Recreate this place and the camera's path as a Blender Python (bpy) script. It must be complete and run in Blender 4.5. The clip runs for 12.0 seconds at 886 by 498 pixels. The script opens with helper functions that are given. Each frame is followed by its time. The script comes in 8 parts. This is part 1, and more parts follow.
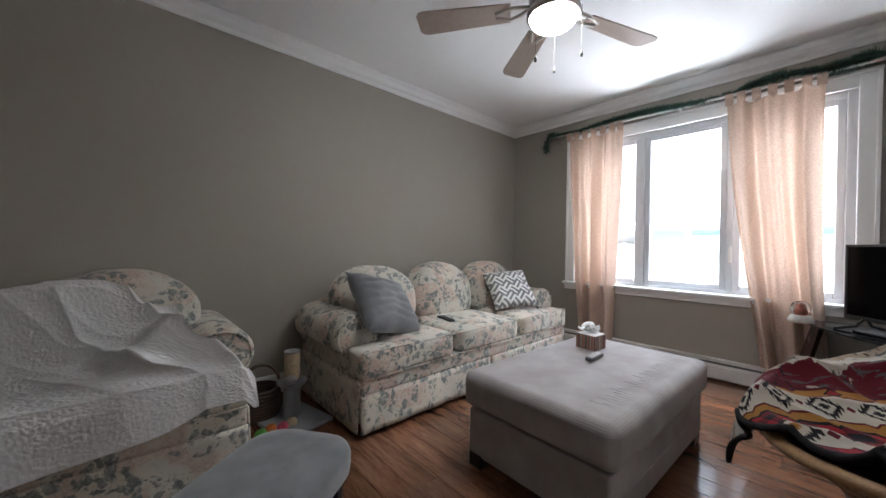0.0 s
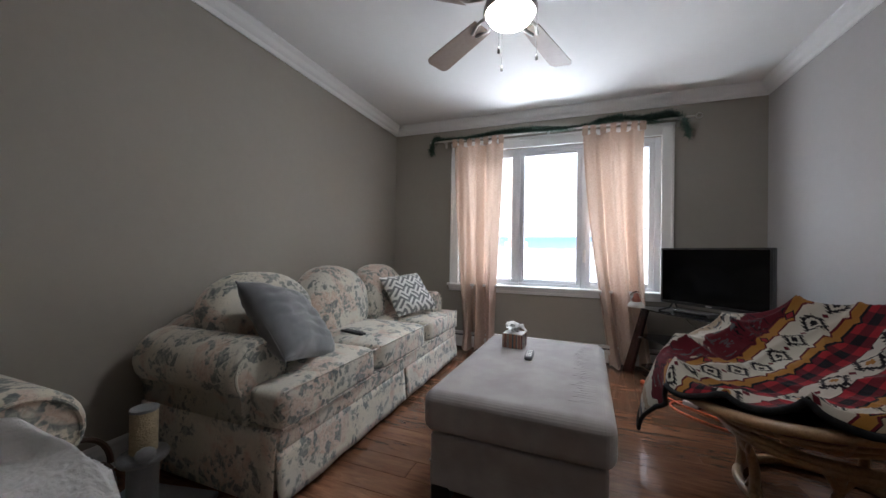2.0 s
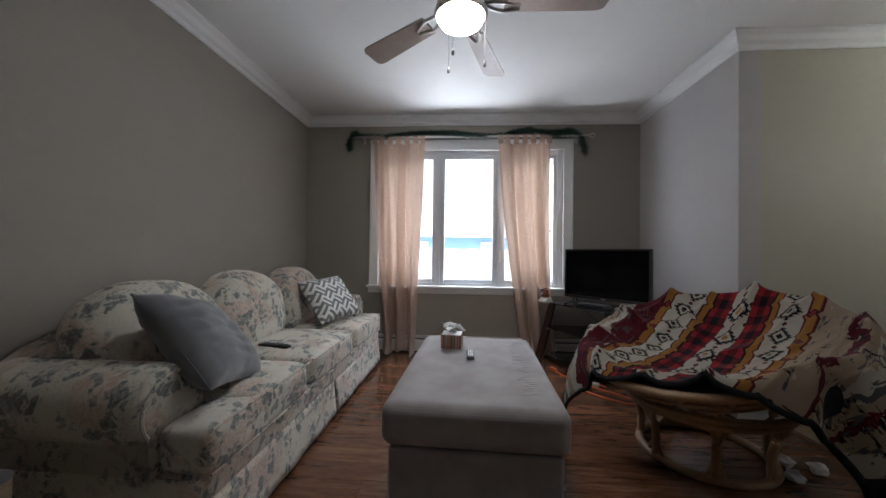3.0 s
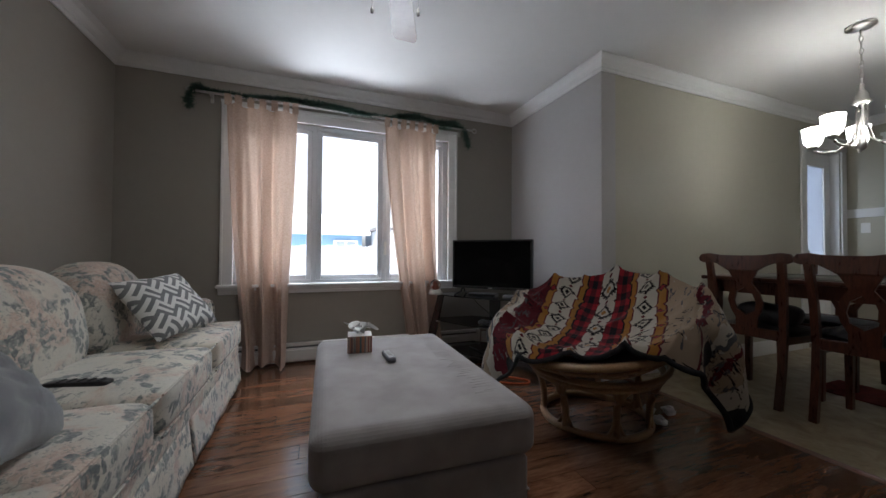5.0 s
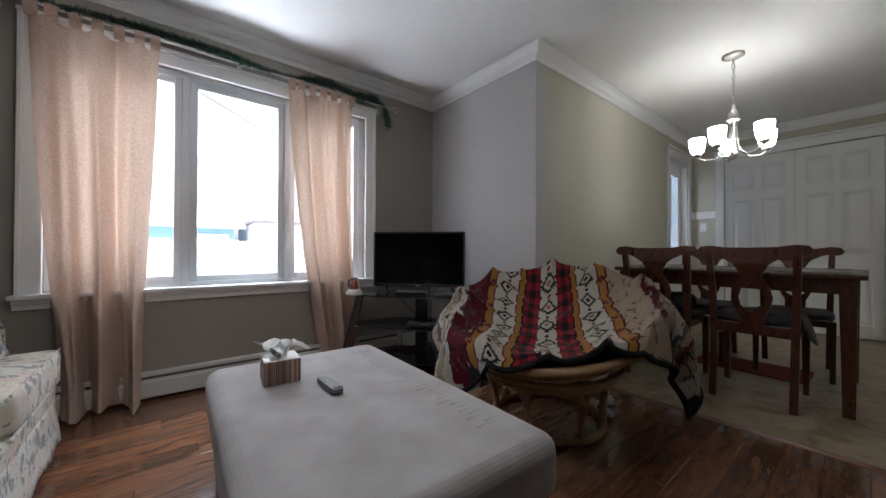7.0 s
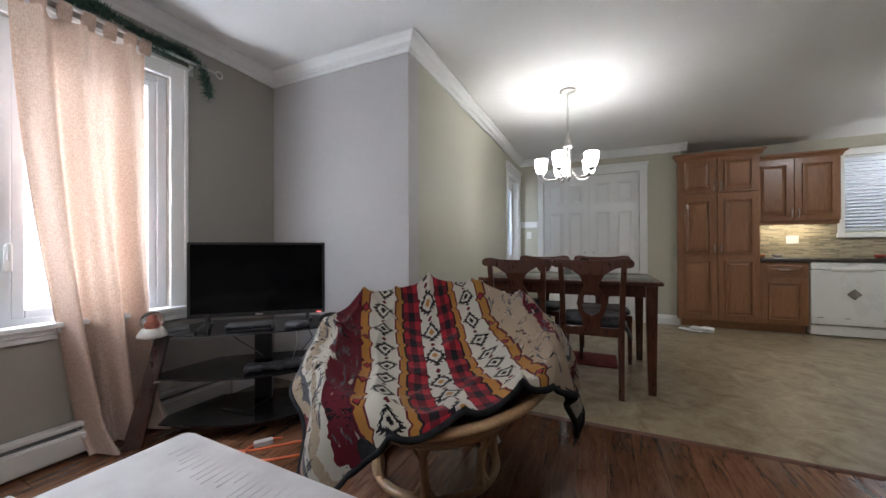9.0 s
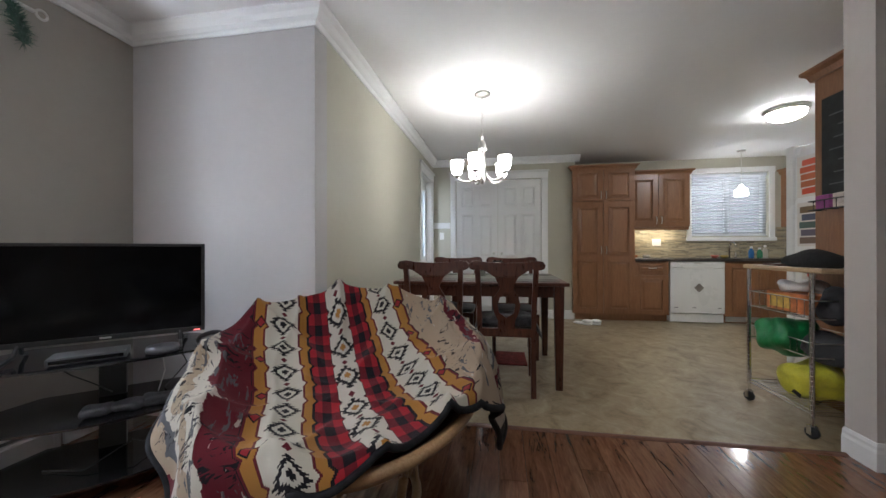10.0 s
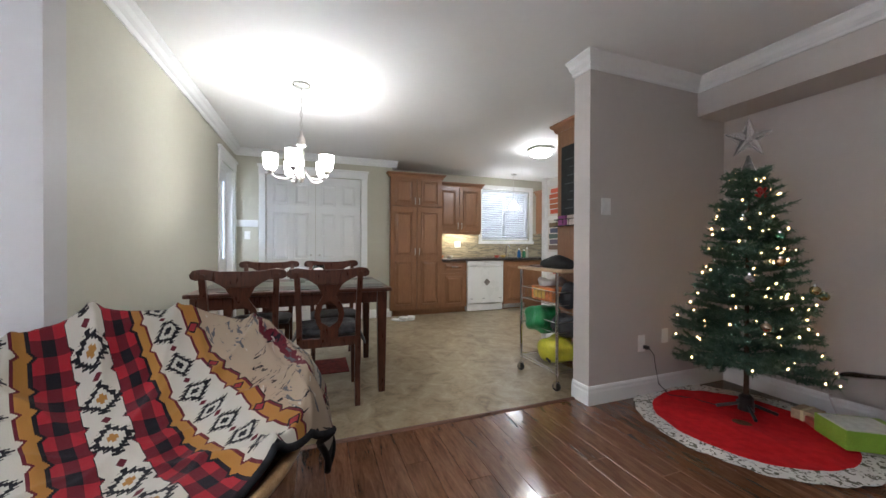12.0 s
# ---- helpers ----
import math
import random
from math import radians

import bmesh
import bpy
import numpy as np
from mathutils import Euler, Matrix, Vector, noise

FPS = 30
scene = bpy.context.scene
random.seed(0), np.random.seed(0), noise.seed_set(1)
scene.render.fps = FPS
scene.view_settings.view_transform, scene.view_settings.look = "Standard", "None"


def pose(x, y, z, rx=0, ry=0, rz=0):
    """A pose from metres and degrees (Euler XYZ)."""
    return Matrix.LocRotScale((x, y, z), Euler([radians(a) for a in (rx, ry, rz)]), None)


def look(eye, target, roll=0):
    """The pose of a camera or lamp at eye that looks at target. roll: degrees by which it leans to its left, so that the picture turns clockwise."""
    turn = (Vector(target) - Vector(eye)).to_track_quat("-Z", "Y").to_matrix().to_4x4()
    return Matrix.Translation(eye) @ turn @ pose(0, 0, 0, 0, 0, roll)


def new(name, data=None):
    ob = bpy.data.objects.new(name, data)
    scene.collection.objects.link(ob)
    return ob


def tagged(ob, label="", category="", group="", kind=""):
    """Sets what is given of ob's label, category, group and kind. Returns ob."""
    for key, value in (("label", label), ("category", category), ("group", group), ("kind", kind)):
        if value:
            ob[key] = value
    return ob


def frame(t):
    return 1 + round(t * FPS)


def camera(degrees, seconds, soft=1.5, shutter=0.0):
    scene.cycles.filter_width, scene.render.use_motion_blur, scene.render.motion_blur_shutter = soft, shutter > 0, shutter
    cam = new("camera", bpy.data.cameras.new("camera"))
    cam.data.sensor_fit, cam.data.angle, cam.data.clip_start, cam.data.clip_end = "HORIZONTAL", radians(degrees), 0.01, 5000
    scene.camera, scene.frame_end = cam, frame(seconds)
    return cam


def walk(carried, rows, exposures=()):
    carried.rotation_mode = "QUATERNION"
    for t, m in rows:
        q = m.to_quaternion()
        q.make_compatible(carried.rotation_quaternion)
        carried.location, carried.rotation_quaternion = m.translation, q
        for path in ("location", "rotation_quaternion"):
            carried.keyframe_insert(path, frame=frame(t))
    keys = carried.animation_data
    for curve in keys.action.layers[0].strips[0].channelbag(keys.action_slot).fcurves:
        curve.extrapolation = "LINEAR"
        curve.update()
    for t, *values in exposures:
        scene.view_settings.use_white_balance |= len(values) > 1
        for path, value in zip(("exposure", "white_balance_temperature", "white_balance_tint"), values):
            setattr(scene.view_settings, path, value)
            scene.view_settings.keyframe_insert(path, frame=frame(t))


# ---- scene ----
cam = camera(103.9, 12.0)
PATH = [
    (0, (2.343, 1.789, 1.029), (3.693, 3.265, 1.012), 0.8),
    (0.5, (2.316, 1.928, 0.997), (3.796, 3.272, 1.002), 0.8),
    (1, (2.276, 2.103, 0.997), (3.897, 3.275, 1.013), 1.2),
    (1.5, (2.23, 2.245, 1.001), (3.992, 3.192, 1.018), 1.0),
    (2, (2.233, 2.373, 1.005), (4.105, 3.077, 1.025), 1.0),
    (2.5, (2.225, 2.487, 1.013), (4.178, 2.915, 1.033), 0.9),
    (3, (2.228, 2.622, 1.015), (4.223, 2.754, 1.041), 0.8),
    (3.5, (2.264, 2.737, 0.996), (4.256, 2.568, 1.036), 0.6),
    (5.5, (2.658, 2.992, 0.928), (4.473, 2.153, 0.954), 0.4),
    (6, (2.777, 3.041, 0.916), (4.523, 2.065, 0.941), 0.4),
    (6.5, (2.882, 3.056, 0.903), (4.538, 1.934, 0.922), 0.3),
    (8.5, (3.341, 2.939, 1.004), (4.407, 1.247, 1.015), -0.1),
    (9, (3.404, 2.898, 1.021), (4.225, 1.075, 1.028), -0.2),
    (9.5, (3.461, 2.829, 1.027), (4.038, 0.914, 1.033), -0.1),
    (10, (3.495, 2.755, 1.041), (3.823, 0.782, 1.044), -0.1),
    (10.5, (3.55, 2.686, 1.061), (3.603, 0.687, 1.058), 0.1),
    (11, (3.585, 2.685, 1.07), (3.358, 0.698, 1.067), 0.2),
    (11.5, (3.583, 2.704, 1.091), (3.118, 0.759, 1.083), 0.2),
    (12, (3.553, 2.727, 1.103), (2.857, 0.852, 1.091), 0.2),
]
walk(cam, [(t, look(eye, target, roll)) for t, eye, target, roll in PATH],
     exposures=[(0, 1.62, 5950, 10), (1.5, 1.34, 5950, 10), (2.5, 1.12, 5950, 10), (3.5, 0.68, 5950, 10), (5.5, 0.66, 5950, 10), (6.5, 0.90, 5950, 10), (8.5, 1.5, 5900, 10), (9.5, 1.92, 5900, 10), (10.5, 1.92, 5850, 10), (11, 2.0, 5850, 10), (12, 2.42, 5800, 10)])

# ---- world and light ----
world = bpy.data.worlds.new("overcast_sky")
scene.world = world
world.use_nodes = True
_wn = world.node_tree.nodes
_sky = _wn.new("ShaderNodeTexSky")
_sky.sky_type = "NISHITA"
_sky.sun_disc = False
_sky.sun_elevation, _sky.sun_rotation = radians(58), radians(-60)
_sky.air_density, _sky.dust_density = 1.0, 4.0
_wn["Background"].inputs["Strength"].default_value = 0.15
_pale = _wn.new("ShaderNodeHueSaturation")
_pale.inputs["Saturation"].default_value = 0.25
_pale.inputs["Value"].default_value = 2.0
world.node_tree.links.new(_sky.outputs["Color"], _pale.inputs["Color"])
world.node_tree.links.new(_pale.outputs["Color"], _wn["Background"].inputs["Color"])

sun = new("sun", bpy.data.lights.new("sun", "SUN"))
sun.data.energy, sun.data.angle, sun.data.color = 3.0, radians(10), (1.0, 0.98, 0.95)
sun.matrix_world = look((-14, 8, 24), (5, 1, 0))


def area_lamp(name, m, w, h, power, colour):
    lamp = new(name, bpy.data.lights.new(name, "AREA"))
    lamp.data.shape, lamp.data.size, lamp.data.size_y = "RECTANGLE", w, h
    lamp.data.energy, lamp.data.color = power, colour
    lamp.matrix_world = m
    return lamp


def bulb(name, x, y, z, power, colour, radius=0.04):
    lamp = new(name, bpy.data.lights.new(name, "POINT"))
    lamp.data.energy, lamp.data.color, lamp.data.shadow_soft_size = power, colour, radius
    lamp.location = (x, y, z)
    return lamp


# sky light entering by the living room window and the kitchen window
area_lamp("window_skylight", look((6.85, 2.59, 3.05), (5.2, 2.59, 1.0)), 2.4, 1.5, 130, (0.90, 0.95, 1.0))
area_lamp("snow_light", look((6.9, 2.59, 0.05), (5.4, 2.59, 1.7)), 2.4, 1.0, 62, (0.92, 0.96, 1.0))
area_lamp("kitchen_skylight", look((0.03, -4.1, 3.0), (0.03, -2.6, 1.2)), 1.4, 1.0, 2, (0.90, 0.95, 1.0))
WARM = (1.0, 0.92, 0.80)
FAN = (3.825, 2.66)
CHAND = (3.655, -0.375)
CH_W = 0.03

# ---- small tools ----
def part(name, bm, material, parent=None, label="", smooth=False, at=None):
    """Links a bmesh as one mesh object, under a thing or a part."""
    me = bpy.data.meshes.new(name)
    bmesh.ops.recalc_face_normals(bm, faces=bm.faces)
    bm.to_mesh(me)
    bm.free()
    if smooth:
        for p in me.polygons:
            p.use_smooth = True
    me.materials.append(material)
    ob = new(name, me)
    if parent:
        ob.parent = parent
    if at is not None:
        ob.matrix_basis = at
    if label:
        ob["label"] = label
    return ob


def thing(name, label, category, m=None, group="", kind=""):
    ob = new(name)
    ob.empty_display_size = 0.05
    if m is not None:
        ob.matrix_basis = m
    return tagged(ob, label, category, group, kind)


def setting(name, bm, material, label, category, smooth=False):
    return tagged(part(name, bm, material, None, "", smooth), label, category, kind="structure")


def box(bm, x0, y0, z0, x1, y1, z1, bevel=0.0, seg=2, m=None):
    r = bmesh.ops.create_cube(bm, size=1)
    vs = r["verts"]
    for v in vs:
        v.co = Vector(((x0 + x1) / 2 + v.co.x * (x1 - x0), (y0 + y1) / 2 + v.co.y * (y1 - y0), (z0 + z1) / 2 + v.co.z * (z1 - z0)))
    fs = list({f for v in vs for f in v.link_faces})
    if bevel:
        es = list({e for v in vs for e in v.link_edges})
        r2 = bmesh.ops.bevel(bm, geom=es, offset=bevel, segments=seg, affect="EDGES", profile=0.5, clamp_overlap=True)
        vs = list({v for f in r2["faces"] for v in f.verts} | {v for v in vs if v.is_valid})
    if m is not None:
        for v in vs:
            v.co = m @ v.co
    return vs


def boxes(*args, bevel=0.0, seg=2):
    bm = bmesh.new()
    for a in args:
        box(bm, *a, bevel=bevel, seg=seg)
    return bm


def lathe(bm, profile, seg=24, m=None, cap=True):
    """Turns a profile of (radius, z) about the z axis."""
    rings = []
    for r, z in profile:
        if r < 1e-5:
            rings.append([bm.verts.new((0, 0, z))])
        else:
            rings.append([bm.verts.new((r * math.cos(2 * math.pi * k / seg), r * math.sin(2 * math.pi * k / seg), z)) for k in range(seg)])
    for a, b in zip(rings, rings[1:]):
        for k in range(seg):
            k2 = (k + 1) % seg
            if len(a) == 1 and len(b) == 1:
                continue
            if len(a) == 1:
                bm.faces.new((a[0], b[k], b[k2]))
            elif len(b) == 1:
                bm.faces.new((a[k], a[k2], b[0]))
            else:
                bm.faces.new((a[k], a[k2], b[k2], b[k]))
    if cap:
        for ring in (rings[0], rings[-1]):
            if len(ring) > 2:
                bm.faces.new(ring)
    if m is not None:
        for ring in rings:
            for v in ring:
                v.co = m @ v.co
    return bm


def tube(bm, points, radius, seg=8, closed=False, taper=None):
    """A round rod along a line of points."""
    pts = [Vector(p) for p in points]
    n = len(pts)
    rings = []
    for i, p in enumerate(pts):
        if closed:
            d = pts[(i + 1) % n] - pts[i - 1]
        else:
            d = pts[min(i + 1, n - 1)] - pts[max(i - 1, 0)]
        d.normalize()
        up = Vector((0, 0, 1)) if abs(d.z) < 0.95 else Vector((1, 0, 0))
        a = d.cross(up).normalized()
        b = d.cross(a).normalized()
        r = radius if taper is None else radius * (1 + (taper - 1) * i / max(1, n - 1))
        rings.append([bm.verts.new(p + r * (math.cos(2 * math.pi * k / seg) * a + math.sin(2 * math.pi * k / seg) * b)) for k in range(seg)])
    last = n if closed else n - 1
    for i in range(last):
        A, B = rings[i], rings[(i + 1) % n]
        off = 0
        if closed and i == n - 1:
            off = min(range(seg), key=lambda o: (A[0].co - B[o].co).length)
        for k in range(seg):
            bm.faces.new((A[k], A[(k + 1) % seg], B[(k + 1 + off) % seg], B[(k + off) % seg]))
    if not closed:
        bm.faces.new(rings[0])
        bm.faces.new(rings[-1])
    return bm


def extrude(bm, outline, depth, m=None, bevel=0.0):
    """A flat outline in x, z (local), given thickness along y from 0 to depth."""
    a = [bm.verts.new((x, 0, z)) for x, z in outline]
    b = [bm.verts.new((x, depth, z)) for x, z in outline]
    n = len(a)
    fs = [bm.faces.new(a), bm.faces.new(list(reversed(b)))]
    for k in range(n):
        fs.append(bm.faces.new((a[k], b[k], b[(k + 1) % n], a[(k + 1) % n])))
    vs = a + b
    if bevel:
        es = list({e for f in fs[:2] for e in f.edges})
        r = bmesh.ops.bevel(bm, geom=es, offset=bevel, segments=2, affect="EDGES", profile=0.5, clamp_overlap=True)
        vs = list({v for f in r["faces"] for v in f.verts} | {v for v in vs if v.is_valid})
    if m is not None:
        for v in vs:
            v.co = m @ v.co
    return bm


def grid(bm, nu, nv, fn, uv=None):
    """A sheet of nu x nv cells whose points come from fn(u, v), u and v from 0 to 1."""
    rows = [[bm.verts.new(fn(i / nu, j / nv)) for j in range(nv + 1)] for i in range(nu + 1)]
    layer = bm.loops.layers.uv.verify() if uv else None
    for i in range(nu):
        for j in range(nv):
            f = bm.faces.new((rows[i][j], rows[i + 1][j], rows[i + 1][j + 1], rows[i][j + 1]))
            f.smooth = True
            if uv:
                for lp, (a, b) in zip(f.loops, ((i, j), (i + 1, j), (i + 1, j + 1), (i, j + 1))):
                    lp[layer].uv = (a / nu * uv[0], b / nv * uv[1])
    return rows


def puff(bm, x0, y0, z0, x1, y1, z1, power=4.0, n=10, m=None, bulge=0.0, wrinkle=0.0, seed=0):
    """A soft cushion: a box rounded into a superellipsoid."""
    r = bmesh.ops.create_cube(bm, size=2)
    es = list({e for v in r["verts"] for e in v.link_edges})
    bmesh.ops.subdivide_edges(bm, edges=es, cuts=n, use_grid_fill=True)
    vs = [v for v in bm.verts if v.index == -1 or True][-((n + 2) ** 3 - n ** 3):]
    c = Vector(((x0 + x1) / 2, (y0 + y1) / 2, (z0 + z1) / 2))
    h = Vector(((x1 - x0) / 2, (y1 - y0) / 2, (z1 - z0) / 2))
    big = max(h)
    for v in vs:
        p = v.co.copy()
        k = (abs(p.x) ** power + abs(p.y) ** power + abs(p.z) ** power) ** (1 / power)
        q = p / k
        co = Vector((c.x + q.x * h.x, c.y + q.y * h.y, c.z + q.z * h.z))
        if bulge:
            co.z += bulge * (1 - min(1, p.x ** 2)) * (1 - min(1, p.y ** 2)) * (1 if p.z > 0 else 0)
        if wrinkle:
            co += Vector(q).normalized() * wrinkle * noise.noise(co * (3.0 / big) * 0.35 + Vector((seed, 0, 0)))
        v.co = m @ co if m is not None else co
    return bm


# ---- materials ----
def mat(name, colour, rough=0.6, metal=0.0, scale=0.0, amount=0.15, bump=0.0, bump_scale=200.0, spec=0.5, sheen=0.0, coat=0.0, obj=True):
    """A surface with variation at two scales (broad stains and fine grain) and fine relief."""
    m = bpy.data.materials.new(name)
    m.use_nodes = True
    nt = m.node_tree
    b = nt.nodes["Principled BSDF"]
    b.inputs["Roughness"].default_value = rough
    b.inputs["Metallic"].default_value = metal
    b.inputs["Specular IOR Level"].default_value = spec
    b.inputs["Sheen Weight"].default_value = sheen
    b.inputs["Coat Weight"].default_value = coat
    b.inputs["Base Color"].default_value = (*colour, 1)
    tc = nt.nodes.new("ShaderNodeTexCoord")
    if scale:
        n1 = nt.nodes.new("ShaderNodeTexNoise")
        n1.inputs["Scale"].default_value = scale
        n1.inputs["Detail"].default_value = 6
        nt.links.new(tc.outputs["Object"], n1.inputs["Vector"])
        n2 = nt.nodes.new("ShaderNodeTexNoise")
        n2.inputs["Scale"].default_value = scale * 14
        n2.inputs["Detail"].default_value = 3
        nt.links.new(tc.outputs["Object"], n2.inputs["Vector"])
        add = nt.nodes.new("ShaderNodeMix")
        add.data_type = "FLOAT"
        add.inputs[0].default_value = 0.4
        nt.links.new(n1.outputs["Fac"], add.inputs[2])
        nt.links.new(n2.outputs["Fac"], add.inputs[3])
        ramp = nt.nodes.new("ShaderNodeValToRGB")
        ramp.color_ramp.elements[0].position, ramp.color_ramp.elements[1].position = 0.3, 0.7
        ramp.color_ramp.elements[0].color = (*[c * (1 - amount) for c in colour], 1)
        ramp.color_ramp.elements[1].color = (*[min(1, c * (1 + amount)) for c in colour], 1)
        nt.links.new(add.outputs[0], ramp.inputs[0])
        nt.links.new(ramp.outputs[0], b.inputs["Base Color"])
        mr = nt.nodes.new("ShaderNodeMapRange")
        mr.inputs["To Min"].default_value, mr.inputs["To Max"].default_value = max(0.02, rough - 0.08), min(1, rough + 0.08)
        nt.links.new(n1.outputs["Fac"], mr.inputs["Value"])
        nt.links.new(mr.outputs[0], b.inputs["Roughness"])
    if bump:
        nb = nt.nodes.new("ShaderNodeTexNoise")
        nb.inputs["Scale"].default_value = bump_scale
        nb.inputs["Detail"].default_value = 4
        nt.links.new(tc.outputs["Object"], nb.inputs["Vector"])
        bp = nt.nodes.new("ShaderNodeBump")
        bp.inputs["Strength"].default_value = bump
        bp.inputs["Distance"].default_value = 0.01
        nt.links.new(nb.outputs["Fac"], bp.inputs["Height"])
        nt.links.new(bp.outputs[0], b.inputs["Normal"])
    return m


def glow(name, colour, strength):
    m = bpy.data.materials.new(name)
    m.use_nodes = True
    b = m.node_tree.nodes["Principled BSDF"]
    b.inputs["Base Color"].default_value = (0.9, 0.9, 0.88, 1)
    b.inputs["Emission Color"].default_value = (*colour, 1)
    b.inputs["Emission Strength"].default_value = strength
    b.inputs["Roughness"].default_value = 0.3
    return m


def glass(name, tint=(1, 1, 1), rough=0.0):
    m = bpy.data.materials.new(name)
    m.use_nodes = True
    b = m.node_tree.nodes["Principled BSDF"]
    b.inputs["Base Color"].default_value = (*tint, 1)
    b.inputs["Transmission Weight"].default_value = 1.0
    b.inputs["Roughness"].default_value = rough
    b.inputs["IOR"].default_value = 1.45
    return m


# the taupe paint made lighter: light on the tree corner put into the colour
LIT_TAUPE = mat("lit_taupe_wall_paint", (0.52, 0.478, 0.445), 0.55, scale=1.3, amount=0.03, bump=0.06, bump_scale=260, spec=0.3)
TAUPE = mat("taupe_wall_paint", (0.335, 0.308, 0.268), 0.55, scale=1.3, amount=0.03, bump=0.06, bump_scale=260, spec=0.3)
GREIGE = mat("pale_greige_wall_paint", (0.48, 0.465, 0.46), 0.55, scale=1.3, amount=0.03, bump=0.06, bump_scale=260, spec=0.3)
BEIGE = mat("beige_wall_paint", (0.48, 0.46, 0.375), 0.5, scale=1.3, amount=0.03, bump=0.06, bump_scale=260, spec=0.35)
CEIL = mat("ceiling_paint", (0.78, 0.77, 0.75), 0.7, scale=1.0, amount=0.02, bump=0.1, bump_scale=180, spec=0.2)
TRIM = mat("white_trim_paint", (0.78, 0.78, 0.77), 0.4, scale=2.0, amount=0.02, bump=0.03, bump_scale=120)
VINYL = mat("white_vinyl", (0.62, 0.64, 0.67), 0.35, scale=2.0, amount=0.02)
WHITE = mat("white_enamel", (0.78, 0.78, 0.76), 0.28, scale=3.0, amount=0.02)
PLASTIC_W = mat("white_plastic", (0.78, 0.77, 0.74), 0.4)
BLACK_P = mat("black_plastic", (0.012, 0.012, 0.013), 0.35, scale=30, amount=0.2)
CHROME = mat("chrome", (0.75, 0.75, 0.76), 0.15, 1.0, scale=20, amount=0.05)
NICKEL = mat("brushed_nickel", (0.62, 0.60, 0.57), 0.3, 1.0, scale=20, amount=0.08)


def node_mat(name, rough=0.8, sheen=0.0, spec=0.4):
    m = bpy.data.materials.new(name)
    m.use_nodes = True
    b = m.node_tree.nodes["Principled BSDF"]
    b.inputs["Roughness"].default_value = rough
    b.inputs["Sheen Weight"].default_value = sheen
    b.inputs["Specular IOR Level"].default_value = spec
    return m, m.node_tree, b


def tex_noise(nt, vec, scale, detail=4, distortion=0.0, rough=0.5):
    n = nt.nodes.new("ShaderNodeTexNoise")
    n.inputs["Scale"].default_value, n.inputs["Detail"].default_value = scale, detail
    n.inputs["Distortion"].default_value, n.inputs["Roughness"].default_value = distortion, rough
    nt.links.new(vec, n.inputs["Vector"])
    return n.outputs["Fac"]


def ramp_of(nt, fac, stops, constant=False):
    r = nt.nodes.new("ShaderNodeValToRGB")
    if constant:
        r.color_ramp.interpolation = "CONSTANT"
    els = r.color_ramp.elements
    while len(els) < len(stops):
        els.new(0.5)
    for e, (p, c) in zip(els, stops):
        e.position = p
        e.color = (*c, 1) if len(c) == 3 else c
    nt.links.new(fac, r.inputs[0])
    return r.outputs[0]


def mix_of(nt, fac, a, b):
    n = nt.nodes.new("ShaderNodeMix")
    n.data_type = "RGBA"
    for sock, val in ((n.inputs[0], fac), (n.inputs[6], a), (n.inputs[7], b)):
        if isinstance(val, (tuple, list)):
            sock.default_value = (*val, 1)
        elif isinstance(val, (int, float)):
            sock.default_value = val
        else:
            nt.links.new(val, sock)
    return n.outputs[2]


def math_of(nt, op, a, b=0.0, c=0.0):
    n = nt.nodes.new("ShaderNodeMath")
    n.operation = op
    for sock, val in zip(n.inputs, (a, b, c)):
        if isinstance(val, (int, float)):
            sock.default_value = val
        else:
            nt.links.new(val, sock)
    return n.outputs[0]


def bump_of(nt, b, height, strength, distance=0.01):
    n = nt.nodes.new("ShaderNodeBump")
    n.inputs["Strength"].default_value, n.inputs["Distance"].default_value = strength, distance
    nt.links.new(height, n.inputs["Height"])
    nt.links.new(n.outputs[0], b.inputs["Normal"])


def coords(nt, kind="Object", scale=(1, 1, 1), rot=(0, 0, 0)):
    tc = nt.nodes.new("ShaderNodeTexCoord")
    mp = nt.nodes.new("ShaderNodeMapping")
    mp.inputs["Scale"].default_value = scale
    mp.inputs["Rotation"].default_value = rot
    nt.links.new(tc.outputs[kind], mp.inputs["Vector"])
    return mp.outputs[0]


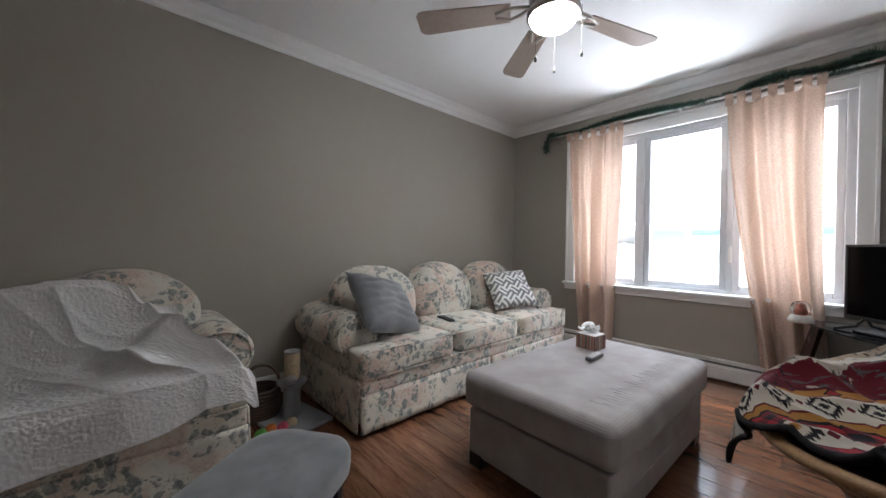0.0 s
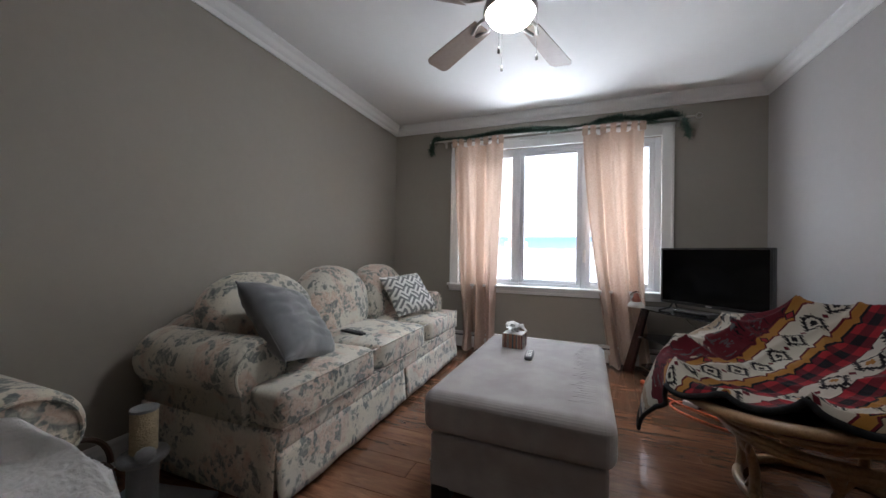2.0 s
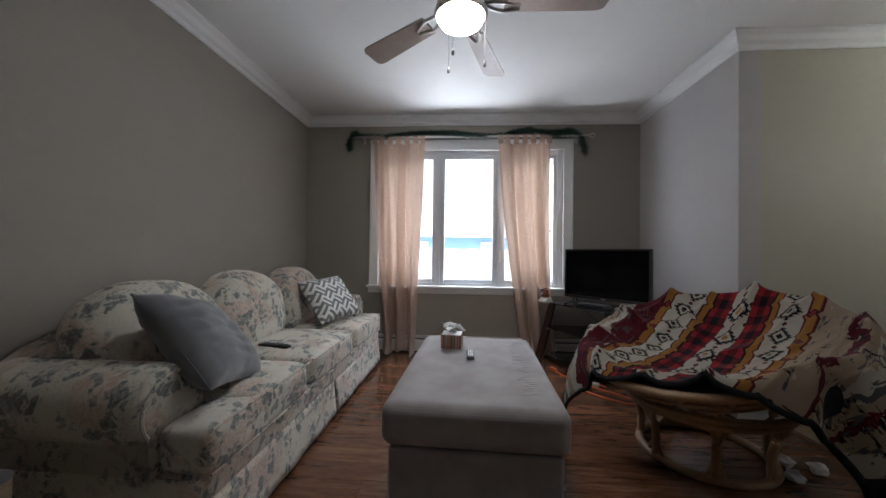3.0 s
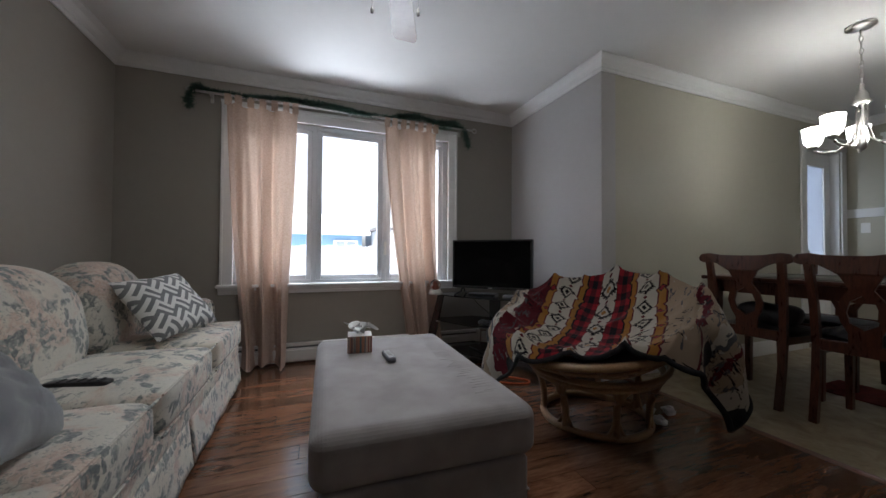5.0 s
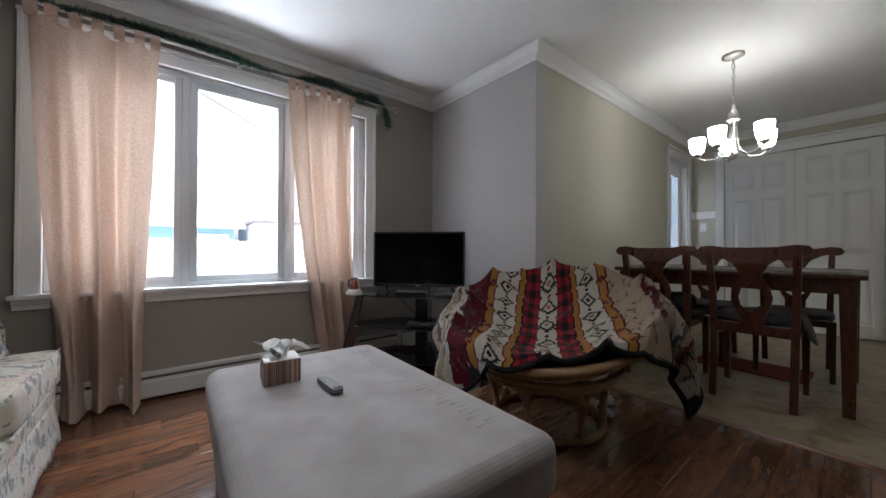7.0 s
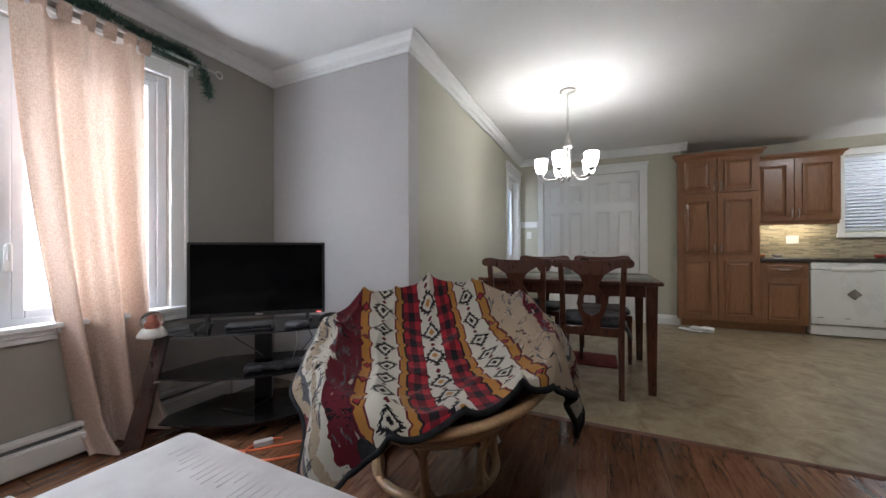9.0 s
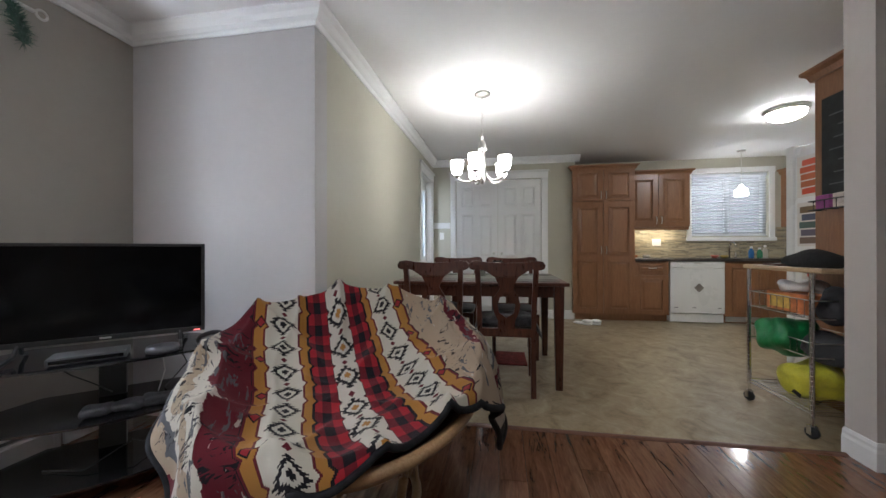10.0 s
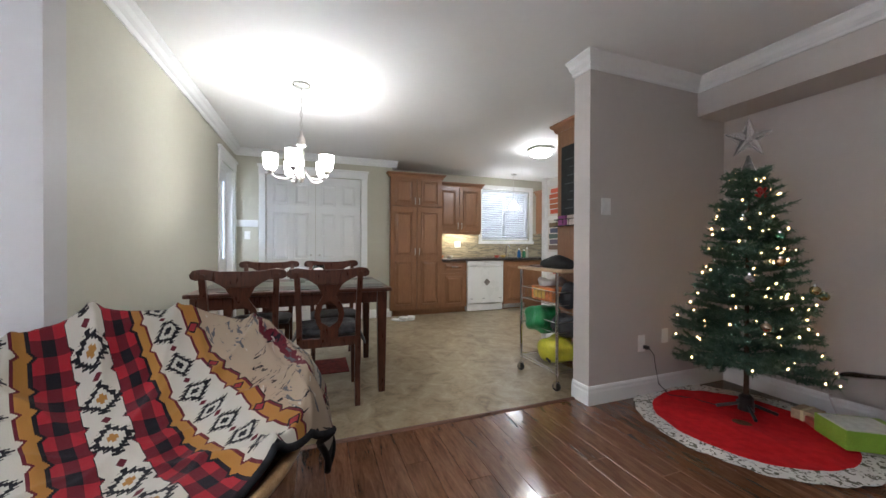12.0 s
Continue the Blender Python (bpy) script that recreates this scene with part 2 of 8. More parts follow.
def floral():
    m, nt, b = node_mat("floral_sofa_fabric", 0.85, 0.2, 0.25)
    v = coords(nt)
    v2 = coords(nt, rot=(0.6, 0.9, 0.4))
    col = mix_of(nt, ramp_of(nt, tex_noise(nt, v, 3.2, 3), [(0.42, (0, 0, 0)), (0.6, (1, 1, 1))]), (0.56, 0.53, 0.46), (0.62, 0.57, 0.47))
    # rose blossoms
    ro = ramp_of(nt, tex_noise(nt, v2, 5.0, 4, 0.9), [(0.50, (0, 0, 0)), (0.57, (0.85, 0.85, 0.85))])
    petal = ramp_of(nt, tex_noise(nt, v, 34, 3, 1.5), [(0.4, (0.50, 0.355, 0.285)), (0.6, (0.60, 0.49, 0.41))])
    col = mix_of(nt, ro, col, petal)
    # blue grey leaves
    le = nt.nodes.new("ShaderNodeTexVoronoi")
    le.inputs["Scale"].default_value = 17
    le.inputs["Randomness"].default_value = 1
    nd = nt.nodes.new("ShaderNodeTexNoise")
    nd.inputs["Scale"].default_value = 16
    nd.inputs["Detail"].default_value = 4
    nt.links.new(v, nd.inputs["Vector"])
    va = nt.nodes.new("ShaderNodeVectorMath")
    va.operation = "MULTIPLY_ADD"
    nt.links.new(nd.outputs["Color"], va.inputs[0])
    va.inputs[1].default_value = (0.17, 0.17, 0.17)
    nt.links.new(v, va.inputs[2])
    nt.links.new(va.outputs[0], le.inputs["Vector"])
    near = ramp_of(nt, le.outputs["Distance"], [(0.40, (1, 1, 1)), (0.50, (0, 0, 0))])
    group = ramp_of(nt, tex_noise(nt, v2, 6.0, 3, 0.8), [(0.42, (0, 0, 0)), (0.48, (1, 1, 1))])
    leaf = math_of(nt, "MULTIPLY", near, group)
    leafcol = ramp_of(nt, tex_noise(nt, v, 38, 4, 1.5), [(0.36, (0.115, 0.13, 0.135)), (0.50, (0.19, 0.205, 0.195)), (0.66, (0.37, 0.37, 0.32))])
    col = mix_of(nt, math_of(nt, "MULTIPLY", leaf, 0.95), col, leafcol)
    tw = ramp_of(nt, tex_noise(nt, v, 44, 3, 2.5), [(0.56, (0, 0, 0)), (0.64, (1, 1, 1))])
    col = mix_of(nt, math_of(nt, "MULTIPLY", tw, math_of(nt, "MULTIPLY_ADD", group, 0.45, 0.25)), col, (0.27, 0.28, 0.25))
    nt.links.new(col, b.inputs["Base Color"])
    wave = tex_noise(nt, v, 420, 2)
    fold = tex_noise(nt, v, 9, 3)
    bump_of(nt, b, math_of(nt, "ADD", math_of(nt, "MULTIPLY", wave, 0.12), fold), 0.35, 0.02)
    return m


def cloth(name, c0, c1, scale=14, rough=0.9, weave=500, fold=0.25, sheen=0.3, foldscale=6):
    m, nt, b = node_mat(name, rough, sheen, 0.2)
    v = coords(nt)
    nt.links.new(ramp_of(nt, tex_noise(nt, v, scale, 5), [(0.35, c0), (0.65, c1)]), b.inputs["Base Color"])
    h = math_of(nt, "ADD", math_of(nt, "MULTIPLY", tex_noise(nt, v, weave, 2), 0.12), tex_noise(nt, v, foldscale, 3))
    bump_of(nt, b, h, fold, 0.02)
    return m


FLORAL = floral()
SUEDE_LIGHT = cloth("taupe_microsuede", (0.285, 0.26, 0.255), (0.36, 0.335, 0.33), 7, 0.92, 600, 0.2, 0.15, 5)
SUEDE_GREY = cloth("grey_suede", (0.11, 0.115, 0.12), (0.19, 0.195, 0.20), 9, 0.9, 500, 0.2, 0.5)
PILLOW_GREY = cloth("grey_velvet", (0.12, 0.125, 0.135), (0.20, 0.205, 0.215), 5, 0.85, 500, 0.5, 0.5, 9)
LINING = cloth("black_fleece", (0.008, 0.008, 0.009), (0.016, 0.016, 0.018), 30, 0.95, 400, 0.3, 0.0)
CUSHION_RED = cloth("dark_red_cushion_cloth", (0.10, 0.025, 0.02), (0.16, 0.04, 0.03), 12)


def fur():
    m, nt, b = node_mat("white_plush_fleece", 0.95, 0.2, 0.15)
    v = coords(nt)
    nt.links.new(ramp_of(nt, tex_noise(nt, v, 28, 5), [(0.32, (0.89, 0.885, 0.88)), (0.62, (0.94, 0.935, 0.93))]), b.inputs["Base Color"])
    h = math_of(nt, "ADD", tex_noise(nt, v, 240, 4, 0.4, 0.6), math_of(nt, "MULTIPLY", tex_noise(nt, v, 700, 3), 0.5))
    bump_of(nt, b, h, 0.45, 0.004)
    return m


FUR = fur()


def curtain_cloth():
    """Thin woven cotton that lets the daylight glow through."""
    m, nt, b = node_mat("salmon_curtain_cotton", 0.9, 0.1, 0.1)
    v = coords(nt, scale=(1, 1, 0.25))
    v1 = coords(nt, scale=(1, 1, 6))
    t = math_of(nt, "ADD", math_of(nt, "MULTIPLY", tex_noise(nt, v, 240, 3), 0.5), math_of(nt, "MULTIPLY", tex_noise(nt, v1, 60, 3), 0.5))
    col = ramp_of(nt, t, [(0.38, (0.47, 0.34, 0.27)), (0.62, (0.62, 0.485, 0.40))])
    nt.links.new(col, b.inputs["Base Color"])
    tr = nt.nodes.new("ShaderNodeBsdfTranslucent")
    tcol = ramp_of(nt, t, [(0.38, (0.50, 0.345, 0.25)), (0.62, (0.70, 0.53, 0.42))])
    nt.links.new(tcol, tr.inputs["Color"])
    mx = nt.nodes.new("ShaderNodeMixShader")
    mx.inputs[0].default_value = 0.15
    nt.links.new(b.outputs[0], mx.inputs[1])
    nt.links.new(tr.outputs[0], mx.inputs[2])
    nt.links.new(mx.outputs[0], nt.nodes["Material Output"].inputs["Surface"])
    bump_of(nt, b, t, 0.2, 0.005)
    return m


CURTAIN = curtain_cloth()


def wood(name, dark, light, scale=(1, 1, 1), rough=0.35, coat=0.2, wave=9.0, distortion=6.0, island=False):
    m, nt, b = node_mat(name, rough, 0, 0.5)
    b.inputs["Coat Weight"].default_value = coat
    b.inputs["Coat Roughness"].default_value = 0.2
    v = coords(nt, scale=scale)
    oi = nt.nodes.new("ShaderNodeObjectInfo")
    shift = nt.nodes.new("ShaderNodeVectorMath")
    shift.operation = "MULTIPLY_ADD"
    nt.links.new(oi.outputs["Random"], shift.inputs[0])
    shift.inputs[1].default_value = (7, 11, 5)
    nt.links.new(v, shift.inputs[2])
    v = shift.outputs[0]
    g = tex_noise(nt, v, wave, 6, distortion * 0.15, 0.6)
    f = tex_noise(nt, v, wave * 9, 3, 0.4)
    t = math_of(nt, "ADD", math_of(nt, "MULTIPLY", g, 0.75), math_of(nt, "MULTIPLY", f, 0.25))
    col = ramp_of(nt, t, [(0.35, dark), (0.65, light)])
    if island:
        hs = nt.nodes.new("ShaderNodeHueSaturation")
        nt.links.new(math_of(nt, "MULTIPLY_ADD", oi.outputs["Random"], 0.55, 0.72), hs.inputs["Value"])
        nt.links.new(col, hs.inputs["Color"])
        col = hs.outputs[0]
    nt.links.new(col, b.inputs["Base Color"])
    nt.links.new(math_of(nt, "MULTIPLY_ADD", g, 0.2, rough - 0.1), b.inputs["Roughness"])
    bump_of(nt, b, f, 0.06, 0.004)
    return m


DARK_WOOD = wood("cherry_stained_wood", (0.042, 0.012, 0.007), (0.115, 0.034, 0.017), (6, 6, 1), 0.3, 0.4)
OAK = wood("honey_brown_cabinet_wood", (0.21, 0.095, 0.042), (0.30, 0.145, 0.068), (7, 7, 0.8), 0.38, 0.25)
BEECH = wood("pale_board_wood", (0.42, 0.28, 0.16), (0.55, 0.39, 0.24), (2, 9, 9), 0.5, 0.1)
CANE = wood("honey_rattan_cane", (0.26, 0.15, 0.07), (0.42, 0.27, 0.14), (9, 9, 9), 0.4, 0.3)
MAHOGANY = wood("dark_mahogany_leg", (0.022, 0.006, 0.005), (0.05, 0.014, 0.011), (6, 6, 1), 0.25, 0.5)
BLADE = wood("pale_fan_blade_wood", (0.30, 0.235, 0.20), (0.36, 0.29, 0.25), (3, 3, 3), 0.4, 0.2)
DARK_GLASS = mat("black_tempered_glass", (0.010, 0.010, 0.011), 0.06, spec=0.6)
SCREEN = mat("black_glossy_screen", (0.0015, 0.0015, 0.002), 0.08, scale=3, amount=0.2, spec=0.12)
CLEAR = glass("clear_glass")
FROST = glow("lit_frosted_glass", (1.0, 0.96, 0.88), 7.8)
SISAL = mat("sisal_rope", (0.50, 0.40, 0.26), 0.9, scale=40, amount=0.25, bump=0.8, bump_scale=160)
CARPET_GREY = mat("grey_plush_carpet", (0.20, 0.205, 0.215), 0.95, scale=20, amount=0.25, bump=0.8, bump_scale=260, sheen=0.4)

# ---- the large structure ----
X_WIN, Y_LEFT, Y_TV, X_DIN, Y_CLO, Y_KIT = 5.82, 4.325, 0.887, 4.56, -2.68, -3.22
X_WEST, Y_STUB, H = 0.33, 0.815, 2.44
X_KW = -1.25

# window wall with its opening
WY0, WY1, WZ0, WZ1 = 1.64, 3.54, 0.665, 2.09
setting("wall_window", boxes((X_WIN, Y_TV - 0.2, 0, X_WIN + 0.22, WY0, H), (X_WIN, WY1, 0, X_WIN + 0.22, Y_LEFT + 0.15, H),
                             (X_WIN, WY0, 0, X_WIN + 0.22, WY1, WZ0), (X_WIN, WY0, WZ1, X_WIN + 0.22, WY1, H)), TAUPE, "taupe painted wall round the living room window", "wall")
setting("wall_sofa", boxes((X_WEST - 0.15, Y_LEFT, 0, X_WIN, Y_LEFT + 0.15, H)), TAUPE, "plain taupe painted wall behind the sofas", "wall")
setting("wall_television", boxes((X_DIN + 0.0, Y_TV - 0.14, 0, X_WIN, Y_TV, H)), GREIGE, "pale greige painted wall behind the television", "wall")
# dining wall with a doorway to the porch
HY0, HY1, HZ = -2.55, -1.86, 2.10
setting("wall_dining", boxes((X_DIN + 0.002, HY1, 0, X_DIN + 0.14, Y_TV - 0.003, H), (X_DIN + 0.002, Y_KIT, 0, X_DIN + 0.14, HY0, H),
                             (X_DIN + 0.002, HY0, HZ, X_DIN + 0.14, HY1, H)), BEIGE, "beige painted dining room wall with a doorway", "wall")
# closet wall with the opening of the double doors
CX0, CX1, CZ = 2.885, 4.19, 2.125
setting("wall_closet", boxes((CX1, Y_CLO - 0.1, 0, X_DIN, Y_CLO, H), (2.40, Y_CLO - 0.1, 0, CX0, Y_CLO, H), (CX0, Y_CLO - 0.1, CZ, CX1, Y_CLO, H),
                             (2.40, Y_KIT, 0, 2.50, Y_CLO - 0.1, H)), BEIGE, "beige painted wall round the closet doors", "wall")
# kitchen back wall with its window
KX0, KX1, KZ0, KZ1 = -0.50, 0.56, 1.24, 2.21
setting("wall_kitchen", boxes((X_KW - 0.15, Y_KIT - 0.2, 0, KX0, Y_KIT, H), (KX1, Y_KIT - 0.2, 0, X_DIN + 0.14, Y_KIT, H), (KX0, Y_KIT - 0.2, 0, KX1, Y_KIT, KZ0),
                              (KX0, Y_KIT - 0.2, KZ1, KX1, Y_KIT, H)), BEIGE, "beige painted kitchen wall round a window", "wall")
setting("wall_kitchen_end", boxes((X_KW - 0.15, Y_KIT, 0, X_KW, 0.66, H)), BEIGE, "beige painted end wall of the kitchen", "wall")
setting("wall_stub", boxes((X_KW, 0.66, 0, 1.754, Y_STUB, H)), LIT_TAUPE, "taupe wall end between kitchen and living room, colour lightened for light", "wall")
setting("wall_west", boxes((X_WEST - 0.15, Y_STUB, 0, X_WEST, Y_LEFT, H)), LIT_TAUPE, "taupe wall behind the Christmas tree, colour lightened for light", "wall")
setting("beam", boxes((X_WEST, Y_STUB, 2.155, 0.66, Y_LEFT, H)), LIT_TAUPE, "taupe beam under the ceiling, colour lightened for light", "beam")
setting("ceiling", boxes((X_KW - 0.2, Y_KIT - 0.2, H, X_WIN + 0.22, Y_LEFT + 0.15, H + 0.1)), CEIL, "smooth white painted ceiling", "ceiling")
setting("subfloor", boxes((X_KW - 0.2, Y_KIT - 0.2, -0.15, X_WIN + 0.22, Y_LEFT + 0.15, -0.012)), mat("subfloor_board", (0.10, 0.065, 0.04), 0.8, scale=3, amount=0.2), "dark board under the floors", "floor")

# ---- trim of the living and dining rooms ----
CROWN = [(0, 0), (0.085, 0), (0.085, -0.012), (0.06, -0.03), (0.045, -0.055), (0.022, -0.07), (0.02, -0.082), (0.012, -0.095), (0, -0.095)]
BASE = [(0, 0), (0.016, 0), (0.016, 0.085), (0.012, 0.10), (0.012, 0.115), (0.006, 0.13), (0, 0.13)]


def moulding(bm, profile, path, z0):
    """Runs a profile (out from the wall, up) along a line of floor-plan points; the room lies to the left of the line."""
    pts = [Vector((x, y, 0)) for x, y in path]
    rings = []
    for i, p in enumerate(pts):
        d0 = (pts[i] - pts[i - 1]).normalized() if i else (pts[1] - pts[0]).normalized()
        d1 = (pts[i + 1] - pts[i]).normalized() if i < len(pts) - 1 else d0
        n0, n1 = Vector((-d0.y, d0.x, 0)), Vector((-d1.y, d1.x, 0))
        n = (n0 + n1).normalized()
        k = 1 / max(0.3, n.dot(n0))
        rings.append([bm.verts.new(p + n * (o * k) + Vector((0, 0, z0 + u))) for o, u in profile])
    for a, b in zip(rings, rings[1:]):
        for k in range(len(profile)):
            k2 = (k + 1) % len(profile)
            bm.faces.new((a[k], b[k], b[k2], a[k2]))
    bm.faces.new(rings[0])
    bm.faces.new(rings[-1])
    return bm


g = 0.001
crown_path = [(2.33, Y_CLO + g), (X_DIN - g, Y_CLO + g), (X_DIN - g, Y_TV + g), (X_WIN - g, Y_TV + g), (X_WIN - g, Y_LEFT - g), (0.66 + g, Y_LEFT - g), (0.66 + g, Y_STUB + g), (1.754 + g, Y_STUB + g), (1.754 + g, 0.66)]
setting("trim_crown", moulding(bmesh.new(), CROWN, crown_path, H - 0.001), TRIM, "white painted crown moulding under the ceiling", "moulding")
setting("baseboard", moulding(bmesh.new(), BASE, [(X_DIN - g, -1.76), (X_DIN - g, Y_TV + g), (X_WIN - g, Y_TV + g), (X_WIN - g, 1.25)], 0), TRIM, "white painted baseboard along the dining wall", "baseboard")
setting("baseboard_sofa_wall", moulding(bmesh.new(), BASE, [(X_WIN - g, 3.75), (X_WIN - g, Y_LEFT - g), (X_WEST + g, Y_LEFT - g), (X_WEST + g, Y_STUB + g), (1.754 + g, Y_STUB + g), (1.754 + g, 0.66)], 0), TRIM, "white painted baseboard round the living room", "baseboard")
setting("baseboard_closet", moulding(bmesh.new(), BASE, [(2.42, Y_CLO + g), (2.79, Y_CLO + g)], 0), TRIM, "white painted baseboard beside the closet", "baseboard")

# ---- the living room window ----
win = thing("window_1", "white vinyl three-part casement window with white wooden casing", "window", kind="structure")
cx = X_WIN - 0.022
bm = bmesh.new()
for a in ((cx, WY1 - 0.005, 0.66, X_WIN - 0.002, WY1 + 0.09, 2.175), (cx, WY0 - 0.09, 0.66, X_WIN - 0.002, WY0 + 0.005, 2.175), (cx + 0.002, WY0 - 0.09, WZ1 - 0.005, X_WIN - 0.002, WY1 + 0.09, 2.178)):
    box(bm, *a, bevel=0.006)
for y in (WY1 + 0.07, WY0 - 0.09):
    box(bm, cx - 0.012, y, 0.66, cx, y + 0.02, 2.19, bevel=0.004)
box(bm, cx - 0.014, WY0 - 0.095, 2.165, cx, WY1 + 0.095, 2.19, bevel=0.004)
part("casing", bm, TRIM, win)
part("window_sill", boxes((X_WIN - 0.06, WY0 - 0.11, 0.655, X_WIN + 0.06, WY1 + 0.11, 0.680), (X_WIN - 0.035, WY0 - 0.1, 0.628, X_WIN - 0.002, WY1 + 0.1, 0.654), (X_WIN - 0.022, WY0 - 0.1, 0.598, X_WIN - 0.002, WY1 + 0.1, 0.627), bevel=0.005), TRIM, win)
bm = bmesh.new()
fx0, fx1 = X_WIN + 0.03, X_WIN + 0.12
for a in ((fx0, WY0, WZ0, fx1, WY0 + 0.05, WZ1), (fx0, WY1 - 0.05, WZ0, fx1, WY1, WZ1), (fx0 + 0.003, WY0 + 0.05, WZ0, fx1 - 0.003, WY1 - 0.05, WZ0 + 0.045), (fx0 + 0.003, WY0 + 0.05, WZ1 - 0.045, fx1 - 0.003, WY1 - 0.05, WZ1),
          (fx0 + 0.0, 2.895, WZ0 + 0.001, fx1, 2.935, WZ1 - 0.001), (fx0 + 0.0, 2.265, WZ0 + 0.001, fx1, 2.305, WZ1 - 0.001)):
    box(bm, *a, bevel=0.004)
part("window_frame", bm, VINYL, win)
for y0, y1 in ((1.69, 2.265), (2.305, 2.895), (2.935, 3.49)):
    bm = bmesh.new()
    z0, z1, w = WZ0 + 0.04, WZ1 - 0.04, 0.044
    for a in ((fx0 + 0.01, y0, z0, fx1 - 0.02, y0 + w, z1), (fx0 + 0.01, y1 - w, z0, fx1 - 0.02, y1, z1), (fx0 + 0.01, y0 + w, z0, fx1 - 0.02, y1 - w, z0 + w), (fx0 + 0.01, y0 + w, z1 - w, fx1 - 0.02, y1 - w, z1)):
        box(bm, *a, bevel=0.006)
    sash = part("sash", bm, VINYL, win)
    gl = part("pane", boxes((fx0 + 0.035, y0 + w - 0.004, z0 + w - 0.004, fx0 + 0.041, y1 - w + 0.004, z1 - w + 0.004)), CLEAR, sash)
    gl.visible_shadow = False
bm = bmesh.new()
box(bm, fx0 - 0.012, 2.262, 0.93, fx0, 2.29, 1.05, bevel=0.005)
box(bm, fx0 - 0.028, 2.268, 0.98, fx0 - 0.012, 2.284, 1.06, bevel=0.005)
part("handle", bm, PLASTIC_W, win, "white window latch")

# ---- curtain rod, curtains and garland ----
ROD_X, ROD_Z = X_WIN - 0.085, 2.205
rod = thing("curtain_rod", "white metal curtain rod with scrolled end knobs on the wall", "curtain rod")
bm = bmesh.new()
tube(bm, [(ROD_X, 1.42, ROD_Z), (ROD_X, 3.80, ROD_Z)], 0.010, 10)
part("pole", bm, NICKEL, rod)
for y, s in ((1.41, -1), (3.81, 1)):
    bm = bmesh.new()
    tube(bm, [(ROD_X, y + s * 0.022 * (1 + math.cos(a)), ROD_Z + 0.022 * math.sin(a)) for a in np.linspace(0, 2 * math.pi, 15)[:-1]], 0.006, 6, True)
    part("finial", bm, NICKEL, rod)
for y in (1.52, 2.62, 3.70):
    bm = bmesh.new()
    tube(bm, [(ROD_X, y, ROD_Z - 0.012), (X_WIN - 0.005, y, ROD_Z - 0.012)], 0.006, 6)
    box(bm, X_WIN - 0.008, y - 0.012, ROD_Z - 0.05, X_WIN - 0.001, y + 0.012, ROD_Z + 0.02)
    part("bracket", bm, NICKEL, rod)


def curtain(y0, y1, yb0, yb1, seed, pud):
    """A tab-top panel between y0 and y1 on the rod that hangs to yb0..yb1 at the floor."""
    th = thing("curtain", "salmon cotton tab-top curtain hanging on a white rod, lit from behind", "curtain", group="living room curtains")
    top = ROD_Z - 0.055
    rnd = random.Random(seed)
    ph = [rnd.uniform(0, 6.28) for _ in range(4)]

    def fold(u, k):
        return 0.052 * math.sin(2 * math.pi * 2.9 * u + ph[0] + 0.8 * k) + 0.022 * math.sin(2 * math.pi * 4.7 * u + ph[1] - 1.3 * k) + 0.008 * math.sin(2 * math.pi * 8.3 * u + ph[2] + 2 * k) + 0.010 * noise.noise(Vector((u * 5, k * 2.5, seed)))

    def pt(u, v):
        z = top - v * (top - 0.012)
        e = v ** 1.6
        a, b = y0 + (yb0 - y0) * e, y1 + (yb1 - y1) * e
        waist = 0.03 * math.sin(v * math.pi) * (0.5 - u)
        y = a + (b - a) * u + waist + 0.012 * math.sin(5 * v + 9 * u + ph[3]) * v
        x = ROD_X + 0.01 + fold(u, 1.1 * v) * (0.55 + 0.6 * v) - 0.02 * v
        if v > 0.93:
            k = (v - 0.93) / 0.07
            x -= pud * k * (0.5 + 0.5 * math.sin(7 * u + ph[0]))
            z = max(0.012 + 0.02 * (0.5 + 0.5 * math.sin(11 * u + ph[1])), z - 0.0)
        sag = 0.018 * abs(math.sin(math.pi * 6 * u)) * max(0, 1 - v * 14)
        return Vector((x, y, z - sag))

    bm = bmesh.new()
    grid(bm, 110, 60, pt)
    part("panel", bm, CURTAIN, th, smooth=True)
    for k in range(7):
        u = k / 6
        y = y0 + (y1 - y0) * min(0.97, max(0.03, u))
        bm = bmesh.new()
        w = 0.024
        prof = [(0.0, -0.075), (-0.016, -0.03), (-0.016, 0.008), (0, 0.0165), (0.016, 0.008), (0.016, -0.03), (0.004, -0.075)]

        def tp(uu, vv):
            i = vv * (len(prof) - 1)
            j = min(int(i), len(prof) - 2)
            f = i - j
            return Vector((ROD_X + prof[j][0] * (1 - f) + prof[j + 1][0] * f, y + (uu - 0.5) * 2 * w, ROD_Z + prof[j][1] * (1 - f) + prof[j + 1][1] * f))
        grid(bm, 2, 12, tp)
        part("tab", bm, CURTAIN, th, smooth=True)
    return th


curtain(3.06, 3.59, 3.12, 3.46, 3, 0.10)
curtain(1.79, 2.30, 1.72, 2.06, 8, 0.10)

NEEDLE = mat("dark_green_tinsel_needles", (0.04, 0.085, 0.06), 0.6, scale=60, amount=0.7)


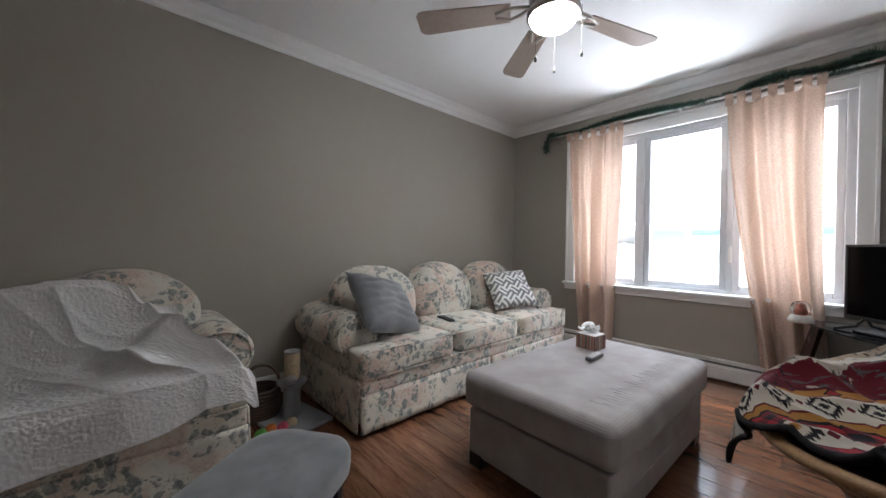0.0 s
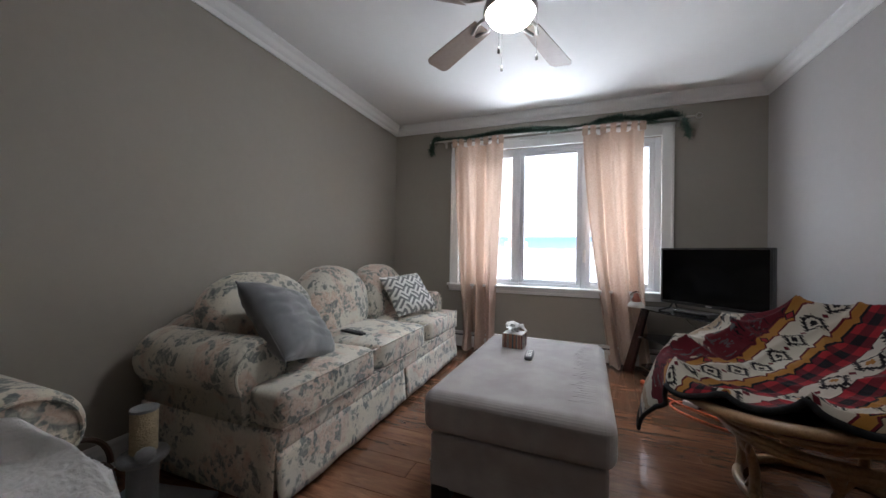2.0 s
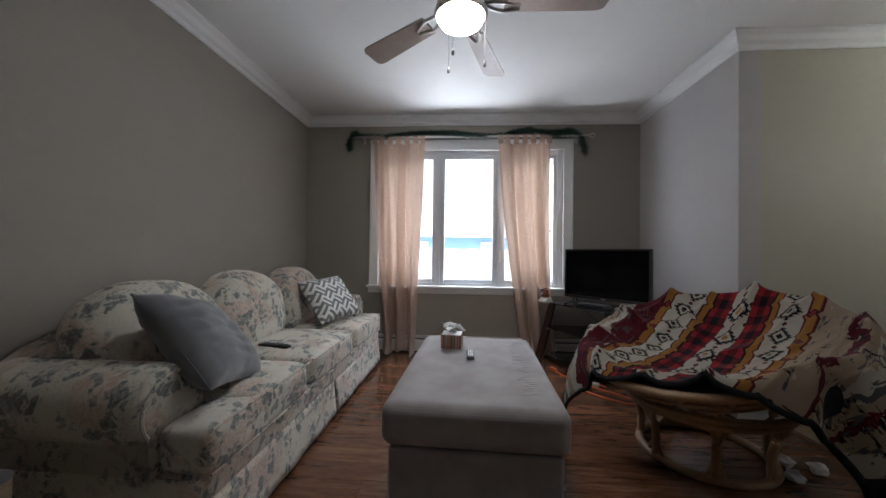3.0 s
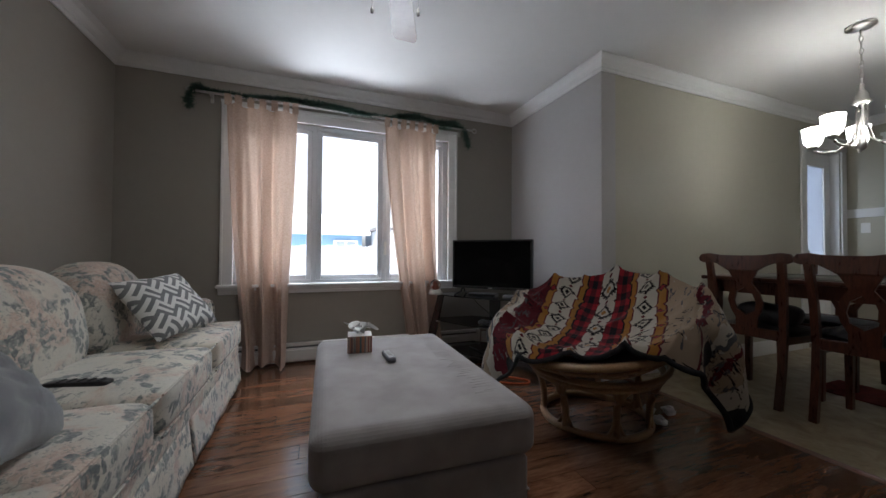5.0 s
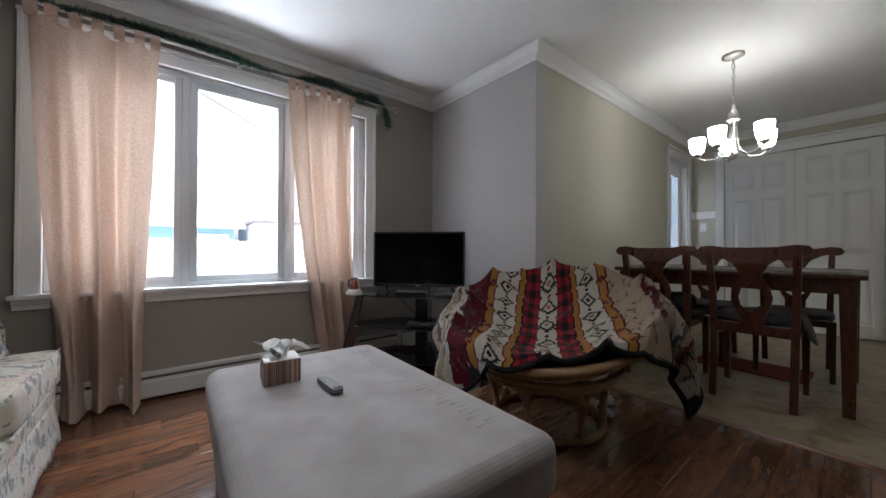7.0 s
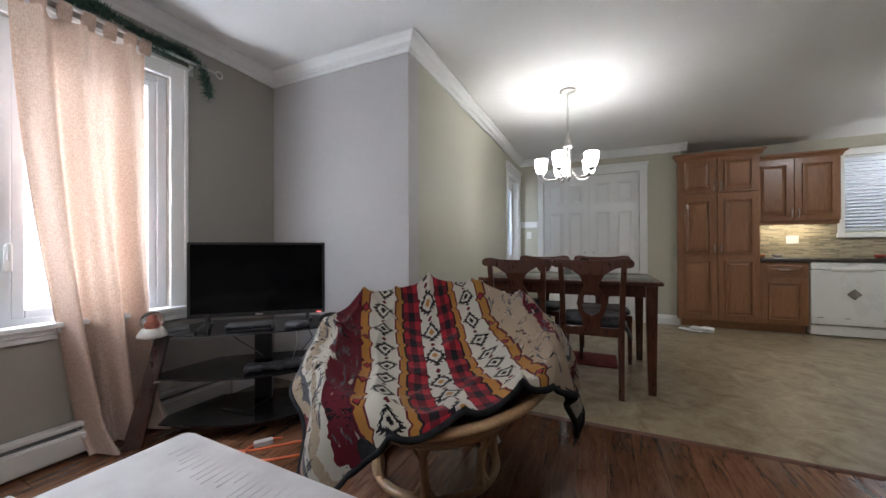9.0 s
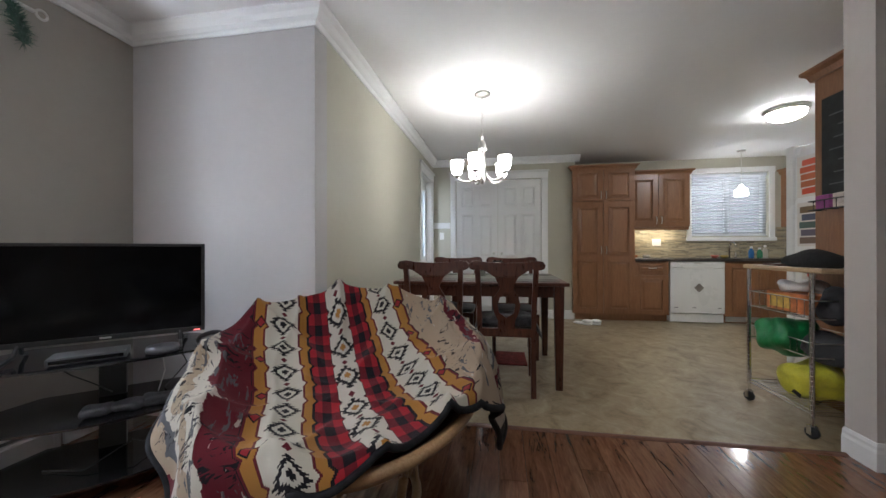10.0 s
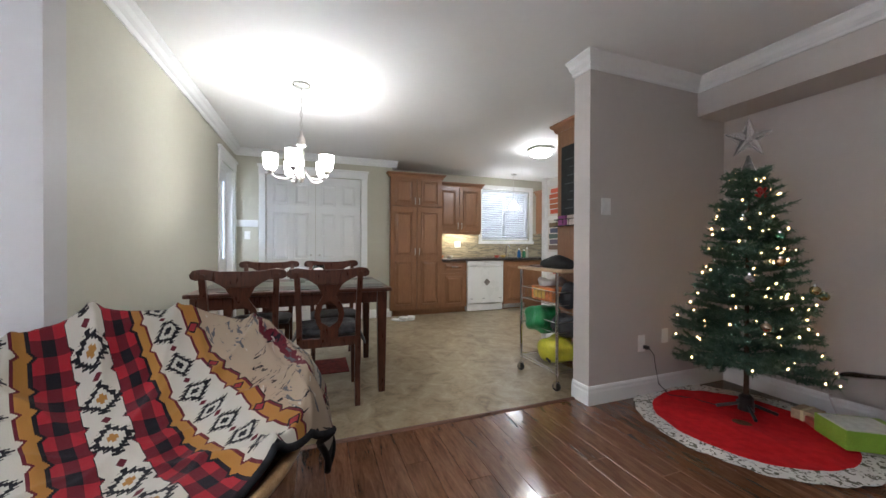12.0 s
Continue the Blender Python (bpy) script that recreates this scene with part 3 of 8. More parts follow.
def needles(bm, rng, p, d, n, length, spread=1.0, w=0.0035):
    """Flat needles fanned round a twig from p along d."""
    d = Vector(d)
    for _ in range(n):
        t = rng.random()
        side = Vector((rng.uniform(-1, 1), rng.uniform(-1, 1), rng.uniform(-1, 1)))
        q = Vector(p) + d * t
        e = (side.normalized() * spread + d.normalized() * 0.5).normalized() * length * rng.uniform(0.6, 1.1)
        s = e.cross(Vector((rng.uniform(-1, 1), rng.uniform(-1, 1), rng.uniform(-1, 1)))).normalized() * w
        bm.faces.new((bm.verts.new(q - s), bm.verts.new(q + s), bm.verts.new(q + e)))


garland = thing("garland", "dark green tinsel pine garland wound over the curtain rod", "garland")
rng = random.Random(5)
bm, bw = bmesh.new(), bmesh.new()
gp = [(ROD_X - 0.005 + 0.02 * math.sin(9 * y), y, ROD_Z + 0.016 + 0.012 * math.sin(7 * y) + (0.035 * math.exp(-((y - 1.60) / 0.09) ** 2)) + 0.02 * math.exp(-((y - 3.1) / 0.3) ** 2) + 0.02 * math.exp(-((y - 2.05) / 0.2) ** 2)) for y in np.linspace(1.55, 3.80, 80)]
gp = [(ROD_X - 0.01, 1.46, 2.02), (ROD_X - 0.015, 1.47, 2.07), (ROD_X - 0.01, 1.48, 2.13), (ROD_X, 1.50, 2.19)] + gp + [(ROD_X - 0.01, 3.83, 2.17), (ROD_X - 0.015, 3.84, 2.12), (ROD_X - 0.01, 3.83, 2.08)]
tube(bw, gp, 0.004, 5)
for i, (a, b) in enumerate(zip(gp, gp[1:])):
    ends = i < 5 or i > len(gp) - 5
    thick = 1.0 + 0.6 * math.sin(a[1] * 5.0) + (1.2 if 1.95 < a[1] < 2.2 or a[1] > 3.72 or a[1] < 1.75 else 0)
    needles(bm, rng, a, Vector(b) - Vector(a), int(105 * (1.3 if ends else max(0.4, thick))), 0.055 if ends else 0.040 + 0.014 * max(0, thick - 1), 1.0, 0.0042)
part("wire", bw, NEEDLE, garland)
part("needles", bm, NEEDLE, garland)

# ---- baseboard heater ----
heater = thing("baseboard_heater", "white enamelled electric baseboard heater under the window", "heater")
HEAT = mat("heater_enamel", (0.66, 0.64, 0.61), 0.45, scale=3, amount=0.03)
bm = bmesh.new()
hx = X_WIN - 0.002
extrude(bm, [(hx, 0.02), (hx - 0.06, 0.02), (hx - 0.064, 0.03), (hx - 0.064, 0.115), (hx - 0.055, 0.12), (hx - 0.055, 0.128), (hx, 0.128)], 2.35, Matrix.Translation((0, 1.30, 0)))
part("body", bm, HEAT, heater)
part("top_cover", boxes((hx - 0.05, 1.30, 0.146, hx, 3.65, 0.17), bevel=0.005), HEAT, heater)
# shade inside the louvre slot, put in as a dark grey strip
part("grille", boxes((hx - 0.04, 1.31, 0.128, hx - 0.004, 3.64, 0.146)), mat("heater_slot_shadow_grey", (0.12, 0.12, 0.12), 0.6), heater, "dark grey strip standing in for shade in the slot")
for y in (1.30, 3.62):
    part("end_cap", boxes((hx - 0.066, y - 0.002, 0.0, hx, y + 0.034, 0.172), bevel=0.006), HEAT, heater)

# ---- sofa and loveseat ----
def sofa(name, label, m, L, seats):
    th = thing(name, label, "sofa", m)
    D, AW = 0.86, 0.235
    part("base", boxes((0.03, 0.05, 0.06, L - 0.03, D - 0.02, 0.30), bevel=0.01), FLORAL, th)
    part("front_rail", boxes((0.012, 0.018, 0.215, L - 0.012, 0.10, 0.315), bevel=0.025, seg=3), FLORAL, th)
    # skirt: two front panels with a pleat between, and the ends
    for x0, x1 in ((0.012, L / 2 - 0.012), (L / 2 + 0.012, L - 0.012)):
        bm = bmesh.new()
        grid(bm, 30, 6, lambda u, v: Vector((x0 + (x1 - x0) * u, 0.022 - 0.022 * v + 0.004 * math.sin(u * 22) * v, 0.225 - 0.195 * v)))
        grid(bm, 30, 6, lambda u, v: Vector((x0 + (x1 - x0) * u, 0.032 - 0.022 * v + 0.004 * math.sin(u * 22) * v, 0.225 - 0.195 * v)))
        bmesh.ops.bridge_loops(bm, edges=[e for e in bm.edges if e.is_boundary])
        part("skirt", bm, FLORAL, th, smooth=True)
    for x in (0.0, L - 0.012):
        bm = bmesh.new()
        s = -1 if x == 0 else 1
        grid(bm, 12, 6, lambda u, v: Vector((x + 0.006 + s * 0.012 * v, 0.03 + 0.80 * u, 0.30 - 0.27 * v)))
        grid(bm, 12, 6, lambda u, v: Vector((x + 0.006 + s * 0.012 * v - s * 0.01, 0.03 + 0.80 * u, 0.30 - 0.27 * v)))
        bmesh.ops.bridge_loops(bm, edges=[e for e in bm.edges if e.is_boundary])
        part("end_skirt", bm, FLORAL, th, smooth=True)
    part("pleat", boxes((L / 2 - 0.03, 0.03, 0.035, L / 2 + 0.03, 0.05, 0.22)), FLORAL, th)
    for x in (0.06, L - 0.06):
        for y in (0.10, D - 0.08):
            bm = bmesh.new()
            lathe(bm, [(0.018, 0), (0.024, 0.03), (0.024, 0.065)], 10, Matrix.Translation((x, y, 0)))
            part("leg", bm, DARK_WOOD, th, "short dark wooden foot")
    # rolled arms
    for side in (0, 1):
        out = []
        for a in np.linspace(math.radians(-40), math.radians(215), 18):
            out.append((0.085 + 0.142 * math.cos(a), 0.500 + 0.132 * math.sin(a)))
        out = [(0.205, 0.12)] + out + [(0.014, 0.42), (0.010, 0.12)]
        if side:
            out = [(L - x, z) for x, z in out]
        bm = bmesh.new()
        extrude(bm, out, D - 0.24, Matrix.Translation((0, 0.19, 0)), bevel=0.022)
        arm = part("arm", bm, FLORAL, th, smooth=True)
        c = [(0.085 + 0.122 * math.cos(a), 0.186, 0.500 + 0.112 * math.sin(a)) for a in np.linspace(-0.6, 3.75, 22)]
        if side:
            c = [(L - x, y, z) for x, y, z in c]
        bm = bmesh.new()
        tube(bm, c, 0.006, 6)
        part("welt", bm, FLORAL, arm)
    # frame of the back
    out = [(0.06, 0.25)] + [(0.06 + (L - 0.12) * t, 0.60 + 0.15 * math.sin(math.pi * t) ** 0.5) for t in np.linspace(0, 1, 24)] + [(L - 0.06, 0.25)]
    bm = bmesh.new()
    extrude(bm, out, 0.2, Matrix.Translation((0, D - 0.2, 0)), bevel=0.03)
    part("back_frame", bm, FLORAL, th, smooth=True)
    # seat cushions, the end ones reach round the arms
    for k in range(seats):
        b0, b1 = L * k / seats, L * (k + 1) / seats
        x0, x1 = max(AW, b0) + 0.004, min(L - AW, b1) - 0.004
        bm = bmesh.new()
        puff(bm, x0, 0.0, 0.305, x1, 0.66, 0.468, 8, 10, bulge=0.018, wrinkle=0.008, seed=k)
        if k == 0:
            puff(bm, 0.006, 0.0, 0.308, x0 + 0.12, 0.185, 0.460, 8, 8, wrinkle=0.006, seed=5)
        if k == seats - 1:
            puff(bm, x1 - 0.12, 0.0, 0.308, L - 0.006, 0.185, 0.460, 8, 8, wrinkle=0.006, seed=6)
        cu = part("seat_cushion", bm, FLORAL, th, smooth=True)
        bm = bmesh.new()
        xa, xb = (0.01 if k == 0 else x0), (L - 0.01 if k == seats - 1 else x1)
        for z in (0.456, 0.314):
            tube(bm, [(xa + 0.012, 0.008, z), (xb - 0.012, 0.008, z)], 0.005, 6)
        part("welt", bm, FLORAL, cu)
    # back cushions with domed tops
    for k in range(seats):
        bw_ = (L - 0.26) / seats
        x0, x1 = 0.13 + k * bw_ - 0.005, 0.13 + (k + 1) * bw_ + 0.005
        bm = bmesh.new()
        puff(bm, x0 - 0.012, -0.13, -0.25, x1 + 0.012, 0.13, 0.235, 3.0, 14, wrinkle=0.022, seed=20 + k)
        cxk = (x0 + x1) / 2
        for v in bm.verts:
            q = (v.co.x - cxk) / (x1 - x0) * 2
            if v.co.z > 0:
                v.co.z -= 0.085 * q * q * (v.co.z / 0.23)
            tilt = 0.22 * v.co.z
            v.co.y += 0.60 + tilt
            v.co.z += 0.655
        part("back_cushion", bm, FLORAL, th, smooth=True)
    return th


SX, SY = 3.245, 3.395
sofa("sofa", "cream floral fabric three-seat sofa with rolled arms and skirt", pose(SX, SY, 0), 2.155, 3)
sofa("loveseat", "cream floral loveseat with rolled arms under a white throw", pose(1.27, 3.475, 0), 1.49, 2)


def pillow(name, label, material, m, w, h, d, seed):
    th = thing(name, label, "pillow", m)

    def pt(s):
        def fn(u, v):
            a, b = u * 2 - 1, v * 2 - 1
            k = max(0.0, (1 - a ** 4) * (1 - b ** 4)) ** 0.6
            pin = 1 - 0.09 * (1 - abs(a)) * abs(b) ** 2 * 0.8 - 0.0
            pin2 = 1 - 0.09 * (1 - abs(b)) * abs(a) ** 2 * 0.8
            wr = 0.010 * noise.noise(Vector((a * 2.2 + seed, b * 2.2, s)))
            if seed == 1:
                wr += 0.007 * abs(math.sin(11 * b + 2.2 * a * a + 2.5 * noise.noise(Vector((a * 1.5, b * 1.5, 5))))) - 0.004
            return Vector((a * w / 2 * pin2, s * (d / 2 * k + wr * k), b * h / 2 * pin))
        return fn
    bm = bmesh.new()
    grid(bm, 44, 44, pt(1))
    grid(bm, 44, 44, pt(-1))
    bmesh.ops.remove_doubles(bm, verts=bm.verts, dist=0.0004)
    cov = part("cover", bm, material, th, smooth=True)
    bm = bmesh.new()
    edge = [(-1, -1), (0, -0.91), (1, -1), (0.91, 0), (1, 1), (0, 0.91), (-1, 1), (-0.91, 0)]
    tube(bm, [(a * w / 2, 0, b * h / 2) for a, b in edge], 0.004, 5, True)
    part("piping", bm, material, cov)
    return th


def maze():
    """White key pattern on grey: stepped lines turned by 45 degrees."""
    m, nt, b = node_mat("grey_white_lattice_cotton", 0.9, 0.2, 0.2)
    tc = nt.nodes.new("ShaderNodeTexCoord")
    sp = nt.nodes.new("ShaderNodeSeparateXYZ")
    nt.links.new(tc.outputs["Object"], sp.inputs[0])
    P = 0.105
    a = math_of(nt, "DIVIDE", math_of(nt, "ADD", sp.outputs[0], sp.outputs[2]), P)
    c = math_of(nt, "DIVIDE", math_of(nt, "SUBTRACT", sp.outputs[0], sp.outputs[2]), P)
    fa, fc = math_of(nt, "FRACT", a), math_of(nt, "FRACT", c)
    chk = math_of(nt, "MODULO", math_of(nt, "ADD", math_of(nt, "ADD", math_of(nt, "FLOOR", a), math_of(nt, "FLOOR", c)), 40), 2)
    st_a = math_of(nt, "GREATER_THAN", math_of(nt, "FRACT", math_of(nt, "MULTIPLY", fa, 2.0)), 0.5)
    st_c = math_of(nt, "GREATER_THAN", math_of(nt, "FRACT", math_of(nt, "MULTIPLY", fc, 2.0)), 0.5)
    pick = math_of(nt, "ADD", math_of(nt, "MULTIPLY", st_a, chk), math_of(nt, "MULTIPLY", st_c, math_of(nt, "SUBTRACT", 1.0, chk)))
    nt.links.new(mix_of(nt, pick, (0.20, 0.205, 0.205), (0.72, 0.71, 0.68)), b.inputs["Base Color"])
    bump_of(nt, b, tex_noise(nt, tc.outputs["Object"], 500, 2), 0.15, 0.005)
    return m


def leaning(centre, along, up):
    """A pose whose local x runs along one pillow edge and local z up the other."""
    x = Vector(along).normalized()
    y = Vector(up).normalized().cross(x).normalized()
    z = x.cross(y)
    return Matrix.Translation(centre) @ Matrix((x, y, z)).transposed().to_4x4()


pillow("throw_pillow", "plain grey velvet throw pillow leaning on the sofa", PILLOW_GREY, leaning((3.555, 3.655, 0.655), (0.42, 0.085, -0.10), (-0.02, 0.25, 0.27)), 0.46, 0.43, 0.17, 1)
pillow("patterned_pillow", "grey and white lattice throw pillow leaning on the sofa", maze(), leaning((4.885, 3.675, 0.655), (0.37, -0.17, 0.028), (0.128, 0.199, 0.276)), 0.41, 0.38, 0.13, 4)


def remote(name, label, m, l, w, material, keys):
    th = thing(name, label, "remote control", m)
    bm = bmesh.new()
    puff(bm, -l / 2, -w / 2, 0, l / 2, w / 2, 0.022, 6, 6)
    body = part("body", bm, material, th, smooth=True)
    for i in range(keys):
        for j in range(3):
            bm = bmesh.new()
            box(bm, -l * 0.38 + i * l * 0.76 / keys, -w * 0.32 + j * w * 0.23, 0.0205, -l * 0.38 + i * l * 0.76 / keys + l * 0.045, -w * 0.32 + j * w * 0.23 + w * 0.16, 0.0245)
            part("button", bm, PLASTIC_W if material != BLACK_P else mat_key, th)
    return th


mat_key = mat("dark_grey_rubber", (0.06, 0.06, 0.065), 0.6)
remote("remote_control", "black remote control lying on the sofa seat", pose(4.12, 3.69, 0.472, 0, 0, 78), 0.20, 0.05, BLACK_P, 5)

# ---- white throw on the loveseat ----
throw = thing("throw_blanket", "white plush throw spread over the loveseat seat and back", "blanket")


def soft_step(x):
    x = max(0.0, min(1.0, x))
    return x * x * (3 - 2 * x)


def throw_pt(u, v):
    """u along the loveseat; v from the top of the back, down it, along the seat and over the front edge."""
    seat = soft_step((v - 0.54) / 0.11)
    x_end = 2.53 + 0.23 * seat
    x = 1.29 + u * (x_end - 1.29)
    top_z = 0.80 + 0.045 * math.exp(-((x - 2.2) / 0.2) ** 2) - 0.13 * soft_step((x - 2.25) / 0.22)
    prof = [(3.985, top_z), (3.955, top_z - 0.03), (3.925, 0.70), (3.895, 0.63), (3.865, 0.56), (3.835, 0.51), (3.76, 0.492), (3.68, 0.488), (3.60, 0.488), (3.52, 0.486), (3.462, 0.476), (3.442, 0.43), (3.436, 0.36), (3.430, 0.29)]
    i = v * (len(prof) - 1)
    j = min(int(i), len(prof) - 2)
    f = i - j
    y = prof[j][0] * (1 - f) + prof[j + 1][0] * f
    z = prof[j][1] * (1 - f) + prof[j + 1][1] * f
    # it climbs the inner side of the arm and lies bunched on it
    arm = soft_step((x - 2.26) / 0.22) * soft_step((y - 3.58) / 0.12)
    z = max(z, z * (1 - arm) + arm * max(z, 0.65))
    w = noise.noise(Vector((x * 2.6, v * 4.0, 3)))
    sweep = (x - 1.2) * 0.75 + (1 - v) * 0.62 + 0.10 * w
    crest = (1 - abs(math.sin(sweep * 8.0))) ** 2 + 0.4 * (1 - abs(math.sin(sweep * 14 + 1))) ** 2
    near = soft_step((x - 2.0) / 0.35) * soft_step((y - 3.46) / 0.16)
    ridge = (1 - abs(math.sin(19.0 * (0.80 * x + 0.60 * y) + 1.6 * w + 0.6))) ** 1.5
    ruck = near * (0.55 + 0.45 * math.sin(17 * (x + 0.45 * (y - 3.5)) + 2.2 * w)) * (0.5 + 0.5 * noise.noise(Vector((x * 6, y * 5, 12))))
    slack = 0.030 * crest * (1 - 0.75 * seat) + 0.02 * seat * soft_step((x - 2.2) / 0.3) * (0.6 + ridge) + 0.014 * w * (1 - 0.4 * seat) + 0.040 * ruck + 0.062 * near * ridge
    curl = 0.7 * noise.noise(Vector((x * 85, y * 85, z * 85))) + noise.noise(Vector((x * 170, y * 170, z * 170)))
    fine = 0.0020 * curl
    if v > 0.85:
        k = (v - 0.85) / 0.15
        y -= (0.012 * math.sin(x * 19 + 2 * w) + 0.012) * k
        z += 0.07 * k * soft_step((x - 2.35) / 0.35) - 0.03 * k * w
    if v > 0.5:
        z -= 0.05 * soft_step((x - 2.70) / 0.05)
    return Vector((x, y - 0.012 - slack * 0.55 - fine, z + 0.012 + slack * 0.65 + fine))


bm = bmesh.new()
grid(bm, 380, 260, throw_pt)
bmesh.ops.solidify(bm, geom=bm.faces[:], thickness=0.018)
part("cover", bm, FUR, throw, smooth=True)

# ---- ottoman ----
ott = thing("ottoman", "large taupe microsuede ottoman with a thick top cushion", "ottoman", pose(4.085, 2.562, 0, 0, 0, -2.0))
OX, OY = 0.56, 0.343
bm = bmesh.new()
box(bm, -OX + 0.016, -OY + 0.012, 0.05, OX - 0.016, OY - 0.012, 0.268, bevel=0.014, seg=4)
box(bm, -OX + 0.05, -OY + 0.05, 0.26, OX - 0.05, OY - 0.05, 0.28)
part("base", bm, SUEDE_LIGHT, ott)
bm = bmesh.new()
box(bm, -OX - 0.008, -OY - 0.014, 0.274, OX + 0.012, OY + 0.018, 0.443, bevel=0.048, seg=7)
top = part("top_cushion", bm, SUEDE_LIGHT, ott)
bm = bmesh.new()
tube(bm, [(s * (OX - 0.0155) * c, t * (OY - 0.0115), 0.158) for s, t, c in ((-1, -1, 1), (1, -1, 1), (1, 1, 1), (-1, 1, 1))], 0.003, 5, True)
part("seam", bm, SUEDE_LIGHT, ott)
for sx in (-1, 1):
    for sy in (-1, 1):
        part("leg", boxes((sx * 0.50 - 0.05, sy * 0.285 - 0.04, 0, sx * 0.50 + 0.05, sy * 0.285 + 0.04, 0.065), bevel=0.008), BLACK_P, ott, "black block foot")
# ruched creases along one long edge
bm = bmesh.new()
rng = random.Random(2)
for k in range(34):
    x = -0.42 + k * 0.026 + rng.uniform(-0.006, 0.006)
    l = rng.uniform(0.03, 0.08)
    tube(bm, [(x, -0.27 + l, 0.4412), (x + 0.004, -0.298, 0.4412), (x + 0.006, -0.324, 0.4345), (x + 0.005, -0.341, 0.418)], 0.003, 5, taper=0.6)
tagged(part("crease", bm, SUEDE_LIGHT, top, smooth=True), kind="stuff")

tis = thing("tissue_box", "striped cardboard tissue box with a white tissue pulled out", "tissue box", pose(4.365, 2.70, 0.445, 0, 0, -6))


def stripes():
    m, nt, b = node_mat("striped_card", 0.5)
    v = coords(nt, scale=(60, 60, 0))
    wv = tex_noise(nt, v, 1.3, 1)
    nt.links.new(ramp_of(nt, wv, [(0.0, (0.05, 0.04, 0.04)), (0.36, (0.25, 0.10, 0.08)), (0.43, (0.45, 0.35, 0.28)), (0.48, (0.08, 0.11, 0.12)), (0.53, (0.34, 0.16, 0.10)), (0.6, (0.12, 0.07, 0.06))], True), b.inputs["Base Color"])
    return m


part("box", boxes((-0.058, -0.06, 0, 0.058, 0.06, 0.082), bevel=0.002), stripes(), tis)
part("top_panel", boxes((-0.056, -0.058, 0.082, 0.056, 0.058, 0.084)), mat("white_card", (0.7, 0.69, 0.67), 0.6), tis)
bm = bmesh.new()
for k, (lx, rz_) in enumerate(((0.05, 20), (-0.04, 80), (0.03, 140))):
    mm = pose(0, 0, 0.084, 0, 0, rz_)
    grid(bm, 12, 12, lambda u, v: mm @ Vector(((u - 0.5) * 0.085 * (0.5 + v) + lx * v * v, (v - 0.3) * 0.05 + 0.02 * math.sin(u * 7 + k), 0.05 * math.sin(v * 2.2) + 0.012 * math.sin(u * 9 + 4 * v))))
part("tissue", bm, mat("white_tissue_paper", (0.82, 0.82, 0.82), 0.9, bump=0.3, bump_scale=60), tis, smooth=True)
GREY_BODY = mat("dark_silver_plastic", (0.07, 0.07, 0.075), 0.4)
remote("remote_control", "dark grey remote with pale buttons on the ottoman", pose(4.17, 2.59, 0.446, 0, 0, 1), 0.155, 0.042, GREY_BODY, 6)

# ---- low footstool ----
stool = thing("footstool", "low grey suede footstool pad on a black steel bracket", "footstool", pose(2.63, 2.88, 0, 0, 0, 36))
bm = bmesh.new()
out = []
SL, SW, RR = 0.29, 0.19, 0.12
for qx, qy, a0 in ((1, 1, 0), (-1, 1, 90), (-1, -1, 180), (1, -1, 270)):
    for a in range(0, 91, 15):
        out.append((qx * (SL - RR) + RR * math.cos(radians(a0 + a)), qy * (SW - RR) + RR * math.sin(radians(a0 + a))))
rings = []
for z, k in ((0.25, 0.93), (0.26, 0.98), (0.28, 1.0), (0.32, 1.0), (0.337, 0.975), (0.347, 0.92), (0.354, 0.75), (0.358, 0.4)):
    rings.append([bm.verts.new((x * k, y * k, z)) for x, y in out])
for a, b in zip(rings, rings[1:]):
    for k in range(len(out)):
        bm.faces.new((a[k], a[(k + 1) % len(out)], b[(k + 1) % len(out)], b[k]))
bm.faces.new(rings[0])
bm.faces.new(rings[-1])
part("pad", bm, SUEDE_GREY, stool, smooth=True)
for x in (-0.2, 0.2):
    bm = bmesh.new()
    for y in (-0.14, 0.14):
        box(bm, x - 0.02, y - 0.012, 0.0, x + 0.02, y + 0.012, 0.252, bevel=0.003)
    box(bm, x - 0.02, -0.14, 0.02, x + 0.02, 0.14, 0.04, bevel=0.003)
    part("bracket", bm, BLACK_P, stool, "black steel leg bracket")
for y in (-0.15, 0.15):
    bm = bmesh.new()
    tube(bm, [(0.25, y, 0.238), (-0.25, y, 0.238)], 0.012, 8)
    part("rail", bm, CHROME, stool, "chrome rail under the pad")

# ---- cat scratching post and toy basket between the sofas ----
post = thing("scratching_post", "cat scratching post of sisal and grey plush on a square base", "cat post", pose(3.06, 3.86, 0, 0, 0, 12) @ Matrix.Diagonal((1, 1, 0.78, 1)))
part("base_plate", boxes((-0.15, -0.19, 0.0, 0.15, 0.19, 0.03), bevel=0.008), CARPET_GREY, post)
bm = bmesh.new()
lathe(bm, [(0.045, 0.03), (0.048, 0.05), (0.048, 0.27), (0.045, 0.28)], 18)
part("lower_post", bm, CARPET_GREY, post, "grey plush lower post", smooth=True)
bm = bmesh.new()
lathe(bm, [(0.05, 0.275), (0.075, 0.28), (0.08, 0.295), (0.075, 0.31), (0.05, 0.315)], 20)
part("collar", bm, CARPET_GREY, post, "round grey plush collar", smooth=True)
bm = bmesh.new()
prof = [(0.036, 0.315)]
for k in range(20):
    z = 0.318 + k * 0.0098
    prof += [(0.040, z), (0.043, z + 0.005)]
prof += [(0.04, 0.515), (0.0, 0.516)]
lathe(bm, prof, 18)
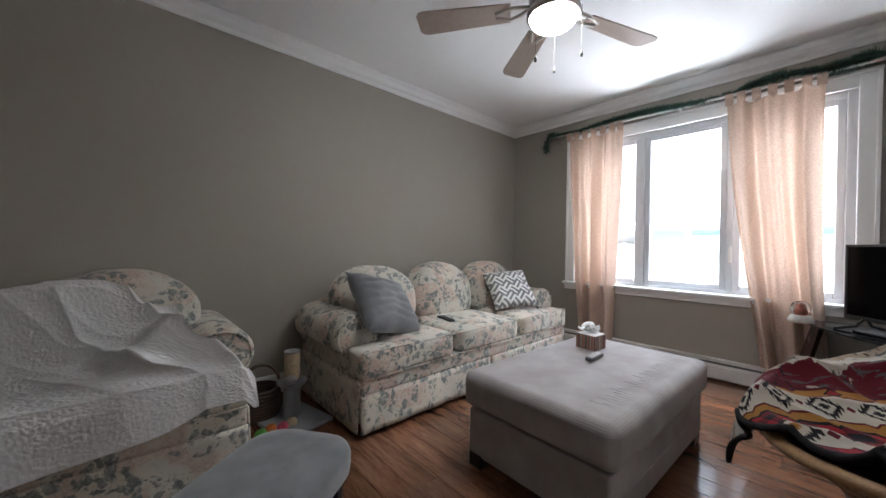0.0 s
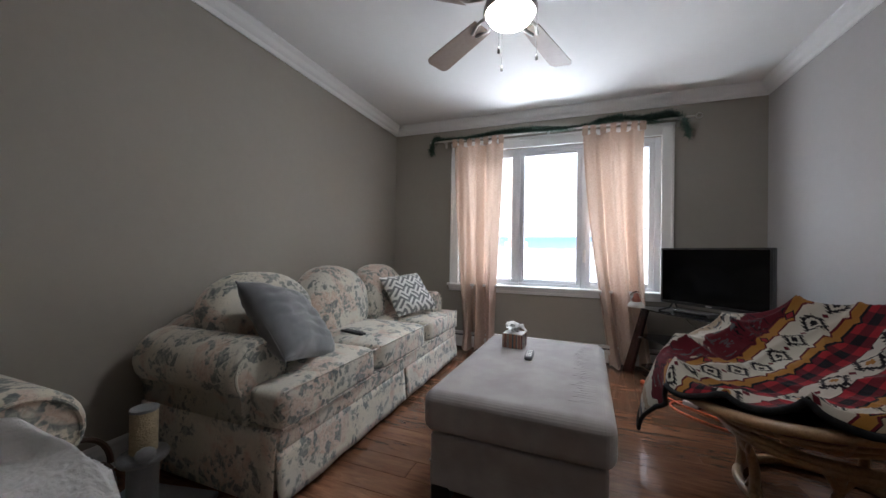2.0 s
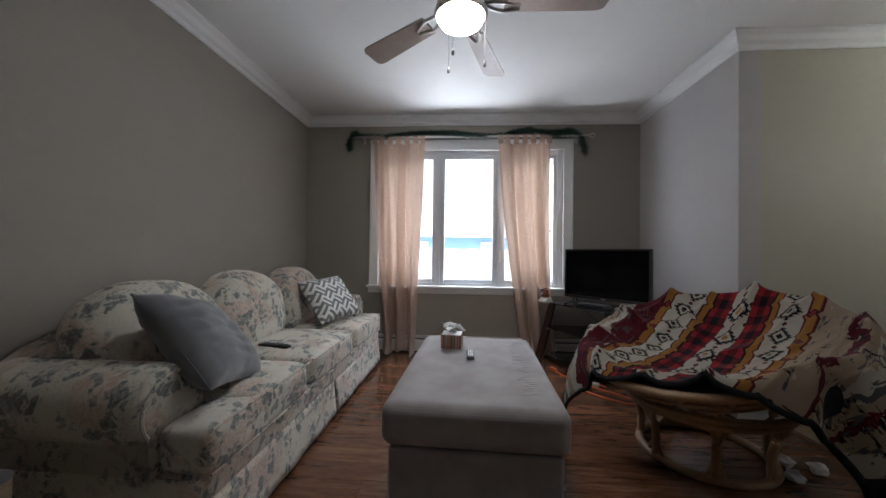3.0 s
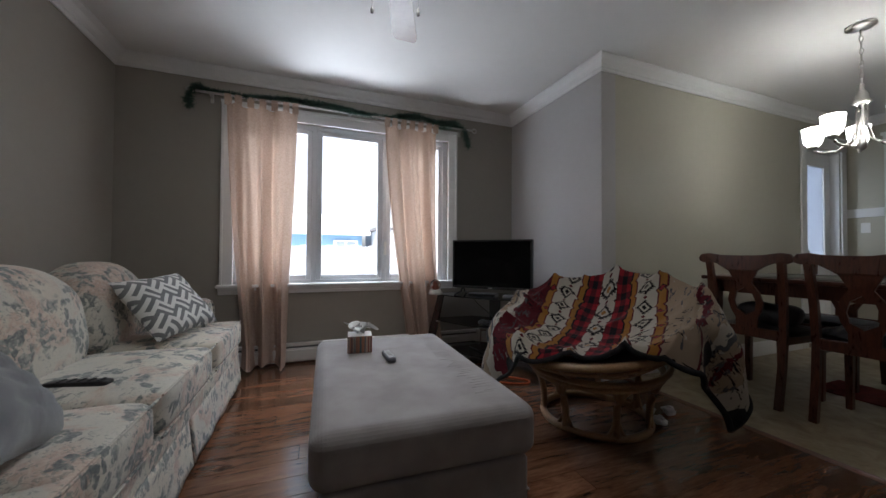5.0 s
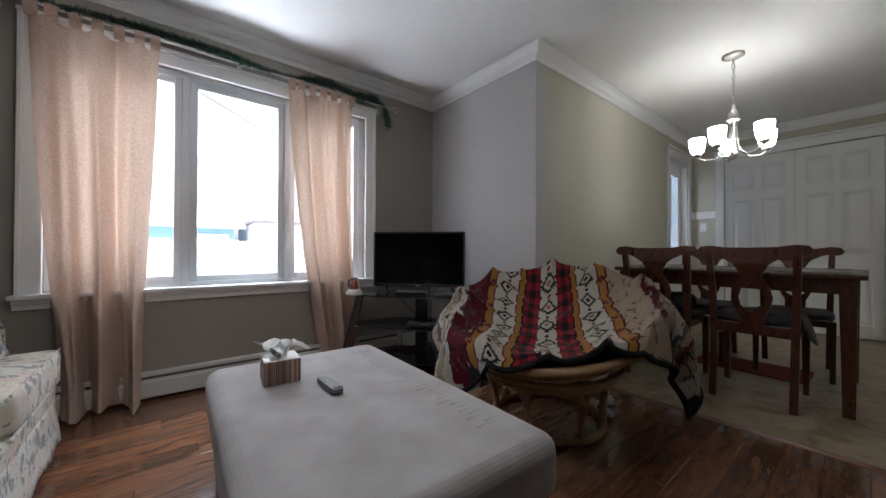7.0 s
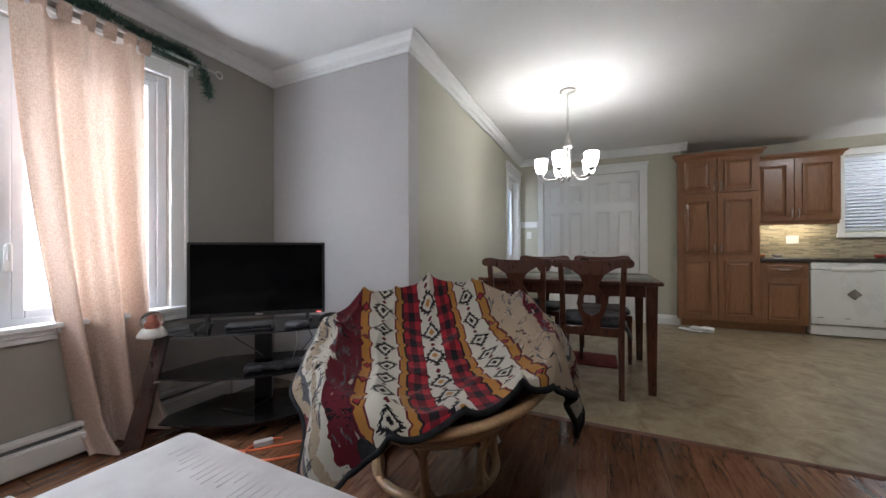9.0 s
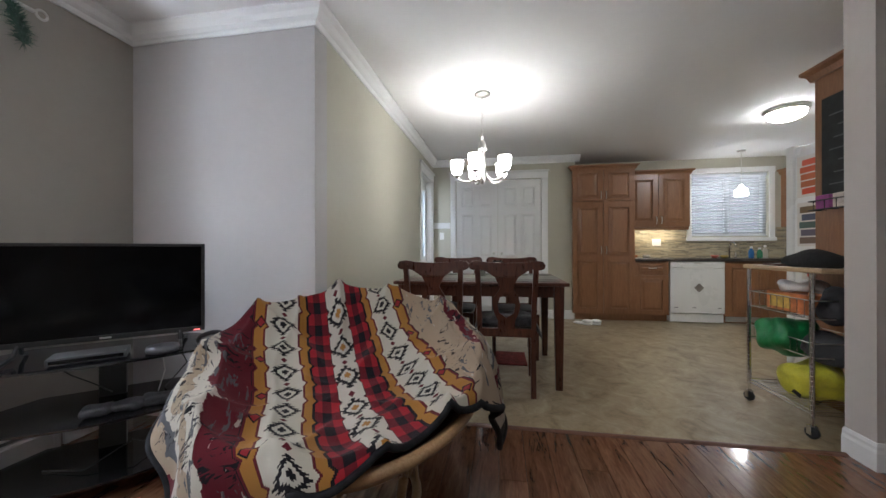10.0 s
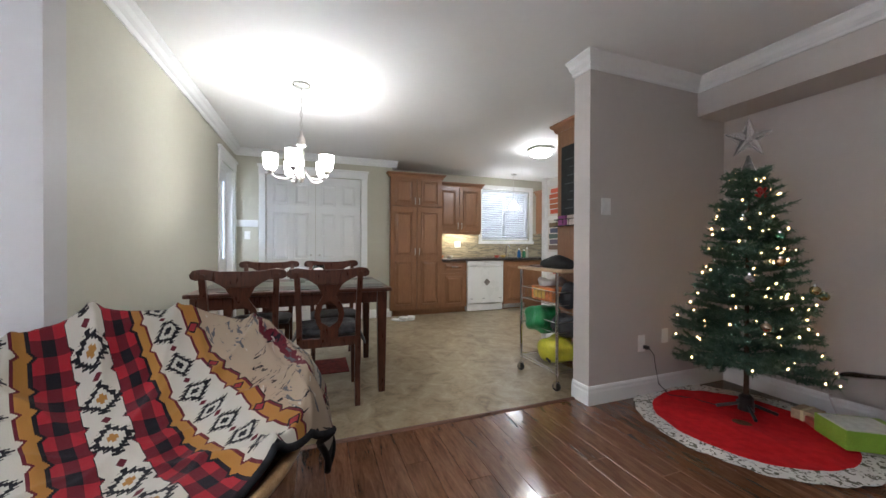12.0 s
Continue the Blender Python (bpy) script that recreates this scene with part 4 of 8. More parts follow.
part("sisal_wrap", bm, SISAL, post, "beige sisal rope winding", smooth=True)
bm = bmesh.new()
lathe(bm, [(0, 0.512), (0.044, 0.512), (0.044, 0.524), (0, 0.528)], 18)
part("cap", bm, CARPET_GREY, post)
bm = bmesh.new()
bmesh.ops.create_icosphere(bm, subdivisions=2, radius=0.032, matrix=Matrix.Translation((-0.045, -0.06, 0.34)))
part("pompom", bm, CARPET_GREY, post, "grey plush ball toy", smooth=True)

WICKER = wood("dark_wicker", (0.03, 0.015, 0.01), (0.09, 0.045, 0.025), (20, 20, 20), 0.5)
bask = thing("toy_basket", "dark wicker basket of coloured cat toys beside the sofa", "basket", pose(2.93, 4.02, 0))
bm = bmesh.new()
for k in range(9):
    bm = bmesh.new()
    r = 0.10 + 0.012 * math.sin(k * 0.4)
    tube(bm, [(r * math.cos(a), r * math.sin(a), 0.012 + k * 0.02) for a in np.linspace(0, 2 * math.pi, 22)[:-1]], 0.011, 6, True)
    part("wicker_coil", bm, WICKER, bask)
bm = bmesh.new()
tube(bm, [(0.11 * math.cos(a), 0.0, 0.18 + 0.13 * math.sin(a)) for a in np.linspace(0, math.pi, 16)], 0.01, 6)
part("handle", bm, bpy.data.materials["dark_wicker"], bask)
for k, c in enumerate(((0.10, 0.35, 0.05), (0.55, 0.16, 0.03), (0.6, 0.10, 0.16), (0.5, 0.4, 0.25))):
    toy = thing("cat_toy", "small bright plush ball on the floor by the basket", "toy", pose(2.87 + 0.055 * k, 3.76 + 0.02 * (k % 2), 0.028), "cat toys")
    bm = bmesh.new()
    bmesh.ops.create_icosphere(bm, subdivisions=2, radius=0.03)
    for v in bm.verts:
        v.co *= 1 + 0.1 * noise.noise(v.co * 60)
    part("ball", bm, mat("toy_plush", c, 0.9, scale=30, amount=0.2, bump=0.5), toy, smooth=True)

# ---- television and its stand ----
TV_A, TV_B = Vector((5.555, 1.69, 0)), Vector((4.994, 1.20, 0))
tv_c = (TV_A + TV_B) / 2
tv_yaw = math.degrees(math.atan2(TV_A.y - TV_B.y, TV_A.x - TV_B.x))
TVM = pose(tv_c.x, tv_c.y, 0, 0, 0, tv_yaw)   # local +x runs along the screen, local -y is behind it
tv = thing("television", "black flat-screen television, switched off, on a glass stand", "television", TVM)
W2 = (TV_A - TV_B).length / 2
part("body", boxes((-W2, -0.045, 0.632, W2, -0.006, 1.072), bevel=0.006), BLACK_P, tv)
bm = bmesh.new()
for a in ((-W2, -0.006, 0.632, -W2 + 0.014, 0.006, 1.072), (W2 - 0.014, -0.006, 0.632, W2, 0.006, 1.072), (-W2 + 0.014, -0.006, 1.058, W2 - 0.014, 0.006, 1.072), (-W2 + 0.014, -0.006, 0.632, W2 - 0.014, 0.006, 0.654)):
    box(bm, *a, bevel=0.002)
part("bezel", bm, BLACK_P, tv)
part("screen", boxes((-W2 + 0.013, -0.006, 0.653, W2 - 0.013, 0.001, 1.059)), SCREEN, tv, "dark glossy screen")
part("badge", boxes((-0.02, 0.006, 0.638, 0.02, 0.0075, 0.646)), NICKEL, tv)
part("standby_light", boxes((-W2 + 0.02, 0.006, 0.637, -W2 + 0.045, 0.008, 0.641)), glow("red_led", (1, 0.05, 0.03), 1.5), tv, "small red standby light")
for s in (-1, 1):
    bm = bmesh.new()
    tube(bm, [(s * 0.27, 0.0, 0.64), (s * 0.275, 0.03, 0.60), (s * 0.285, 0.13, 0.583), (s * 0.29, 0.135, 0.583)], 0.008, 6)
    tube(bm, [(s * 0.27, -0.02, 0.64), (s * 0.275, -0.05, 0.60), (s * 0.285, -0.12, 0.583)], 0.008, 6)
    part("foot", bm, BLACK_P, tv)

stand = thing("television_stand", "corner television stand with black glass shelves and dark legs", "TV stand", TVM)


def shelf_outline(w, d0, d1, bow):
    out = [(-w, 0.0), (-w * 0.55, -d1), (w * 0.55, -d1), (w, 0.0)]
    return out + [(w - 2 * w * t, d0 * 0 + bow * math.sin(math.pi * t) + d0) for t in np.linspace(0.0, 1.0, 15)]


for z, w in ((0.567, 0.56), (0.33, 0.50), (0.085, 0.47)):
    bm = bmesh.new()
    o = shelf_outline(w, 0.10, 0.24, 0.13)
    a = [bm.verts.new((x, y, z)) for x, y in o]
    b = [bm.verts.new((x, y, z + 0.009)) for x, y in o]
    bm.faces.new(a)
    bm.faces.new(b)
    for k in range(len(o)):
        bm.faces.new((a[k], a[(k + 1) % len(o)], b[(k + 1) % len(o)], b[k]))
    part("shelf", bm, DARK_GLASS, stand, "black tempered glass shelf")
for s in (-1, 1):
    bm = bmesh.new()
    extrude(bm, [(-0.04, 0.0), (0.045, 0.0), (0.03, 0.567), (-0.03, 0.567)], 0.03, pose(s * 0.50, 0.13, 0, 0, 0, 0), bevel=0.003)
    for v in bm.verts:
        v.co.x -= s * 0.10 * (v.co.z / 0.567) - s * 0.06
        v.co.y -= 0.08 * (v.co.z / 0.567)
    part("leg", bm, MAHOGANY, stand, "slanting dark mahogany leg")
part("rear_post", boxes((-0.05, -0.14, 0.0, 0.05, -0.11, 0.567), bevel=0.004), BLACK_P, stand)
for s in (-1, 1):
    bm = bmesh.new()
    box(bm, s * 0.47 - 0.012, 0.09, 0.32, s * 0.47 + 0.012, 0.12, 0.33)
    part("bracket", bm, NICKEL, stand)


def on_stand(x, y, z, rz=0):
    return TVM @ pose(x, y, z, 0, 0, rz)


box_a = thing("cable_box", "slim black cable box on the television stand", "set-top box", on_stand(0.02, 0.12, 0.5765, 4))
part("case", boxes((-0.12, -0.06, 0.004, 0.12, 0.06, 0.034), bevel=0.004), GREY_BODY, box_a)
part("front_strip", boxes((-0.11, 0.06, 0.012, 0.11, 0.0615, 0.026)), SCREEN, box_a)
modem = thing("media_puck", "round dark grey media device on the television stand", "set-top box", on_stand(-0.22, 0.12, 0.5765))
bm = bmesh.new()
lathe(bm, [(0, 0), (0.06, 0), (0.064, 0.01), (0.06, 0.026), (0.03, 0.03), (0, 0.03)], 24)
part("case", bm, GREY_BODY, modem, smooth=True)
cont = thing("game_controller", "small black game handset on the television stand", "controller", on_stand(-0.40, 0.10, 0.5765, 20))
bm = bmesh.new()
tube(bm, [(0.05 * math.cos(a), 0.03 * math.sin(a), 0.035 + 0.028 * math.sin(a)) for a in np.linspace(0, 2 * math.pi, 18)[:-1]], 0.012, 6, True)
box(bm, -0.05, -0.035, 0, 0.05, 0.0, 0.014, bevel=0.004)
part("body", bm, BLACK_P, cont, smooth=True)
glob = thing("snow_globe", "small glass snow globe with a figure scene on the stand", "snow globe", on_stand(0.47, 0.16, 0.5765))
bm = bmesh.new()
lathe(bm, [(0, 0), (0.062, 0), (0.065, 0.01), (0.055, 0.03), (0.045, 0.045), (0, 0.045)], 20)
for v in bm.verts:
    v.co *= 1 + 0.06 * noise.noise(v.co * 70)
part("base", bm, mat("pale_resin", (0.55, 0.52, 0.47), 0.5, scale=25, amount=0.3, bump=0.4, bump_scale=60), glob, smooth=True)
bm = bmesh.new()
bmesh.ops.create_uvsphere(bm, u_segments=20, v_segments=14, radius=0.05, matrix=Matrix.Translation((0, 0, 0.085)))
part("dome", bm, CLEAR, glob, smooth=True)
bm = bmesh.new()
lathe(bm, [(0.02, 0.05), (0.024, 0.07), (0.014, 0.09), (0.016, 0.1), (0, 0.112)], 12)
part("figure", bm, mat("painted_resin", (0.5, 0.16, 0.1), 0.5, scale=40, amount=0.6), glob, smooth=True)
con = thing("console_pad", "pile of dark game pads on the middle shelf", "controller", on_stand(-0.10, 0.12, 0.34, 8))
for k in range(3):
    bm = bmesh.new()
    puff(bm, -0.16 + k * 0.10, -0.05, 0.0, -0.05 + k * 0.10, 0.05, 0.045, 3, 6, wrinkle=0.014, seed=k)
    part("pad", bm, mat("grey_black_camouflage", (0.05, 0.05, 0.055), 0.6, scale=45, amount=0.9) if k == 0 else bpy.data.materials["grey_black_camouflage"], con, smooth=True)
for k, (pts, c) in enumerate((([(0.15, 0.06, 0.56), (0.10, 0.04, 0.50), (0.04, 0.0, 0.44), (0.0, -0.10, 0.36)], 0.02), ([(-0.2, 0.0, 0.56), (-0.21, -0.02, 0.45), (-0.18, -0.05, 0.345)], 0.5), ([(-0.27, 0.02, 0.56), (-0.30, 0.0, 0.48), (-0.25, -0.05, 0.41), (-0.2, -0.1, 0.345)], 0.02), ([(0.2, 0.0, 0.10), (0.05, 0.1, 0.105), (-0.1, 0.02, 0.16), (-0.2, 0.0, 0.10), (-0.3, 0.05, 0.10)], 0.02))):
    cab = thing("cable", "thin loose cable hanging behind the television stand", "cable", TVM, "television cables")
    bm = bmesh.new()
    tube(bm, pts, 0.003, 5)
    part("cord", bm, BLACK_P if c < 0.1 else PLASTIC_W, cab, smooth=True)

ORANGE = mat("orange_cord_rubber", (0.62, 0.12, 0.035), 0.45)
ext = thing("extension_cord", "orange extension cord looped on the floor by the stand", "cable")
bm = bmesh.new()
base = [(5.33, 1.83, 0.006), (5.22, 1.80, 0.006), (5.08, 1.72, 0.006)]
loop = [(4.99 + 0.0, 1.66, 0.006), (4.86, 1.52, 0.006), (4.74, 1.42, 0.006), (4.69, 1.46, 0.006), (4.74, 1.58, 0.006), (4.86, 1.70, 0.006), (4.97, 1.75, 0.006), (5.05, 1.70, 0.006), (5.03, 1.60, 0.012), (4.97, 1.53, 0.006)]
pts = [Vector(p) for p in base + loop]
fine = []
for i in range(len(pts) - 1):
    p0, p1, p2, p3 = pts[max(0, i - 1)], pts[i], pts[i + 1], pts[min(len(pts) - 1, i + 2)]
    for k in range(6):
        t = k / 6
        fine.append(0.5 * ((2 * p1) + (p2 - p0) * t + (2 * p0 - 5 * p1 + 4 * p2 - p3) * t * t + (3 * p1 - p0 - 3 * p2 + p3) * t ** 3))
tube(bm, fine, 0.0055, 7)
part("cord", bm, ORANGE, ext, smooth=True)
part("plug", boxes((-0.035, -0.014, 0, 0.035, 0.014, 0.024), bevel=0.005), ORANGE, ext, at=pose(5.35, 1.84, 0, 0, 0, 20))
part("socket", boxes((-0.045, -0.018, 0, 0.045, 0.018, 0.026), bevel=0.005), mat("grey_socket_rubber", (0.45, 0.43, 0.42), 0.5), ext, "grey socket end", at=pose(5.02, 1.62, 0, 0, 0, 55))

# ---- rattan bowl chair ----
PAP = pose(4.125, 1.385, 0, 0, 0, 198)
BOWL_R, BOWL_Z, BOWL_TILT, BOWL_DIP = 0.55, 0.632, 0.30, 0.18
chair = thing("rattan_chair", "round rattan bowl chair on a cane hoop base", "chair", PAP)


def hoop(name, radius, z, rise, r, y_off=0.0):
    bm = bmesh.new()
    tube(bm, [(radius * math.cos(a), y_off + radius * math.sin(a), z + rise * math.sin(a)) for a in np.linspace(0, 2 * math.pi, 49)[:-1]], r, 8, True)
    return part(name, bm, CANE, chair, smooth=True)


hoop("base_hoop", 0.285, 0.02, 0.0, 0.02)
hoop("upper_hoop", 0.345, 0.30, 0.025, 0.019)
hoop("upper_hoop", 0.375, 0.338, 0.03, 0.016)
hoop("inner_hoop", 0.22, 0.335, 0.03, 0.013)
for k in range(7):
    a = 2 * math.pi * (k + 0.2) / 7
    bm = bmesh.new()
    line = []
    for t in np.linspace(0, 1, 11):
        r = 0.285 - 0.012 * math.sin(math.pi * t) + 0.058 * t ** 2
        line.append((r * math.cos(a), r * math.sin(a), 0.02 + t * (0.285 + 0.025 * math.sin(a))))
    tube(bm, line, 0.019, 8)
    strut = part("strut", bm, CANE, chair, smooth=True)
    # curved gussets where the strut meets the hoops
    for s in (-1, 1):
        bm = bmesh.new()
        tube(bm, [(0.285 * math.cos(a + s * (0.03 + 0.17 * t)), 0.285 * math.sin(a + s * (0.03 + 0.17 * t)), 0.028 + 0.075 * (1 - t) ** 2.2) for t in np.linspace(0, 1, 8)], 0.010, 6)
        part("gusset", bm, CANE, strut, smooth=True)
        bm = bmesh.new()
        tube(bm, [((0.315 + 0.03 * t) * math.cos(a + s * (0.02 + 0.17 * t)), (0.315 + 0.03 * t) * math.sin(a + s * (0.02 + 0.17 * t)), 0.225 + 0.07 * (1 - (1 - t) ** 2.2) + 0.025 * math.sin(a)) for t in np.linspace(0, 1, 8)], 0.010, 6)
        part("gusset", bm, CANE, strut, smooth=True)


def bowl_z(x, y, under=0.0):
    """Height of the tilted bowl over a point of the plan."""
    k = min(1.0, (x * x + y * y) / BOWL_R ** 2)
    return BOWL_Z + BOWL_TILT * y - (BOWL_DIP + under) * (1 - k) - under * 0.35


bm = bmesh.new()
tube(bm, [(BOWL_R * math.cos(a), BOWL_R * math.sin(a), BOWL_Z - 0.045 + BOWL_TILT * BOWL_R * math.sin(a)) for a in np.linspace(0, 2 * math.pi, 57)[:-1]], 0.021, 8, True)
part("bowl_rim", bm, CANE, chair, smooth=True)
for k in range(18):
    a = 2 * math.pi * k / 18
    bm = bmesh.new()
    line = []
    for t in np.linspace(0, 1, 9):
        r = BOWL_R - 0.005 - 0.33 * t
        x, y = r * math.cos(a), r * math.sin(a)
        line.append((x, y, max(0.345 + 0.03 * math.sin(a), bowl_z(x, y, 0.10) - 0.01 * math.sin(math.pi * t))))
    tube(bm, line, 0.011, 6)
    part("rib", bm, CANE, chair, smooth=True)
for q in (0.72, 0.86):
    bm = bmesh.new()
    tube(bm, [(q * BOWL_R * math.cos(a), q * BOWL_R * math.sin(a), max(0.36, bowl_z(q * BOWL_R * math.cos(a), q * BOWL_R * math.sin(a), 0.10) - 0.012)) for a in np.linspace(0, 2 * math.pi, 49)[:-1]], 0.010, 6, True)
    part("bowl_ring", bm, CANE, chair, smooth=True)
bm = bmesh.new()


def cushion_pt(s):
    def fn(u, v):
        a, r = 2 * math.pi * u, 0.515 * v ** 0.7
        x, y = r * math.cos(a), r * math.sin(a)
        edge = max(0.0, 1 - v ** 6) ** 0.5
        return Vector((x, y, bowl_z(x, y) - 0.050 + s * 0.026 * edge))
    return fn


grid(bm, 48, 14, cushion_pt(1))
grid(bm, 48, 14, cushion_pt(-1))
bmesh.ops.remove_doubles(bm, verts=bm.verts, dist=0.0005)
part("cushion", bm, CUSHION_RED, chair, "dark red round seat cushion", smooth=True)


def story_blanket():
    """Banded fleece: scenery at both sides, gold and maroon lines, diamonds on cream, red and black check.
    The sheet's own coordinates are metres across the bands and along them."""
    m, nt, b = node_mat("banded_story_fleece", 0.95, 0.04, 0.1)
    tc = nt.nodes.new("ShaderNodeTexCoord")
    sp = nt.nodes.new("ShaderNodeSeparateXYZ")
    nt.links.new(tc.outputs["UV"], sp.inputs[0])
    obj, uv = tc.outputs["Object"], tc.outputs["UV"]
    across, along = math_of(nt, "SUBTRACT", sp.outputs[0], 1.0), math_of(nt, "SUBTRACT", sp.outputs[1], 1.0)
    a0 = math_of(nt, "ABSOLUTE", across)
    CREAM, GOLD, MAROON, BLACKC, RED, TAN = (0.32, 0.29, 0.245), (0.215, 0.10, 0.02), (0.072, 0.008, 0.013), (0.008, 0.007, 0.009), (0.19, 0.010, 0.015), (0.225, 0.17, 0.12)
    GREYC = (0.06, 0.06, 0.065)
    # stepped edges of the bands
    saw = math_of(nt, "ABSOLUTE", math_of(nt, "SUBTRACT", math_of(nt, "FRACT", math_of(nt, "MULTIPLY", along, 9.0)), 0.5))
    spike = math_of(nt, "MULTIPLY", math_of(nt, "MAXIMUM", math_of(nt, "SUBTRACT", saw, 0.32), 0.0), 0.085)
    tooth = math_of(nt, "SNAP", spike, 0.004)
    a = math_of(nt, "ADD", a0, tooth)
    wob = math_of(nt, "SUBTRACT", tex_noise(nt, uv, 7.0, 4, 0.6), 0.5)
    jag = math_of(nt, "ADD", across, math_of(nt, "MULTIPLY", wob, 0.20))

    def unit(x):
        return (x + 1.0) / 2.0
    side = math_of(nt, "MULTIPLY_ADD", jag, 0.5, 0.5)
    scen = ramp_of(nt, side, [(0.0, TAN), (unit(-0.80), CREAM), (unit(-0.755), MAROON), (unit(-0.70), TAN), (unit(-0.655), GREYC), (unit(-0.61), CREAM), (unit(-0.565), TAN), (unit(-0.52), CREAM), (unit(-0.475), MAROON), (unit(0.0), TAN),
                               (unit(0.50), MAROON), (unit(0.525), TAN), (unit(0.60), CREAM), (unit(0.635), GREYC), (unit(0.66), TAN), (unit(0.71), MAROON), (unit(0.74), TAN), (unit(0.79), CREAM)], True)
    fleck = math_of(nt, "GREATER_THAN", tex_noise(nt, coords(nt, "UV", (16, 46, 1)), 1.0, 5, 1.0, 0.65), 0.56)
    where = math_of(nt, "GREATER_THAN", tex_noise(nt, uv, 5.5, 2), 0.52)
    scen = mix_of(nt, math_of(nt, "MULTIPLY", fleck, where), scen, BLACKC)
    stroke = math_of(nt, "GREATER_THAN", tex_noise(nt, coords(nt, "UV", (55, 12, 1), (0, 0, 0.5)), 1.0, 4, 0.5, 0.6), 0.58)
    where2 = math_of(nt, "GREATER_THAN", tex_noise(nt, coords(nt, "UV", (4.5, 6, 1)), 1.0, 2, 0.4), 0.50)
    scen = mix_of(nt, math_of(nt, "MULTIPLY", stroke, where2), scen, GREYC)
    snow = math_of(nt, "GREATER_THAN", tex_noise(nt, coords(nt, "UV", (30, 14, 1)), 1.0, 4, 0.8, 0.6), 0.66)
    scen = mix_of(nt, math_of(nt, "MULTIPLY", snow, 0.8), scen, CREAM)
    # red and black check: red where both weaves meet, dark red where one does
    ck = math_of(nt, "GREATER_THAN", math_of(nt, "FRACT", math_of(nt, "MULTIPLY", along, 9.0)), 0.5)
    ck2 = math_of(nt, "GREATER_THAN", math_of(nt, "FRACT", math_of(nt, "MULTIPLY_ADD", a0, 15.0, 0.2)), 0.5)
    check = ramp_of(nt, math_of(nt, "MULTIPLY", math_of(nt, "ADD", ck, ck2), 0.5), [(0.0, RED), (0.3, (0.075, 0.007, 0.011)), (0.8, BLACKC)], True)
    main = ramp_of(nt, a, [(0.0, CREAM), (0.052, BLACKC), (0.146, BLACKC), (0.153, GOLD), (0.180, MAROON), (0.188, CREAM), (0.312, MAROON), (0.320, GOLD), (0.352, MAROON), (0.360, BLACKC)], True)
    is_check = math_of(nt, "MULTIPLY", math_of(nt, "GREATER_THAN", a, 0.057), math_of(nt, "LESS_THAN", a, 0.146))
    col = mix_of(nt, is_check, main, check)

    def diamonds(col, centre, half, per, shift, core_colour):
        dv = math_of(nt, "ABSOLUTE", math_of(nt, "SUBTRACT", math_of(nt, "FRACT", math_of(nt, "MULTIPLY_ADD", along, per, shift)), 0.5))
        du = math_of(nt, "DIVIDE", math_of(nt, "ABSOLUTE", math_of(nt, "SUBTRACT", a0, centre)), half)
        step = math_of(nt, "SNAP", math_of(nt, "MULTIPLY", dv, 2.9), 0.16)
        d = math_of(nt, "ADD", step, du)
        tick = math_of(nt, "MULTIPLY", math_of(nt, "GREATER_THAN", math_of(nt, "FRACT", math_of(nt, "MULTIPLY", along, per * 9)), 0.5), 0.2)
        outer = math_of(nt, "LESS_THAN", math_of(nt, "SUBTRACT", d, tick), 0.92)
        ring = math_of(nt, "MULTIPLY", outer, math_of(nt, "GREATER_THAN", d, 0.62))
        col = mix_of(nt, ring, col, BLACKC)
        col = mix_of(nt, math_of(nt, "LESS_THAN", d, 0.27), col, core_colour)
        dot = math_of(nt, "LESS_THAN", math_of(nt, "ADD", math_of(nt, "MULTIPLY", math_of(nt, "SUBTRACT", 0.5, dv), 3.4), math_of(nt, "MULTIPLY", du, 1.1)), 0.3)
        return mix_of(nt, dot, col, MAROON)

    col = diamonds(col, 0.246, 0.046, 7.6, 0.2, BLACKC)
    col = diamonds(col, 0.0, 0.052, 5.2, 0.62, GOLD)
    stud_v = math_of(nt, "ABSOLUTE", math_of(nt, "SUBTRACT", math_of(nt, "FRACT", math_of(nt, "MULTIPLY_ADD", along, 5.2, 0.3)), 0.5))
    stud_u = math_of(nt, "DIVIDE", math_of(nt, "ABSOLUTE", math_of(nt, "SUBTRACT", a0, 0.332)), 0.022)
    stud = math_of(nt, "ADD", math_of(nt, "MULTIPLY", stud_v, 7.5), stud_u)
    col = mix_of(nt, math_of(nt, "LESS_THAN", stud, 1.0), col, BLACKC)
    col = mix_of(nt, math_of(nt, "LESS_THAN", stud, 0.7), col, (0.16, 0.012, 0.018))
    col = mix_of(nt, math_of(nt, "GREATER_THAN", a, 0.366), col, scen)
    nt.links.new(col, b.inputs["Base Color"])
    bump_of(nt, b, math_of(nt, "ADD", math_of(nt, "MULTIPLY", tex_noise(nt, obj, 260, 3), 0.3), tex_noise(nt, obj, 12, 3)), 0.35, 0.012)
    return m


SHEET_S, SHEET_T = (-0.72, 0.97), (-0.64, 0.555)
BAND_TURN = Matrix.Rotation(radians(15.7), 2)


def sheet_at(u, v):
    """Metres across and along the bands for a share of the sheet; the front edge runs askew."""
    s = SHEET_S[0] + (SHEET_S[1] - SHEET_S[0]) * u
    front = SHEET_T[1] - 0.18 * s
    t = SHEET_T[0] + (front - SHEET_T[0]) * v
    s *= 1 - 0.07 * (1 - v)
    return s, t


